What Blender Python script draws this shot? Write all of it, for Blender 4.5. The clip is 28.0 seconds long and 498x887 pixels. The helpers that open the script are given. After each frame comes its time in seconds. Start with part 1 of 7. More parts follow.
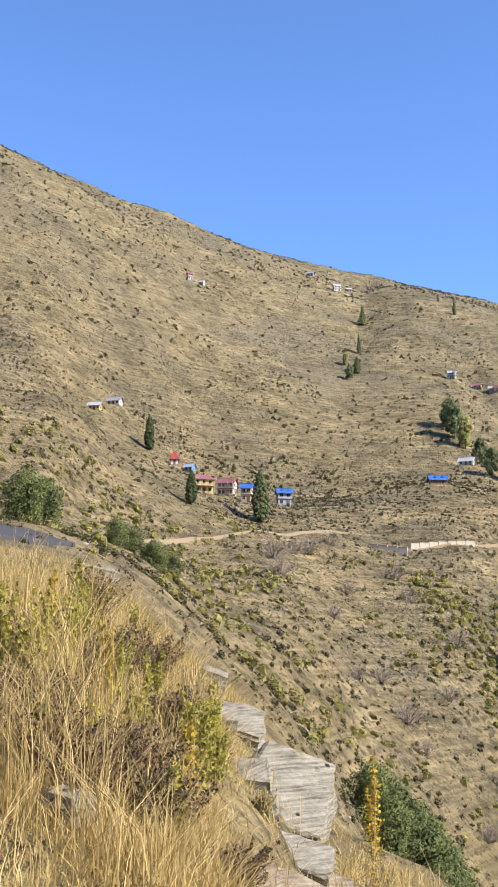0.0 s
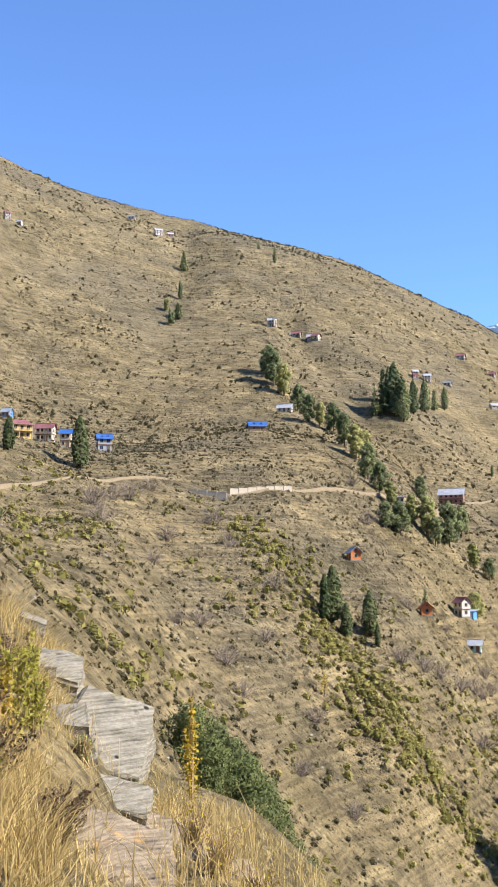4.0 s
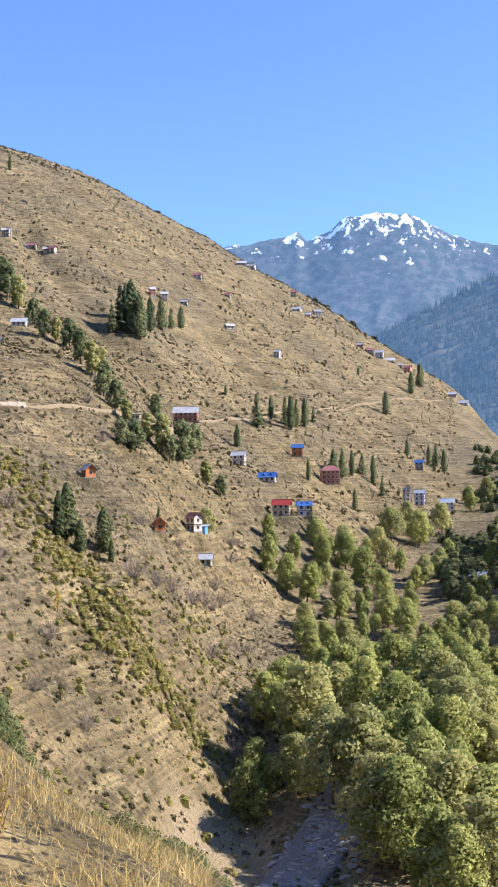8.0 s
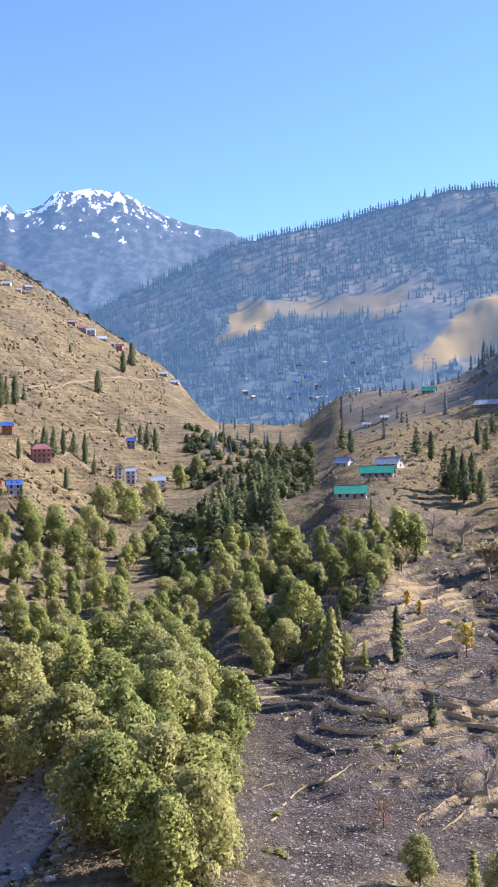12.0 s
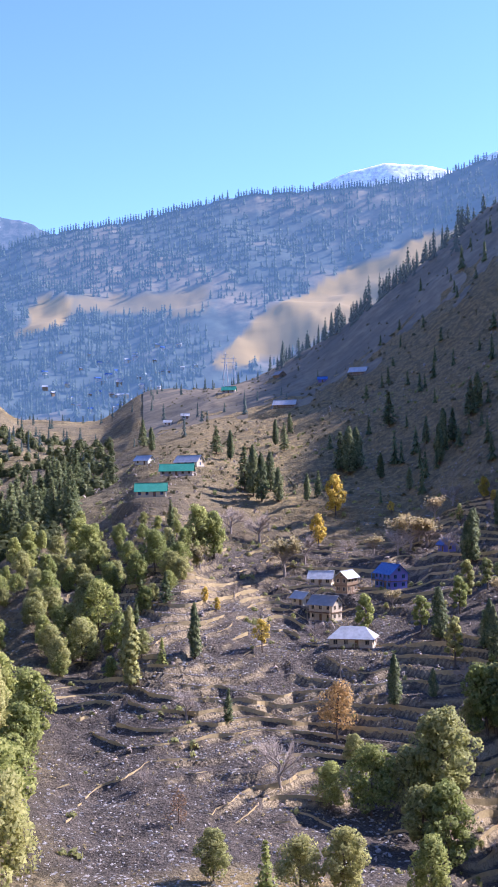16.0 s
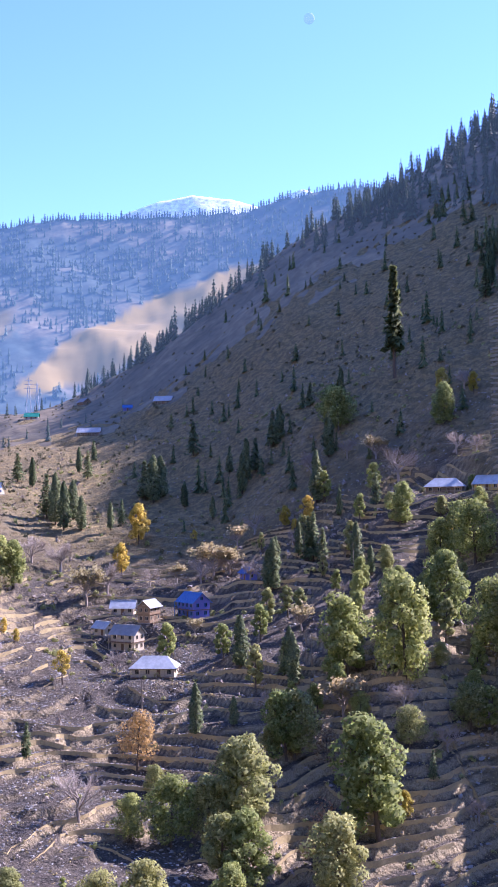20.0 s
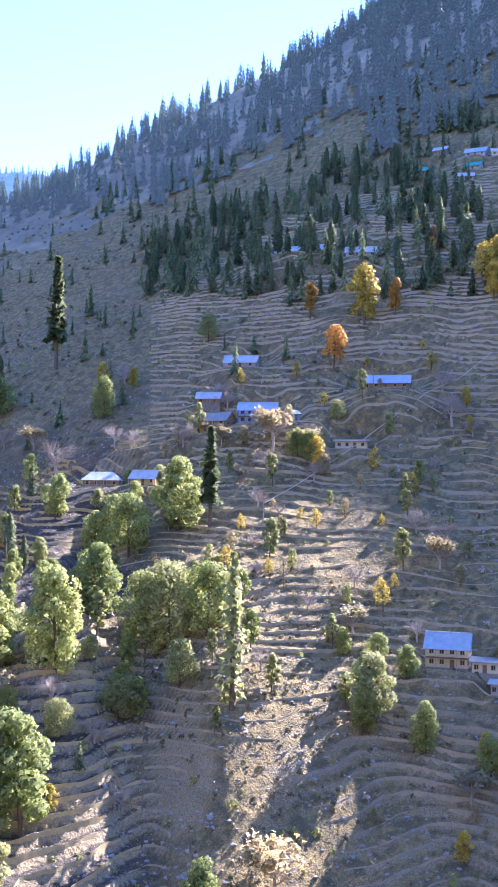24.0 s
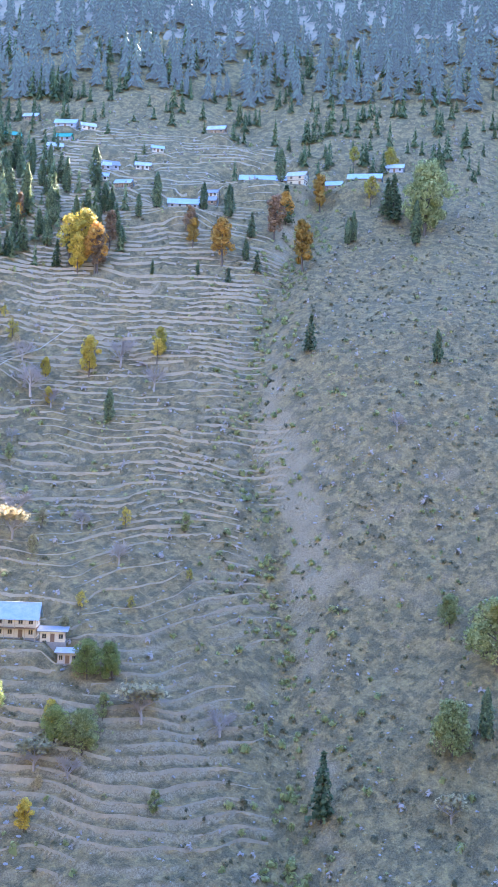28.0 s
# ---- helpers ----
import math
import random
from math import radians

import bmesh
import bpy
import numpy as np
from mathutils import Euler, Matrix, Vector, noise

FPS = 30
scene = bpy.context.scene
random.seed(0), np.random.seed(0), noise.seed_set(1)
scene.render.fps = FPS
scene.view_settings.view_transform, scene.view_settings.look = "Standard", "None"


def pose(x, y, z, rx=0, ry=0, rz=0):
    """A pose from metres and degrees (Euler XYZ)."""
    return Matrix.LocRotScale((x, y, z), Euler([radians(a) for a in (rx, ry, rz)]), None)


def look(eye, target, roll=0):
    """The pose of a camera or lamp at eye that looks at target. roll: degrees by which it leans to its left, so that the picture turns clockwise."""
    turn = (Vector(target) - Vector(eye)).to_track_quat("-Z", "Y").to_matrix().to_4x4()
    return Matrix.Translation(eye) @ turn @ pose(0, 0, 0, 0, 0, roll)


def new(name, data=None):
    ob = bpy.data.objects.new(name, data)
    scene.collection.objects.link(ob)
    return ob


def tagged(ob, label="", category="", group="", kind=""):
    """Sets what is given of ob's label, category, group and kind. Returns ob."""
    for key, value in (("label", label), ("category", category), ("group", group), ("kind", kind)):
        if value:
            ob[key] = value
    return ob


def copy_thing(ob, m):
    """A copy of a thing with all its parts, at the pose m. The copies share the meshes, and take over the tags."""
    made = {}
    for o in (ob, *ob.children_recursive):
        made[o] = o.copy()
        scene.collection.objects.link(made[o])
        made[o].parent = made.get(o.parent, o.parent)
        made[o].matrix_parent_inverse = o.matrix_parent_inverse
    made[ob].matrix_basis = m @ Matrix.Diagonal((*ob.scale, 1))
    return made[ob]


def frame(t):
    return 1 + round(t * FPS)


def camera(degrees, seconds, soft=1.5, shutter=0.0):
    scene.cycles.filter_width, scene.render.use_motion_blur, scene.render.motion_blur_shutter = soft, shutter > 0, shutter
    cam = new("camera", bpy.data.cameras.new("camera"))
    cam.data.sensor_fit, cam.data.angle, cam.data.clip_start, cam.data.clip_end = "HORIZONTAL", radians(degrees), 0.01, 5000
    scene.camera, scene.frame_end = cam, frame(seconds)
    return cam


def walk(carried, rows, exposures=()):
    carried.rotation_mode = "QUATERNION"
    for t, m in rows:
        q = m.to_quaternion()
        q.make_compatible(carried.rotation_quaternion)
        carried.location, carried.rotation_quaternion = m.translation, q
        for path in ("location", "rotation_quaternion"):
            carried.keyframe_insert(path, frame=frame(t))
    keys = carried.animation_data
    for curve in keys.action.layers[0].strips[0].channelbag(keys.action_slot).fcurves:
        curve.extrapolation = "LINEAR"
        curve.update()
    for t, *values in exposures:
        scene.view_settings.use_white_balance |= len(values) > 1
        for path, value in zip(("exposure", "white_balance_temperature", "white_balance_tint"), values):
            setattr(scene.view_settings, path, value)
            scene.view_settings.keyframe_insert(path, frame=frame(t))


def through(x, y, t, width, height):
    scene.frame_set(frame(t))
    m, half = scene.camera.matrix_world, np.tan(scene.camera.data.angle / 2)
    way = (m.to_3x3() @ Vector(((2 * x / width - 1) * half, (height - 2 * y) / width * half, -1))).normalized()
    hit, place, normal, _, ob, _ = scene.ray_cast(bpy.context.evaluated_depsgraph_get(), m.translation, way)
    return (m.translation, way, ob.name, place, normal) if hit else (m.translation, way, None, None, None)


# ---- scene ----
cam = camera(25.3, 28.0, soft=1.0)
# seconds, heading (clockwise from +y), pitch, lean; the eye is the origin of the plan
WALK = [
    (0.0, -37.48, 10.60, 0.63),
    (0.5, -36.33, 10.03, 0.26),
    (1.0, -34.62, 9.59, 0.24),
    (1.5, -32.94, 9.27, 0.06),
    (2.0, -31.70, 8.97, -0.04),
    (2.5, -30.66, 8.66, -0.42),
    (4.5, -27.04, 7.58, -0.77),
    (5.0, -25.68, 7.08, -1.13),
    (5.5, -24.15, 5.69, -0.67),
    (6.0, -22.48, 5.13, -0.36),
    (6.5, -20.45, 4.77, -0.70),
    (7.0, -18.02, 4.34, -1.09),
    (7.5, -15.92, 3.83, -1.19),
    (8.0, -14.54, 3.35, -1.04),
    (8.5, -13.21, 2.95, -0.92),
    (9.0, -11.52, 2.76, -0.78),
    (9.5, -9.68, 2.63, -0.93),
    (10.0, -7.78, 2.42, -1.25),
    (10.5, -5.70, 2.22, -1.56),
    (11.0, -3.59, 2.16, -1.60),
    (11.5, -1.57, 2.09, -1.57),
    (12.0, 0.24, 1.90, -1.55),
    (12.5, 1.82, 1.71, -1.60),
    (14.5, 7.19, 0.93, -1.62),
    (15.0, 8.70, 1.21, -1.44),
    (15.5, 9.80, 1.46, -1.16),
    (16.0, 10.52, 1.55, -1.08),
    (16.5, 11.34, 1.58, -1.16),
    (17.0, 12.34, 1.64, -1.22),
    (17.5, 13.40, 1.83, -1.30),
    (18.0, 14.74, 2.12, -1.21),
    (18.5, 16.24, 2.47, -1.15),
    (19.0, 17.63, 2.75, -1.07),
    (19.5, 18.94, 2.90, -0.90),
    (20.0, 20.62, 2.87, -0.74),
    (20.5, 22.50, 2.50, -0.55),
    (22.5, 31.18, 2.32, -0.75),
    (23.0, 33.58, 2.52, -0.38),
    (23.5, 35.74, 2.55, 0.18),
    (24.0, 38.13, 2.50, 0.70),
    (24.5, 40.69, 2.20, 0.89),
    (25.0, 43.25, 1.58, 1.16),
    (25.5, 45.45, 0.89, 1.49),
    (26.0, 47.55, 0.32, 1.87),
    (26.5, 50.22, 0.43, 2.01),
    (27.0, 52.98, 0.90, 2.04),
    (27.5, 55.77, 1.31, 2.23),
    (28.0, 59.76, 1.56, 2.40),
]
EYE = (0.12, 0.1, 0.0)
walk(cam, [(t, pose(*EYE, 90 + p, 0, -h) @ pose(0, 0, 0, 0, 0, r)) for t, h, p, r in WALK],
     exposures=((0, 0.93, 5900, 15), (6, 0.93, 5900, 15), (8, 0.96, 5850, 20), (12, 1.05, 5700, 26), (16, 1.15, 5450, 34), (20, 1.34, 5300, 41), (21, 1.47, 5300, 40), (23, 1.95, 5250, 35), (24, 2.35, 5250, 31), (25, 2.75, 5250, 26), (26, 3.05, 5400, 23), (28, 3.45, 5650, 22)))

# ---- sky and sun ----
SUN_AZ, SUN_EL = 78.0, 38.0
world = bpy.data.worlds.new("sky")
scene.world = world
world.use_nodes = True
wn, wl = world.node_tree.nodes, world.node_tree.links
sky = wn.new("ShaderNodeTexSky")
sky.sky_type, sky.sun_disc = "NISHITA", False
sky.sun_elevation, sky.sun_rotation = radians(SUN_EL), radians(SUN_AZ)
sky.altitude, sky.air_density, sky.dust_density, sky.ozone_density = 1800, 1.0, 0.0, 6.0
wn["Background"].inputs[1].default_value = 0.15
wl.new(sky.outputs[0], wn["Background"].inputs[0])
sun = new("sun", bpy.data.lights.new("sun", "SUN"))
sun.data.energy, sun.data.angle, sun.data.color = 5.0, radians(0.53), (1.0, 0.90, 0.74)
sa, se = radians(SUN_AZ), radians(SUN_EL)
sun_dir = Vector((math.sin(sa) * math.cos(se), math.cos(sa) * math.cos(se), math.sin(se)))
sun.matrix_basis = look(tuple(sun_dir * 900), (0, 0, 0))

# ---- materials ----
def mat(name, rough=0.9, metal=0.0):
    m = bpy.data.materials.new(name)
    m.use_nodes = True
    b = m.node_tree.nodes["Principled BSDF"]
    b.inputs["Roughness"].default_value, b.inputs["Metallic"].default_value = rough, metal
    b.inputs["Specular IOR Level"].default_value = 0.25
    return m, m.node_tree.nodes, m.node_tree.links, b


def noise_tex(n, l, scale, detail=4, rough=0.55, coord=None, distort=0.0):
    x = n.new("ShaderNodeTexNoise")
    x.inputs["Scale"].default_value, x.inputs["Detail"].default_value = scale, detail
    x.inputs["Roughness"].default_value, x.inputs["Distortion"].default_value = rough, distort
    if coord:
        l.new(coord, x.inputs["Vector"])
    return x.outputs["Fac"]


def ramp(n, l, fac, stops):
    r = n.new("ShaderNodeValToRGB")
    while len(r.color_ramp.elements) < len(stops):
        r.color_ramp.elements.new(0.5)
    for e, (p, c) in zip(r.color_ramp.elements, stops):
        e.position, e.color = p, (*c, 1) if len(c) == 3 else c
    l.new(fac, r.inputs[0])
    return r.outputs[0]


def mix(n, l, fac, a, b, kind="MIX"):
    x = n.new("ShaderNodeMix")
    x.data_type, x.blend_type = "RGBA", kind
    for sock, v in ((x.inputs[0], fac), (x.inputs[6], a), (x.inputs[7], b)):
        if isinstance(v, (int, float)):
            sock.default_value = v
        elif isinstance(v, tuple):
            sock.default_value = (*v, 1)
        else:
            l.new(v, sock)
    return x.outputs[2]


def bump(n, l, b, height, strength, dist):
    x = n.new("ShaderNodeBump")
    x.inputs["Strength"].default_value, x.inputs["Distance"].default_value = strength, dist
    l.new(height, x.inputs["Height"])
    l.new(x.outputs[0], b.inputs["Normal"])


def simple(name, a, b2, scale=8.0, rough=0.85, metal=0.0, bump_s=0.3, bump_d=0.02, vary=0.0):
    """Two tones of one surface, mottled, with grain; vary: how much objects differ."""
    m, n, l, b = mat(name, rough, metal)
    co = n.new("ShaderNodeTexCoord").outputs["Object"]
    f1, f2 = noise_tex(n, l, scale, 5, 0.6, co), noise_tex(n, l, scale * 6, 3, 0.6, co)
    c = mix(n, l, f1, a, b2)
    c = mix(n, l, 0.35, c, ramp(n, l, f2, ((0.3, (0.55,) * 3), (0.7, (1.25,) * 3))), "MULTIPLY")
    if vary:
        r = n.new("ShaderNodeObjectInfo").outputs["Random"]
        c = mix(n, l, 1.0, c, ramp(n, l, r, ((0, (1 - vary,) * 3), (1, (1 + vary,) * 3))), "MULTIPLY")
    l.new(c, b.inputs["Base Color"])
    bump(n, l, b, f2, bump_s, bump_d)
    return m

# ---- the land: one sheet, drawn by seven lines of the ground round the standpoint ----
# bearing of each cross-section in degrees, then for each line its distance (m) and angle above the eye's level
BEARING = (-63.73, -55.26, -48.48, -43.4, -40.01, -35.78, -32.39, -27.91, -22, -16, -12, -8, -4, -1, 2.5, 5.6, 9, 13, 18, 23, 28, 33, 39, 45, 52, 60, 68, 80, 100, 130, 200, 270)
crest_r = (21.25, 21.25, 18.89, 17.71, 14.76, 12.63, 11.45, 8.49, 7, 6.3, 6, 5, 5, 5, 5, 5, 5, 5, 5, 5, 5, 5, 5, 5, 5, 5, 5, 5, 6, 6, 6, 12)
crest_a = (5.99, 5.99, 4.5, 2.5, -0.4, -4.6, -9.1, -12.9, -17.6, -21, -24, -27, -30, -30, -30, -30, -30, -30, -30, -30, -30, -30, -30, -30, -30, -28, -25, -22, -15, -14, -14, -5)
gully_r = (53.13, 53.13, 47.23, 53.13, 59.04, 70.84, 82.65, 100.78, 120, 130, 130, 130, 125, 120, 115, 110, 110, 110, 110, 110, 110, 110, 110, 110, 110, 110, 110, 100, 60, 40, 20, 40)
gully_a = (5.15, 4.3, 2.61, 0.07, -3.32, -9.25, -14.33, -19.13, -24, -25, -26, -26, -26, -26, -27, -27, -27, -27, -27, -27, -28.09, -29.19, -30.5, -30.5, -30.5, -30.5, -30.5, -30.5, -25, -5, 0, 3)
foot_r = (106.27, 106.27, 106.27, 129.88, 141.69, 135.78, 141.69, 148.53, 160, 175, 180, 175, 175, 175, 180, 180, 180, 188, 198, 208, 207.31, 206.25, 203.4, 207, 207, 207, 207, 202.5, 150, 100, 60, 90)
foot_a = (6.84, 5.99, 4.64, 3.03, 0.91, -3.32, -7.56, -12.54, -17, -19.5, -18.3, -18.5, -18.5, -19, -19, -19, -19.5, -19.7, -19.7, -19.7, -20.5, -21.5, -22.7, -22.7, -22.7, -22.9, -22.9, -23.2, -20, 5, 10, 6)
field_r = (188.92, 212.53, 224.34, 259.76, 271.57, 259.76, 247.95, 233.4, 240, 320, 400, 420, 430, 370, 310, 300, 300, 300, 290, 280, 270, 265, 260, 270, 270, 278, 278, 275, 300, 200, 150, 160)
field_a = (9.38, 8.11, 6.5, 6.42, 5.32, 3.88, 0.91, -3.11, -7, -6.2, -4.8, -5.2, -5, -5.5, -8.5, -8.2, -9, -9.5, -9.5, -9.5, -9, -9.5, -10, -9.5, -9.5, -11, -11, -10, -8, 10, 16, 9)
road_r = (295.18, 306.99, 318.8, 336.51, 354.22, 354.22, 354.22, 350.09, 420, 500, 540, 600, 640, 600, 470, 430, 430, 420, 400, 380, 370, 370, 370, 380, 385, 372, 362, 365, 500, 350, 250, 250)
road_a = (12.77, 12.77, 12.6, 9.21, 7.86, 6.76, 5.83, 4.81, 4.7, 2.5, 1.2, -0.5, -0.8, -1, -2.2, -1.6, -2.8, -3.5, -4, -3, -1, 0.5, 2, 2.5, 2.5, 2.5, 3, 4, 2, 14, 19, 13)
upper_r = (531.33, 448.67, 401.45, 436.87, 484.1, 507.71, 566.75, 594.1, 650, 720, 760, 850, 900, 760, 600, 580, 620, 650, 620, 600, 580, 560, 560, 560, 560, 550, 535, 600, 700, 600, 500, 450)
upper_a = (17.01, 13.62, 12.09, 9.21, 8.96, 8.62, 9.64, 10.09, 9.6, 6.9, 5.4, 4.6, 3.5, 1.6, -0.4, 0.8, 1.8, 2.6, 4, 6.5, 8.3, 10, 12.5, 14.5, 15.7, 14.5, 14, 13, 9, 18, 22, 18)
sky_r = (944.58, 968.19, 1003.61, 1062.65, 1121.69, 1157.11, 1180.72, 1113.94, 1100, 1150, 1200, 1250, 1250, 1200, 1300, 1300, 1000, 1000, 950, 950, 950, 1000, 1050, 1100, 1150, 1200, 1200, 1200, 1200, 1000, 900, 800)
# the unseen crest at bearing 80 is raised to shade the right slope
sky_a = (25.97, 24.96, 22.93, 21.46, 20.39, 19.29, 18.53, 17.8, 16.1, 13.1, 10.9, 8.4, 5.6, 2.6, 2.6, 4, 4.1, 5.5, 8.7, 12.3, 14.7, 17.2, 19.8, 22.6, 25, 25.5, 25.8, 34, 22, 20, 24, 23)
LINES = ((crest_r, crest_a), (gully_r, gully_a), (foot_r, foot_a), (field_r, field_a), (road_r, road_a), (upper_r, upper_a), (sky_r, sky_a))


def hermite(x, xk, yk):
    """Smooth curve through knots, without overshoot: x (n), xk and yk (n or 1, k)."""
    h = np.diff(xk, axis=-1)
    s = np.diff(yk, axis=-1) / h
    d = np.zeros(np.broadcast_shapes(xk.shape, yk.shape))
    a, b = s[..., :-1], s[..., 1:]
    d[..., 1:-1] = np.where(a * b > 0, 2 * a * b / np.where(np.abs(a + b) < 1e-12, 1, a + b), 0)
    d[..., 0], d[..., -1] = s[..., 0], s[..., -1]
    return h, d


def curve(x, xk, yk):
    """The same curve along one axis for many x."""
    xk, yk = np.asarray(xk, float), np.asarray(yk, float)
    h, d = hermite(x, xk, yk)
    i = np.clip(np.searchsorted(xk, x, side="right") - 1, 0, len(xk) - 2)
    t = np.clip((x - xk[i]) / h[i], 0, 1)
    return ((1 + 2 * t) * (1 - t) ** 2 * yk[i] + t * (1 - t) ** 2 * h[i] * d[i]
            + t * t * (3 - 2 * t) * yk[i + 1] + t * t * (t - 1) * h[i] * d[i + 1])


def hash01(ix, iy, seed):
    v = np.sin(ix * 127.1 + iy * 311.7 + seed * 74.7) * 43758.5453
    return v - np.floor(v)


def value_noise(x, y, seed=0):
    ix, iy = np.floor(x), np.floor(y)
    fx, fy = x - ix, y - iy
    fx, fy = fx * fx * (3 - 2 * fx), fy * fy * (3 - 2 * fy)
    a, b = hash01(ix, iy, seed), hash01(ix + 1, iy, seed)
    c, d = hash01(ix, iy + 1, seed), hash01(ix + 1, iy + 1, seed)
    return (a * (1 - fx) + b * fx) * (1 - fy) + (c * (1 - fx) + d * fx) * fy - 0.5


def fbm(x, y, octaves=4, seed=0):
    v, amp = 0.0, 1.0
    for k in range(octaves):
        v = v + amp * value_noise(x * 2 ** k, y * 2 ** k, seed + k)
        amp *= 0.5
    return v


def band(v, a, b, c, d):
    """0 below a, 1 from b to c, 0 above d."""
    return np.clip((v - a) / (b - a), 0, 1) * np.clip((d - v) / (d - c), 0, 1)


def polar(az, r):
    return r * math.sin(radians(az)), r * math.cos(radians(az))


# depth, half width, course as (bearing, distance)
GULLIES = (
    (7, 9, ((63.5, 215), (62.6, 270), (61.5, 330), (59.5, 380), (60.5, 450), (63, 540))),
    (6, 9, ((34.0, 190), (33.0, 240), (31.5, 300), (30.5, 350))),
    (-5, 10, ((37.5, 200), (37.2, 250), (36.5, 310))),
    (4, 6, ((22.0, 190), (23.5, 240), (27.0, 290), (29.5, 340), (30.5, 400))),
    (7, 12, ((-17.5, 480), (-19.5, 560), (-22.5, 650), (-26.48, 803.05))),
    (4, 12, ((-31.1, 799.42), (-31.53, 946.8), (-31.1, 1027.82))),
    (2, 8, ((-13.0, 190), (-16.5, 300), (-15.5, 400), (-14.5, 470))),
)


def off_line(x, y, way):
    """Distance of places from a course."""
    pts = [polar(*p) for p in way]
    best = np.full(x.shape, 1e9)
    for (ax, ay), (bx, by) in zip(pts, pts[1:]):
        t = np.clip(((x - ax) * (bx - ax) + (y - ay) * (by - ay)) / ((bx - ax) ** 2 + (by - ay) ** 2), 0, 1)
        best = np.minimum(best, np.hypot(x - ax - t * (bx - ax), y - ay - t * (by - ay)))
    return best


PADS = []   # level plots cut for houses: x, y, height, radius


def ground(x, y, levels=False):
    """Height of the land at plan places x, y (arrays or numbers); levels: also the terrace count and how far terraces are kept up there."""
    x, y = np.atleast_1d(np.asarray(x, float)), np.atleast_1d(np.asarray(y, float))
    shape = x.shape
    x, y = x.ravel(), y.ravel()
    r = np.maximum(np.hypot(x, y), 0.5)
    az = np.degrees(np.arctan2(x, y))
    az = np.where(az < -70, az + 360, az)
    xb = np.array(BEARING + (290.0,))
    rk = [np.full_like(r, 1.5)]
    zk = [np.full_like(r, -1.65)]
    for lr, la in LINES:
        rr = curve(az, xb, lr + (lr[0],))
        rk.append(rr)
        zk.append(rr * np.tan(np.radians(curve(az, xb, la + (la[0],)))))
    rk += [rk[-1] * 1.25, np.full_like(r, 5200.0)]
    zk += [zk[-1] - rk[-3] * 0.06 - 10, np.full_like(r, -60.0)]
    rk, zk = np.stack(rk, -1), np.stack(zk, -1)
    h, d = hermite(r, rk, zk)
    i = np.clip((r[:, None] >= rk).sum(-1) - 1, 0, rk.shape[1] - 2)
    n = np.arange(len(r))
    hh = h[n, i]
    t = np.clip((r - rk[n, i]) / hh, 0, 1)
    z = ((1 + 2 * t) * (1 - t) ** 2 * zk[n, i] + t * (1 - t) ** 2 * hh * d[n, i]
         + t * t * (3 - 2 * t) * zk[n, i + 1] + t * t * (t - 1) * hh * d[n, i + 1])
    # spurs, hollows and lumps, fading out close to the standpoint
    far = np.clip((r - 30) / 120, 0, 1)
    z = z + far * (fbm(x / 90, y / 90, 3, 3) * 9 + fbm(x / 22, y / 22, 3, 9) * 2.2)
    z = z + far * (fbm(x / 7.5, y / 7.5, 3, 14) * np.where(az > -6, 1.0, 0.75))
    near = np.clip((r - 3) / 5, 0, 1) * (1 - far)
    z = z + near * (fbm(x / 2.2, y / 2.2, 4, 21) * 0.28)
    # stream gullies worn into the slopes, and a low spur
    for depth, width, way in GULLIES:
        z = z - depth * np.exp(-(off_line(x, y, way) / width) ** 2)
    # terraced fields: levels with stone faces
    patch = np.clip(1.5 - np.abs(fbm(x / 60, y / 60, 2, 31)) * 2.4, 0.35, 1)
    low = np.clip((az + 3) / 4, 0, 1) * (1 - np.clip((az - 30) / 5, 0, 1)) * (1 - np.clip((r - 400) / 60, 0, 1)) * np.clip((r - 200) / 20, 0, 1)
    high = (np.clip((az - 1) / 4, 0, 1) * band(r - 60 * np.clip((54 - az + fbm(x / 30, y / 30, 3, 37) * 6) / 14, 0, 1), 175, 215, 520, 620) * 0.62 * (1 - low) * (1 - np.clip((az - 56 + fbm(x / 35, y / 35, 3, 36) * 9) / 6, 0, 1))
            + band(az, -36, -33, -13, -8) * band(r, 180, 210, 480, 640) * 0.3
            + band(az, -13, -9, 0, 2) * band(r, 480, 520, 800, 950) * 0.4)
    count, kept = 0.0, 0.0
    for weight, step, riser, wave in ((low * 0.95, 2.1, 0.2, 7.5), (high, 2.5, 0.15, 8.0)):
        q = (z + fbm(x / 45, y / 45, 3, 40) * wave + fbm(x / 13, y / 13, 2, 43) * 1.1) / step
        f = q - np.floor(q)
        count, kept = np.where(weight > 0.05, q, count), np.maximum(kept, weight * patch)
        z = z + np.clip(weight, 0, 1) * patch * (np.clip((f - 1 + riser) / riser, 0, 1) - f) * step
    for px, py, pz, pr in PADS:
        k = np.nonzero((np.abs(x - px) < 2.2 * pr) & (np.abs(y - py) < 2.2 * pr))[0]
        w = np.clip((2.2 * pr - np.hypot(x[k] - px, y[k] - py)) / (1.2 * pr), 0, 1)
        z[k] = z[k] * (1 - w) + pz * w
    if levels:
        return z.reshape(shape), (count + 0 * z).reshape(shape), (kept + 0 * z).reshape(shape)
    return z.reshape(shape)


def z_at(x, y):
    return float(ground(x, y)[0])


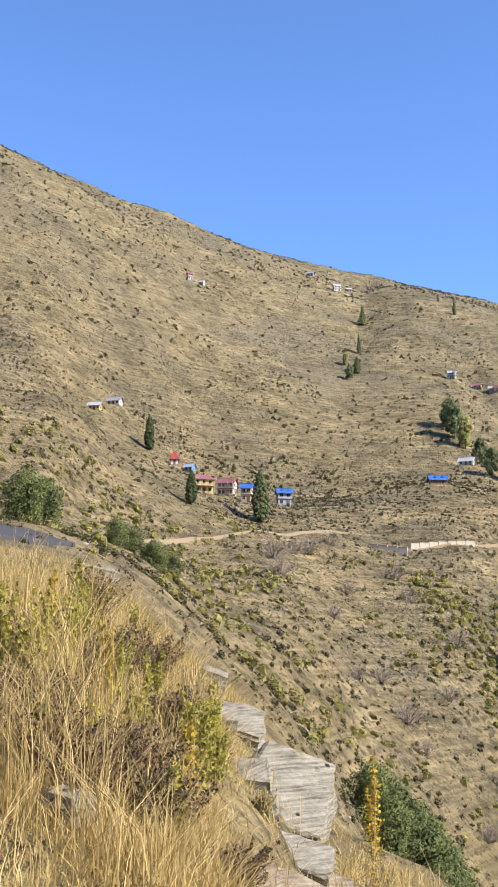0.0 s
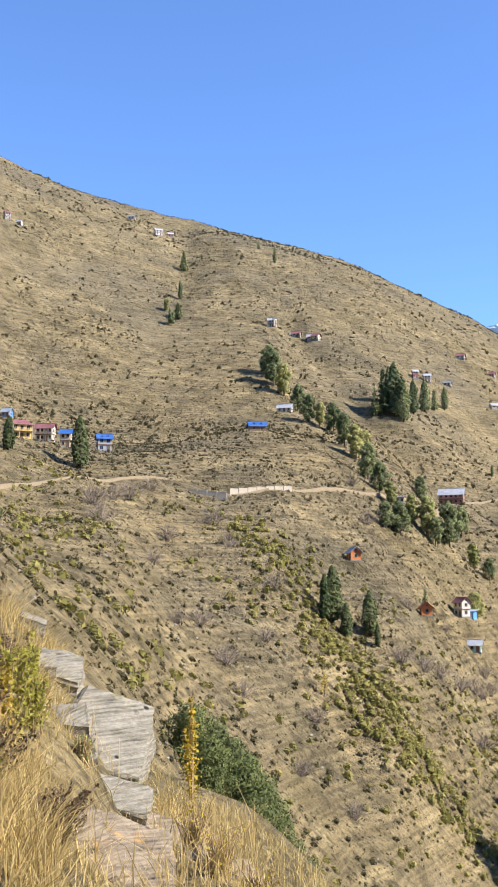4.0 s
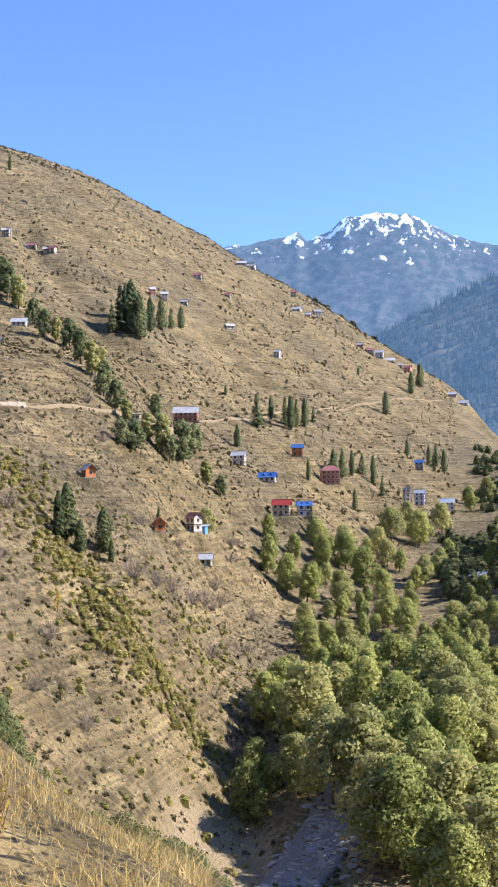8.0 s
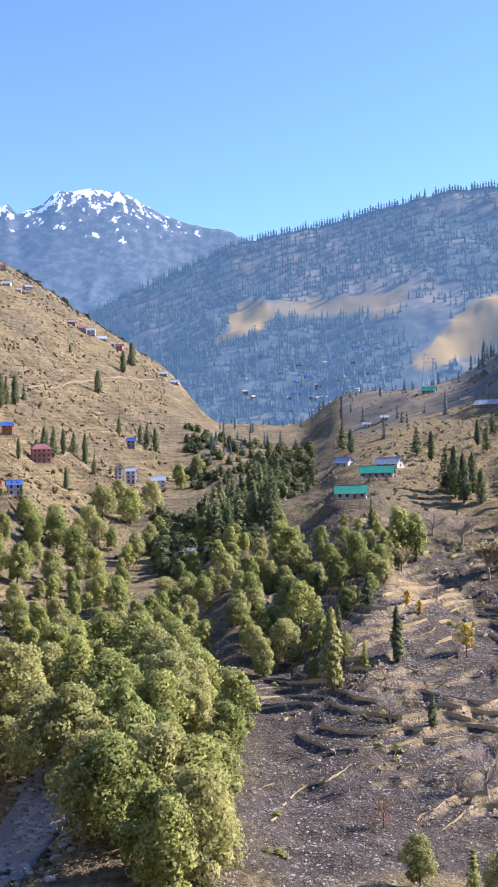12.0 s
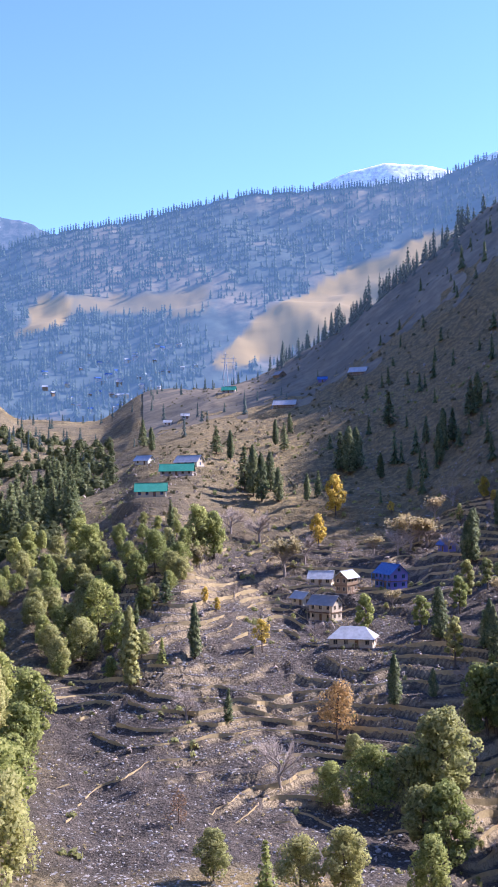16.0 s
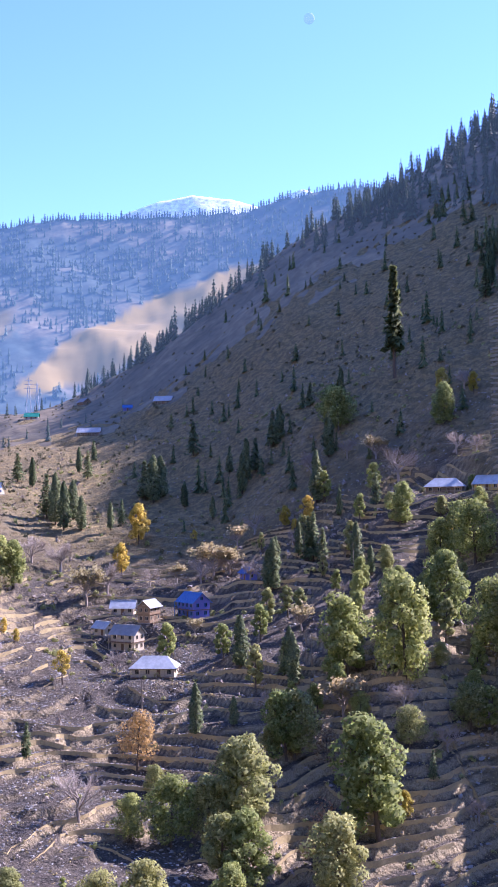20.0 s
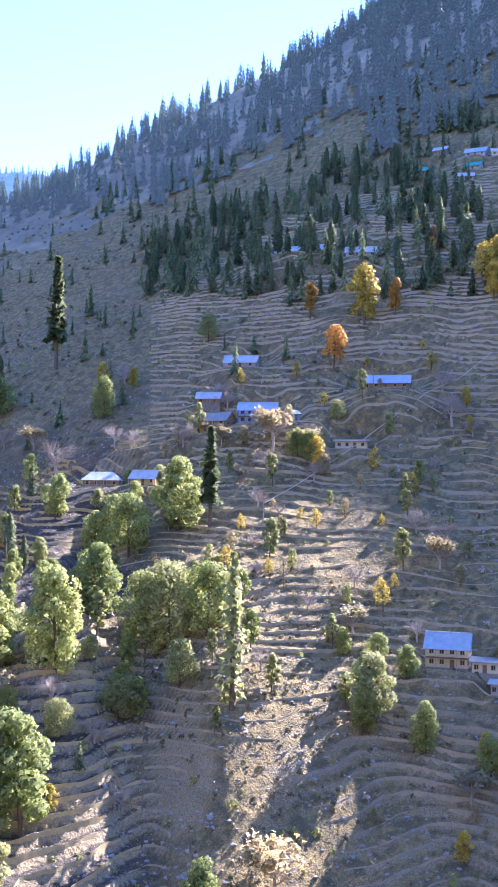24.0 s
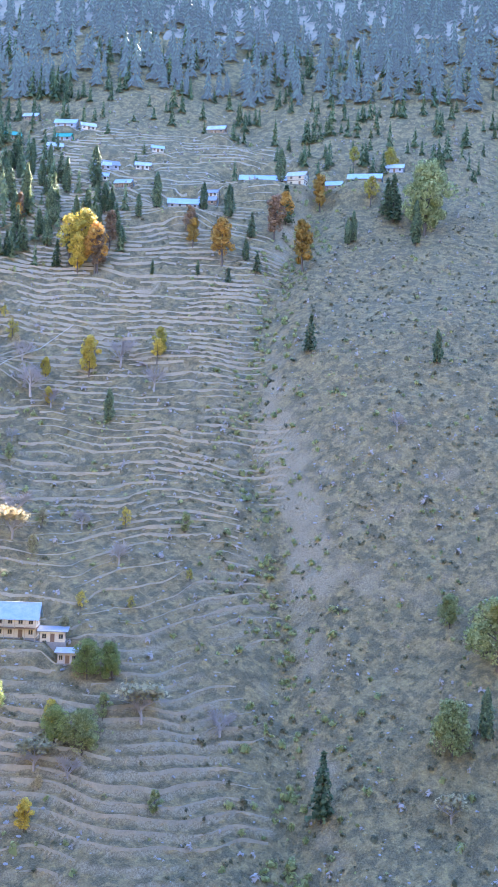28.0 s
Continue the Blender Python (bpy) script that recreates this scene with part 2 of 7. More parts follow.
def sheet(name, X, Y, Z, material, wrap=False):
    """A mesh from rows and columns of places."""
    nr, nc = X.shape
    me = bpy.data.meshes.new(name)
    co = np.stack((X, Y, Z), -1).reshape(-1, 3)
    i, j = np.meshgrid(np.arange(nr - 1), np.arange(nc if wrap else nc - 1), indexing="ij")
    j2 = (j + 1) % nc
    q = np.stack((i * nc + j, (i + 1) * nc + j, (i + 1) * nc + j2, i * nc + j2), -1).reshape(-1, 4)
    me.vertices.add(len(co))
    me.vertices.foreach_set("co", co.ravel())
    me.loops.add(q.size)
    me.loops.foreach_set("vertex_index", q.ravel().astype(np.int32))
    me.polygons.add(len(q))
    me.polygons.foreach_set("loop_start", np.arange(0, q.size, 4, dtype=np.int32))
    me.polygons.foreach_set("use_smooth", np.ones(len(q), bool))
    me.update(calc_edges=True)
    me.validate()
    me.materials.append(material)
    return new(name, me)


def land_material():
    """Dry grass and earth; dark ploughed earth, partly painted shade, on the valley's terraces; stone on steep faces.
    """
    m, n, l, b = mat("hillside_dry_grass_and_earth", 0.95)
    geo = n.new("ShaderNodeNewGeometry")
    co = geo.outputs["Position"]
    at = n.new("ShaderNodeAttribute")
    at.attribute_name = "cover"
    soil_shade = n.new("ShaderNodeSeparateColor")
    l.new(at.outputs["Color"], soil_shade.inputs[0])
    big, mid = noise_tex(n, l, 0.012, 5, 0.6, co), noise_tex(n, l, 0.09, 6, 0.62, co)
    small, fine = noise_tex(n, l, 0.55, 5, 0.65, co), noise_tex(n, l, 3.0, 5, 0.65, co)
    tiny = noise_tex(n, l, 22.0, 4, 0.6, co)
    mp = n.new("ShaderNodeMapping")
    mp.inputs["Scale"].default_value = (0.03, 0.03, 1.1)
    l.new(co, mp.inputs[0])
    tread = noise_tex(n, l, 1.0, 5, 0.6, mp.outputs[0])
    tuft = noise_tex(n, l, 0.95, 4, 0.7, co)
    grass = ramp(n, l, mid, ((0.3, (0.165, 0.127, 0.060)), (0.5, (0.265, 0.205, 0.098)), (0.72, (0.375, 0.298, 0.146))))
    earth = ramp(n, l, small, ((0.3, (0.135, 0.108, 0.06)), (0.7, (0.275, 0.225, 0.125))))
    c = mix(n, l, ramp(n, l, big, ((0.46, (0, 0, 0)), (0.62, (1, 1, 1)))), grass, earth)
    # sheep-trodden ledges, and tufts of heath where it grows thick
    c = mix(n, l, 0.75, c, ramp(n, l, tread, ((0.38, (0.6,) * 3), (0.5, (1.0,) * 3), (0.62, (1.3,) * 3))), "MULTIPLY")
    thick = ramp(n, l, noise_tex(n, l, 0.02, 4, 0.6, co), ((0.36, (0.62,) * 3), (0.56, (1, 1, 1))))
    clumps = []
    for scale, share in ((0.2, 0.5), (0.42, 0.34), (0.95, 0.30)):
        v = n.new("ShaderNodeTexVoronoi")
        v.inputs["Scale"].default_value = scale
        wob = n.new("ShaderNodeVectorMath")
        wob.operation = "ADD"
        l.new(co, wob.inputs[0])
        nz = n.new("ShaderNodeTexNoise")
        nz.inputs["Scale"].default_value = scale * 1.6
        l.new(co, nz.inputs["Vector"])
        l.new(nz.outputs["Color"], wob.inputs[1])
        l.new(wob.outputs[0], v.inputs["Vector"])
        one = n.new("ShaderNodeSeparateColor")
        l.new(v.outputs["Color"], one.inputs[0])
        clumps.append(mix(n, l, 1.0, ramp(n, l, v.outputs["Distance"], ((0.28, (1,) * 3), (0.48, (0,) * 3))), ramp(n, l, one.outputs[0], ((share - 0.05, (0,) * 3), (share + 0.25, (1,) * 3))), "MULTIPLY"))
    spots = mix(n, l, 1.0, mix(n, l, 1.0, clumps[0], clumps[1], "LIGHTEN"), clumps[2], "LIGHTEN")
    heath = mix(n, l, 1.0, thick, mix(n, l, 0.85, (0, 0, 0), spots), "MULTIPLY")
    c = mix(n, l, heath, c, ramp(n, l, fine, ((0.3, (0.05, 0.042, 0.022)), (0.7, (0.11, 0.09, 0.047)))))
    c = mix(n, l, 0.8, c, ramp(n, l, noise_tex(n, l, 0.035, 8, 0.72, co), ((0.36, (0.62, 0.64, 0.6)), (0.5, (0.95,) * 3), (0.64, (1.18,) * 3))), "MULTIPLY")
    # ploughed tone, dark partly in place of shade on the fields
    dark = ramp(n, l, fine, ((0.28, (0.045, 0.038, 0.03)), (0.50, (0.092, 0.077, 0.06)), (0.64, (0.16, 0.134, 0.104)), (0.78, (0.34, 0.29, 0.225))))
    clod = noise_tex(n, l, 0.35, 7, 0.72, co, 0.8)
    dark = mix(n, l, 0.85, dark, ramp(n, l, clod, ((0.36, (0.5,) * 3), (0.5, (0.9,) * 3), (0.63, (1.55, 1.5, 1.4)))), "MULTIPLY")
    c = mix(n, l, soil_shade.outputs[0], c, dark)
    grey = ramp(n, l, small, ((0.3, (0.20, 0.15, 0.07)), (0.55, (0.33, 0.245, 0.105)), (0.75, (0.45, 0.33, 0.13))))
    brush = ramp(n, l, noise_tex(n, l, 0.28, 5, 0.7, co), ((0.46, (0, 0, 0)), (0.55, (0.75,) * 3)))
    grey = mix(n, l, brush, grey, ramp(n, l, fine, ((0.3, (0.085, 0.075, 0.042)), (0.7, (0.19, 0.16, 0.085)))))
    c = mix(n, l, soil_shade.outputs[1], c, grey)
    c = mix(n, l, 0.55, c, ramp(n, l, fine, ((0.3, (0.5,) * 3), (0.7, (1.4,) * 3))), "MULTIPLY")
    c = mix(n, l, 0.4, c, ramp(n, l, tiny, ((0.3, (0.6,) * 3), (0.7, (1.3,) * 3))), "MULTIPLY")
    # pale dead grass hangs on the terrace lips
    lip = ramp(n, l, fine, ((0.3, (0.20, 0.155, 0.085)), (0.65, (0.46, 0.37, 0.22))))
    c = mix(n, l, soil_shade.outputs[2], c, lip)
    l.new(c, b.inputs["Base Color"])
    rough = mix(n, l, 0.5, ramp(n, l, small, ((0.2, (0, 0, 0)), (0.8, (1, 1, 1)))), ramp(n, l, tuft, ((0.35, (0, 0, 0)), (0.65, (1, 1, 1)))))
    bump(n, l, b, rough, 0.9, 0.9)
    return m


M_land = land_material()
azs = np.radians(np.concatenate((np.arange(-56, 76, 0.21), np.arange(76, 304, 3.0))))
rs = np.concatenate(([0.02], np.geomspace(0.6, 24, 80), np.geomspace(24.6, 98, 32), np.geomspace(99, 189, 50), np.geomspace(189.6, 460, 285), np.geomspace(463, 700, 75), np.geomspace(706, 1400, 66), np.geomspace(1450, 4950, 14)))
R, A = np.meshgrid(rs, azs, indexing="ij")
gx, gy = R * np.sin(A), R * np.cos(A)
gz = ground(gx, gy)
land = sheet("ground", gx, gy, gz, M_land, wrap=True)
# what covers the ground: ploughed earth darkened partly for shade, shaded turf, dead grass on steep terrace lips
gaz = np.degrees(A)
slope = np.hypot(np.gradient(gz, axis=0) / np.gradient(R, axis=0), np.gradient(gz, axis=1) / (R * np.gradient(A, axis=1)))
edge = fbm(gx / 30, gy / 30, 3, 60) * 40
soil_shade = band(gaz + edge * 0.08, -3, 1, 31, 36) * band(R + edge, 168, 182, 400, 470)
turf = band(gaz + edge * 0.08, 4, 12, 90, 99) * band(R + edge, 140, 165, 900, 1300) * (1 - soil_shade)
lips = np.clip((slope - np.where(gaz < 34, 0.82, 0.95)) / 0.3, 0, 1) * band(gaz, -2, 0, 78, 82) * band(R, 185, 195, 560, 640)
lips = np.maximum(lips, 0.9 * np.clip(band(gaz + edge * 0.03, -19.5, -18, -14.3, -13.4) * band(R + edge * 0.3, 186, 192, 214, 222) * 1.6, 0, 1))
cover = land.data.color_attributes.new("cover", "FLOAT_COLOR", "POINT")
cover.data.foreach_set("color", np.stack((soil_shade, turf, lips, np.ones_like(soil_shade)), -1).astype(np.float32).ravel())
tagged(land, "dry grassy mountain valley with terraced fields and stony slopes", "ground", kind="structure")

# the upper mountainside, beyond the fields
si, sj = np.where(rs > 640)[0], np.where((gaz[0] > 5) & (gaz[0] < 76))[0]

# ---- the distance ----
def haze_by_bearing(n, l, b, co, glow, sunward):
    """Haze painted as emission on far surfaces, graded towards the valley's sunward side."""
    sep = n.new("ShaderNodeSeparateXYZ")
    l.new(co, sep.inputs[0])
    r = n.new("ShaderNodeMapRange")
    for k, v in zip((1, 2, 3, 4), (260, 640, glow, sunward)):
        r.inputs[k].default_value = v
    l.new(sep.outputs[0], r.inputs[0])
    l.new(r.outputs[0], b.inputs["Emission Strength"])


def far_material(name, tones, scale, glow, snow=None, patch=(0.44, 0.60), sunward=0.0, meadow=None):
    m, n, l, b = mat(name, 1.0)
    co = n.new("ShaderNodeNewGeometry").outputs["Position"]
    f1, f2 = noise_tex(n, l, scale, 6, 0.6, co), noise_tex(n, l, scale * 7, 5, 0.65, co)
    c = mix(n, l, ramp(n, l, f1, ((patch[0], (0,) * 3), (patch[1], (1,) * 3))), tones[0], tones[1])
    c = mix(n, l, 0.6, c, ramp(n, l, f2, ((0.35, (0.45,) * 3), (0.65, (1.5,) * 3))), "MULTIPLY")
    if meadow:
        at = n.new("ShaderNodeAttribute")
        at.attribute_name = "meadow"
        c = mix(n, l, at.outputs["Fac"], c, mix(n, l, f2, meadow, tuple(v * 0.7 for v in meadow)))
    if snow:
        sep = n.new("ShaderNodeSeparateXYZ")
        l.new(co, sep.inputs[0])
        a = n.new("ShaderNodeMath")
        a.operation = "MULTIPLY_ADD"
        mp = n.new("ShaderNodeMapping")
        mp.inputs["Scale"].default_value, mp.inputs["Rotation"].default_value = (1, 1, 0.4), (0.3, 0.4, 0)
        l.new(co, mp.inputs[0])
        l.new(noise_tex(n, l, 0.022, 6, 0.7, mp.outputs[0]), a.inputs[0])
        a.inputs[1].default_value = snow[1]
        l.new(sep.outputs[2], a.inputs[2])
        r = n.new("ShaderNodeMapRange")
        r.inputs[1].default_value, r.inputs[2].default_value = snow[0], snow[0] + 40
        l.new(a.outputs[0], r.inputs[0])
        c = mix(n, l, r.outputs[0], c, (0.8, 0.82, 0.86))
    l.new(c, b.inputs["Base Color"])
    # blue emission on the surface stands in for haze in the air
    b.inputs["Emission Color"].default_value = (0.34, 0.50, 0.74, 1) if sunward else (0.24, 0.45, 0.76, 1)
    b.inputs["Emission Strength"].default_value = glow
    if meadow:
        # less haze is painted over the open meadow than over the woods
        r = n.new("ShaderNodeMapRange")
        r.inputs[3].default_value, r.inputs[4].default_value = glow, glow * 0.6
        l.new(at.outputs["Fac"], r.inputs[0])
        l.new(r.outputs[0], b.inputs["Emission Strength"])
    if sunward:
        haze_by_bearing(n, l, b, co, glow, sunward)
    return m


def far_sheet(name, az0, az1, step, stations, sky_az, sky_el, r_sky, material, rough, label, crag=0.0, bumps=1.0):
    """A mountain seen from the standpoint: stations are (distance, share of the skyline's angle) from foot to crest."""
    az = np.arange(az0, az1, step)
    top = np.interp(az, sky_az, sky_el)
    top = top + crag * fbm(az * 1.7, az * 0 + 0.5, 4, 5)
    k = np.ones(45) / 45
    calm = np.convolve(np.pad(top, 22, mode="edge"), k, "valid")
    rr = np.linspace(0, 1, 84)
    rk, ek = np.array([s[0] for s in stations]), np.array([s[1] for s in stations])
    r1 = np.interp(rr, np.linspace(0, 1, len(rk)), rk)
    e1 = np.interp(rr, np.linspace(0, 1, len(ek)), ek)
    R, T = np.meshgrid(r1, top, indexing="ij")
    C = np.meshgrid(r1, calm, indexing="ij")[1]
    E, A = np.meshgrid(e1, np.radians(az), indexing="ij")
    T = C + (T - C) * np.clip(E, 0, 1) ** 8
    X, Y = R * np.sin(A), R * np.cos(A)
    Z = R * np.tan(np.radians(T * E)) + bumps * (fbm(X / rough, Y / rough, 5, 50) * rough * 0.35 - np.abs(fbm(X / rough / 1.6, Y / rough / 1.6, 4, 77)) * rough * 0.9) * np.clip(1.12 - np.abs(E) ** 5, 0.12, 1)
    ob = sheet(name, X, Y, Z, material)
    return tagged(ob, label, "mountain", kind="structure"), (X, Y, Z)


M_snow = far_material("far_forest_snow_haze_glow", ((0.03, 0.045, 0.045), (0.08, 0.085, 0.08)), 0.03, 0.2, (1800, 1400))
M_mid = far_material("far_fir_meadow_haze_glow", ((0.045, 0.06, 0.045), (0.15, 0.12, 0.065)), 0.004, 0.17, None, (0.53, 0.64), meadow=(0.33, 0.235, 0.08))
SNOW_AZ = (-30, -20, -15.9, -13.8, -11.8, -11.4, -10.4, -9.4, -7.7, -6.1, -4.8, -3.9, -2.5, -1.0, 0.2, 6, 14)
SNOW_EL = (9, 12, 13.3, 13.7, 14.1, 13.7, 14.0, 14.7, 15.0, 14.85, 14.2, 13.7, 13.2, 12.9, 12.5, 11, 9)
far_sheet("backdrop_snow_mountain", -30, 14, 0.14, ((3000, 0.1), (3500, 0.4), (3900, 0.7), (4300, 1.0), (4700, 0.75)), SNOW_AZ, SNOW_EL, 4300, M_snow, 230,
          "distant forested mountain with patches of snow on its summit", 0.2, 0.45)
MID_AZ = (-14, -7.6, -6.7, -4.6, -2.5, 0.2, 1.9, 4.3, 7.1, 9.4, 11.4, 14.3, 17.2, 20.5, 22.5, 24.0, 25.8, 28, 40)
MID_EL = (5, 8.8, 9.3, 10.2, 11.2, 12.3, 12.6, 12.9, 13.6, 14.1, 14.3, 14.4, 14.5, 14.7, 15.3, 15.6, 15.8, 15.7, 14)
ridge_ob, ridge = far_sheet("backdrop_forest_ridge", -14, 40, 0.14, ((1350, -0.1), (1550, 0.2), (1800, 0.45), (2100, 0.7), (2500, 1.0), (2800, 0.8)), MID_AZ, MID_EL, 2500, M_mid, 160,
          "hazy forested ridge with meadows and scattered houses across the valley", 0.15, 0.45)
M_dome = far_material("far_snow_dome_haze_glow", ((0.72, 0.75, 0.80), (0.82, 0.84, 0.88)), 0.01, 0.05)
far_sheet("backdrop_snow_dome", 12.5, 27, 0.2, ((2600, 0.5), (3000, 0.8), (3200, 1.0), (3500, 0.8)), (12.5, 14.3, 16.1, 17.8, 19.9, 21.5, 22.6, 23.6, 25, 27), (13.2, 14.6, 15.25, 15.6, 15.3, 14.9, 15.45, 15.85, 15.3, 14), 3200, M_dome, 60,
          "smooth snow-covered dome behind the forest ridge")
# dry meadows lie open between the ridge's woods: outline as bearing, lower and upper angle
RX, RY, RZ = ridge
r_az, r_el = np.degrees(np.arctan2(RX, RY)), np.degrees(np.arctan2(RZ, np.hypot(RX, RY)))


def clearing(az, low, high):
    """1 inside an opening of the woods, 0 outside, with a ragged edge."""
    w = fbm(RX / 120, RY / 120, 4, 91) * 0.9
    lo, hi = np.interp(r_az, az, low), np.interp(r_az, az, high)
    m = np.minimum(r_el + w - lo, hi - r_el - w) * 6
    return np.clip(m, 0, 1) * band(r_az + w, az[0] - 0.3, az[0] + 0.2, az[-1] - 0.3, az[-1] + 0.3)


open_land = np.maximum.reduce((
    clearing((8.6, 10.5, 12.5, 14.5, 17, 20, 23), (5.6, 5.5, 5.6, 6.6, 8.2, 9.4, 10), (5.8, 7.4, 8.8, 9.9, 10.6, 12.2, 12.6)),
    clearing((-1.6, 0.2, 1.6), (7.4, 7.6, 8.1), (7.6, 8.7, 9.0)),
    0.6 * clearing((1.5, 4.5, 8.5), (8.4, 8.3, 8.4), (9.0, 9.5, 9.9))))
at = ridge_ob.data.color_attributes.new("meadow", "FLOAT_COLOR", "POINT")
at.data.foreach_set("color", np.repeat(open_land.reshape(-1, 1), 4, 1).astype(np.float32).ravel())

# added sheet over the shaded flank's upper mountainside, its emission painting haze
M_flank = far_material("far_turf_earth_haze_glow", ((0.085, 0.07, 0.04), (0.16, 0.125, 0.07)), 0.02, 0.03, None, (0.44, 0.60), 0.055)
tagged(sheet("backdrop_slope_haze", gx[np.ix_(si, sj)], gy[np.ix_(si, sj)], gz[np.ix_(si, sj)] + np.clip((R[np.ix_(si, sj)] - 730) / 90 + 1.1 * fbm(gx[np.ix_(si, sj)] / 9, gy[np.ix_(si, sj)] / 9, 3, 88), -1, 1) * 0.5, M_flank), "sheet over the upper mountainside with haze painted as glow", "mountain", kind="structure")

# ---- builders ----
rng = np.random.default_rng(7)


def mesh_of(name, verts, faces, material, smooth=False):
    me = bpy.data.meshes.new(name)
    me.from_pydata([tuple(v) for v in verts], [], faces)
    me.materials.append(material)
    if smooth:
        me.polygons.foreach_set("use_smooth", np.ones(len(me.polygons), bool))
    me.update()
    return me


def fast_mesh(name, co, faces, material, smooth=False):
    """A mesh from arrays: co (n, 3), faces (m, k) of one size k."""
    me = bpy.data.meshes.new(name)
    k = faces.shape[1]
    me.vertices.add(len(co))
    me.vertices.foreach_set("co", np.asarray(co, np.float32).ravel())
    me.loops.add(faces.size)
    me.loops.foreach_set("vertex_index", faces.astype(np.int32).ravel())
    me.polygons.add(len(faces))
    me.polygons.foreach_set("loop_start", np.arange(0, faces.size, k, dtype=np.int32))
    me.polygons.foreach_set("use_smooth", np.full(len(faces), smooth))
    me.update(calc_edges=True)
    me.materials.append(material)
    return me


def part(name, bm, material, parent, label=""):
    """Link a bmesh or a mesh as one object under a thing or a part."""
    if isinstance(bm, bmesh.types.BMesh):
        me = bpy.data.meshes.new(name)
        bm.to_mesh(me)
        bm.free()
        me.materials.append(material)
    else:
        me = bm
    ob = new(name, me)
    ob.parent = parent
    return tagged(ob, label)


def box(bm, x0, x1, y0, y1, z0, z1, m=None):
    vs = [bm.verts.new(Vector((x, y, z)) if m is None else m @ Vector((x, y, z)))
          for x, y, z in ((x0, y0, z0), (x1, y0, z0), (x1, y1, z0), (x0, y1, z0), (x0, y0, z1), (x1, y0, z1), (x1, y1, z1), (x0, y1, z1))]
    for f in ((3, 2, 1, 0), (4, 5, 6, 7), (0, 1, 5, 4), (1, 2, 6, 5), (2, 3, 7, 6), (3, 0, 4, 7)):
        bm.faces.new([vs[i] for i in f])
    return bm


def boxes(*dims):
    bm = bmesh.new()
    for d in dims:
        box(bm, *d)
    return bm


def tube(pts, radii, sides=6):
    """Vertices and quads of a tapered tube along points."""
    co, fs = [], []
    pts = [Vector(p) for p in pts]
    for i, (p, r) in enumerate(zip(pts, radii)):
        d = (pts[min(i + 1, len(pts) - 1)] - pts[max(i - 1, 0)]).normalized()
        a = d.orthogonal().normalized()
        b = d.cross(a)
        for k in range(sides):
            t = 2 * math.pi * k / sides
            co.append(p + (a * math.cos(t) + b * math.sin(t)) * r)
        if i:
            for k in range(sides):
                k2 = (k + 1) % sides
                fs.append(((i - 1) * sides + k, (i - 1) * sides + k2, i * sides + k2, i * sides + k))
    return co, fs


def tubes_mesh(name, tubes, material, sides=6):
    co, fs = [], []
    for pts, radii in tubes:
        c, f = tube(pts, radii, sides)
        fs += [tuple(i + len(co) for i in q) for q in f]
        co += c
    return fast_mesh(name, np.array([tuple(v) for v in co]), np.array(fs), material, True)


def leaves_mesh(name, pos, size, out, material, g, flat=0.6, tri=True):
    """Small leaf sprays at places, turned partly towards the outward ways."""
    n = len(pos)
    nrm = out + g.normal(0, flat, (n, 3))
    nrm /= np.linalg.norm(nrm, axis=1)[:, None] + 1e-9
    a = np.cross(nrm, g.normal(0, 1, (n, 3)))
    a /= np.linalg.norm(a, axis=1)[:, None] + 1e-9
    b = np.cross(nrm, a)
    s = (size * g.uniform(0.6, 1.35, n))[:, None]
    if tri:
        co = np.stack((pos - a * s * 0.72 - b * s * 0.45, pos + a * s * 0.72 - b * s * 0.45, pos + b * s * 0.95), 1).reshape(-1, 3)
        me = fast_mesh(name, co, np.arange(3 * n).reshape(-1, 3), material, True)
        # the spray's many leaves shade as a rounded tuft
        soft = out / (np.linalg.norm(out, axis=1)[:, None] + 1e-9) + 0.4 * nrm + (0, 0, 0.9)
        soft /= np.linalg.norm(soft, axis=1)[:, None]
        me.normals_split_custom_set(np.repeat(soft, 3, 0).tolist())
        return me
    co = np.stack((pos - a * s * 0.62, pos - b * s * 0.42 + nrm * s * 0.12, pos + a * s * 0.62, pos + b * s * 0.42 + nrm * s * 0.12), 1).reshape(-1, 3)
    return fast_mesh(name, co, np.arange(4 * n).reshape(-1, 4), material)


def leaf_material(name, dark, light, through=0.35, vary=0.3):
    m, n, l, b = mat(name, 0.7)
    isl = n.new("ShaderNodeNewGeometry").outputs["Random Per Island"]
    rnd = n.new("ShaderNodeObjectInfo").outputs["Random"]
    c = ramp(n, l, isl, ((0.0, dark), (0.55, tuple((p + q) / 2 for p, q in zip(dark, light))), (1.0, light)))
    c = mix(n, l, 1.0, c, ramp(n, l, rnd, ((0, (1 - vary, 1 - vary * 0.8, 1 - vary)), (1, (1 + vary, 1 + vary * 0.8, 1 + vary * 0.6)))), "MULTIPLY")
    l.new(c, b.inputs["Base Color"])
    tr = n.new("ShaderNodeBsdfTranslucent")
    l.new(c, tr.inputs["Color"])
    mx = n.new("ShaderNodeMixShader")
    mx.inputs[0].default_value = through
    l.new(b.outputs[0], mx.inputs[1])
    l.new(tr.outputs[0], mx.inputs[2])
    l.new(mx.outputs[0], n["Material Output"].inputs["Surface"])
    return m


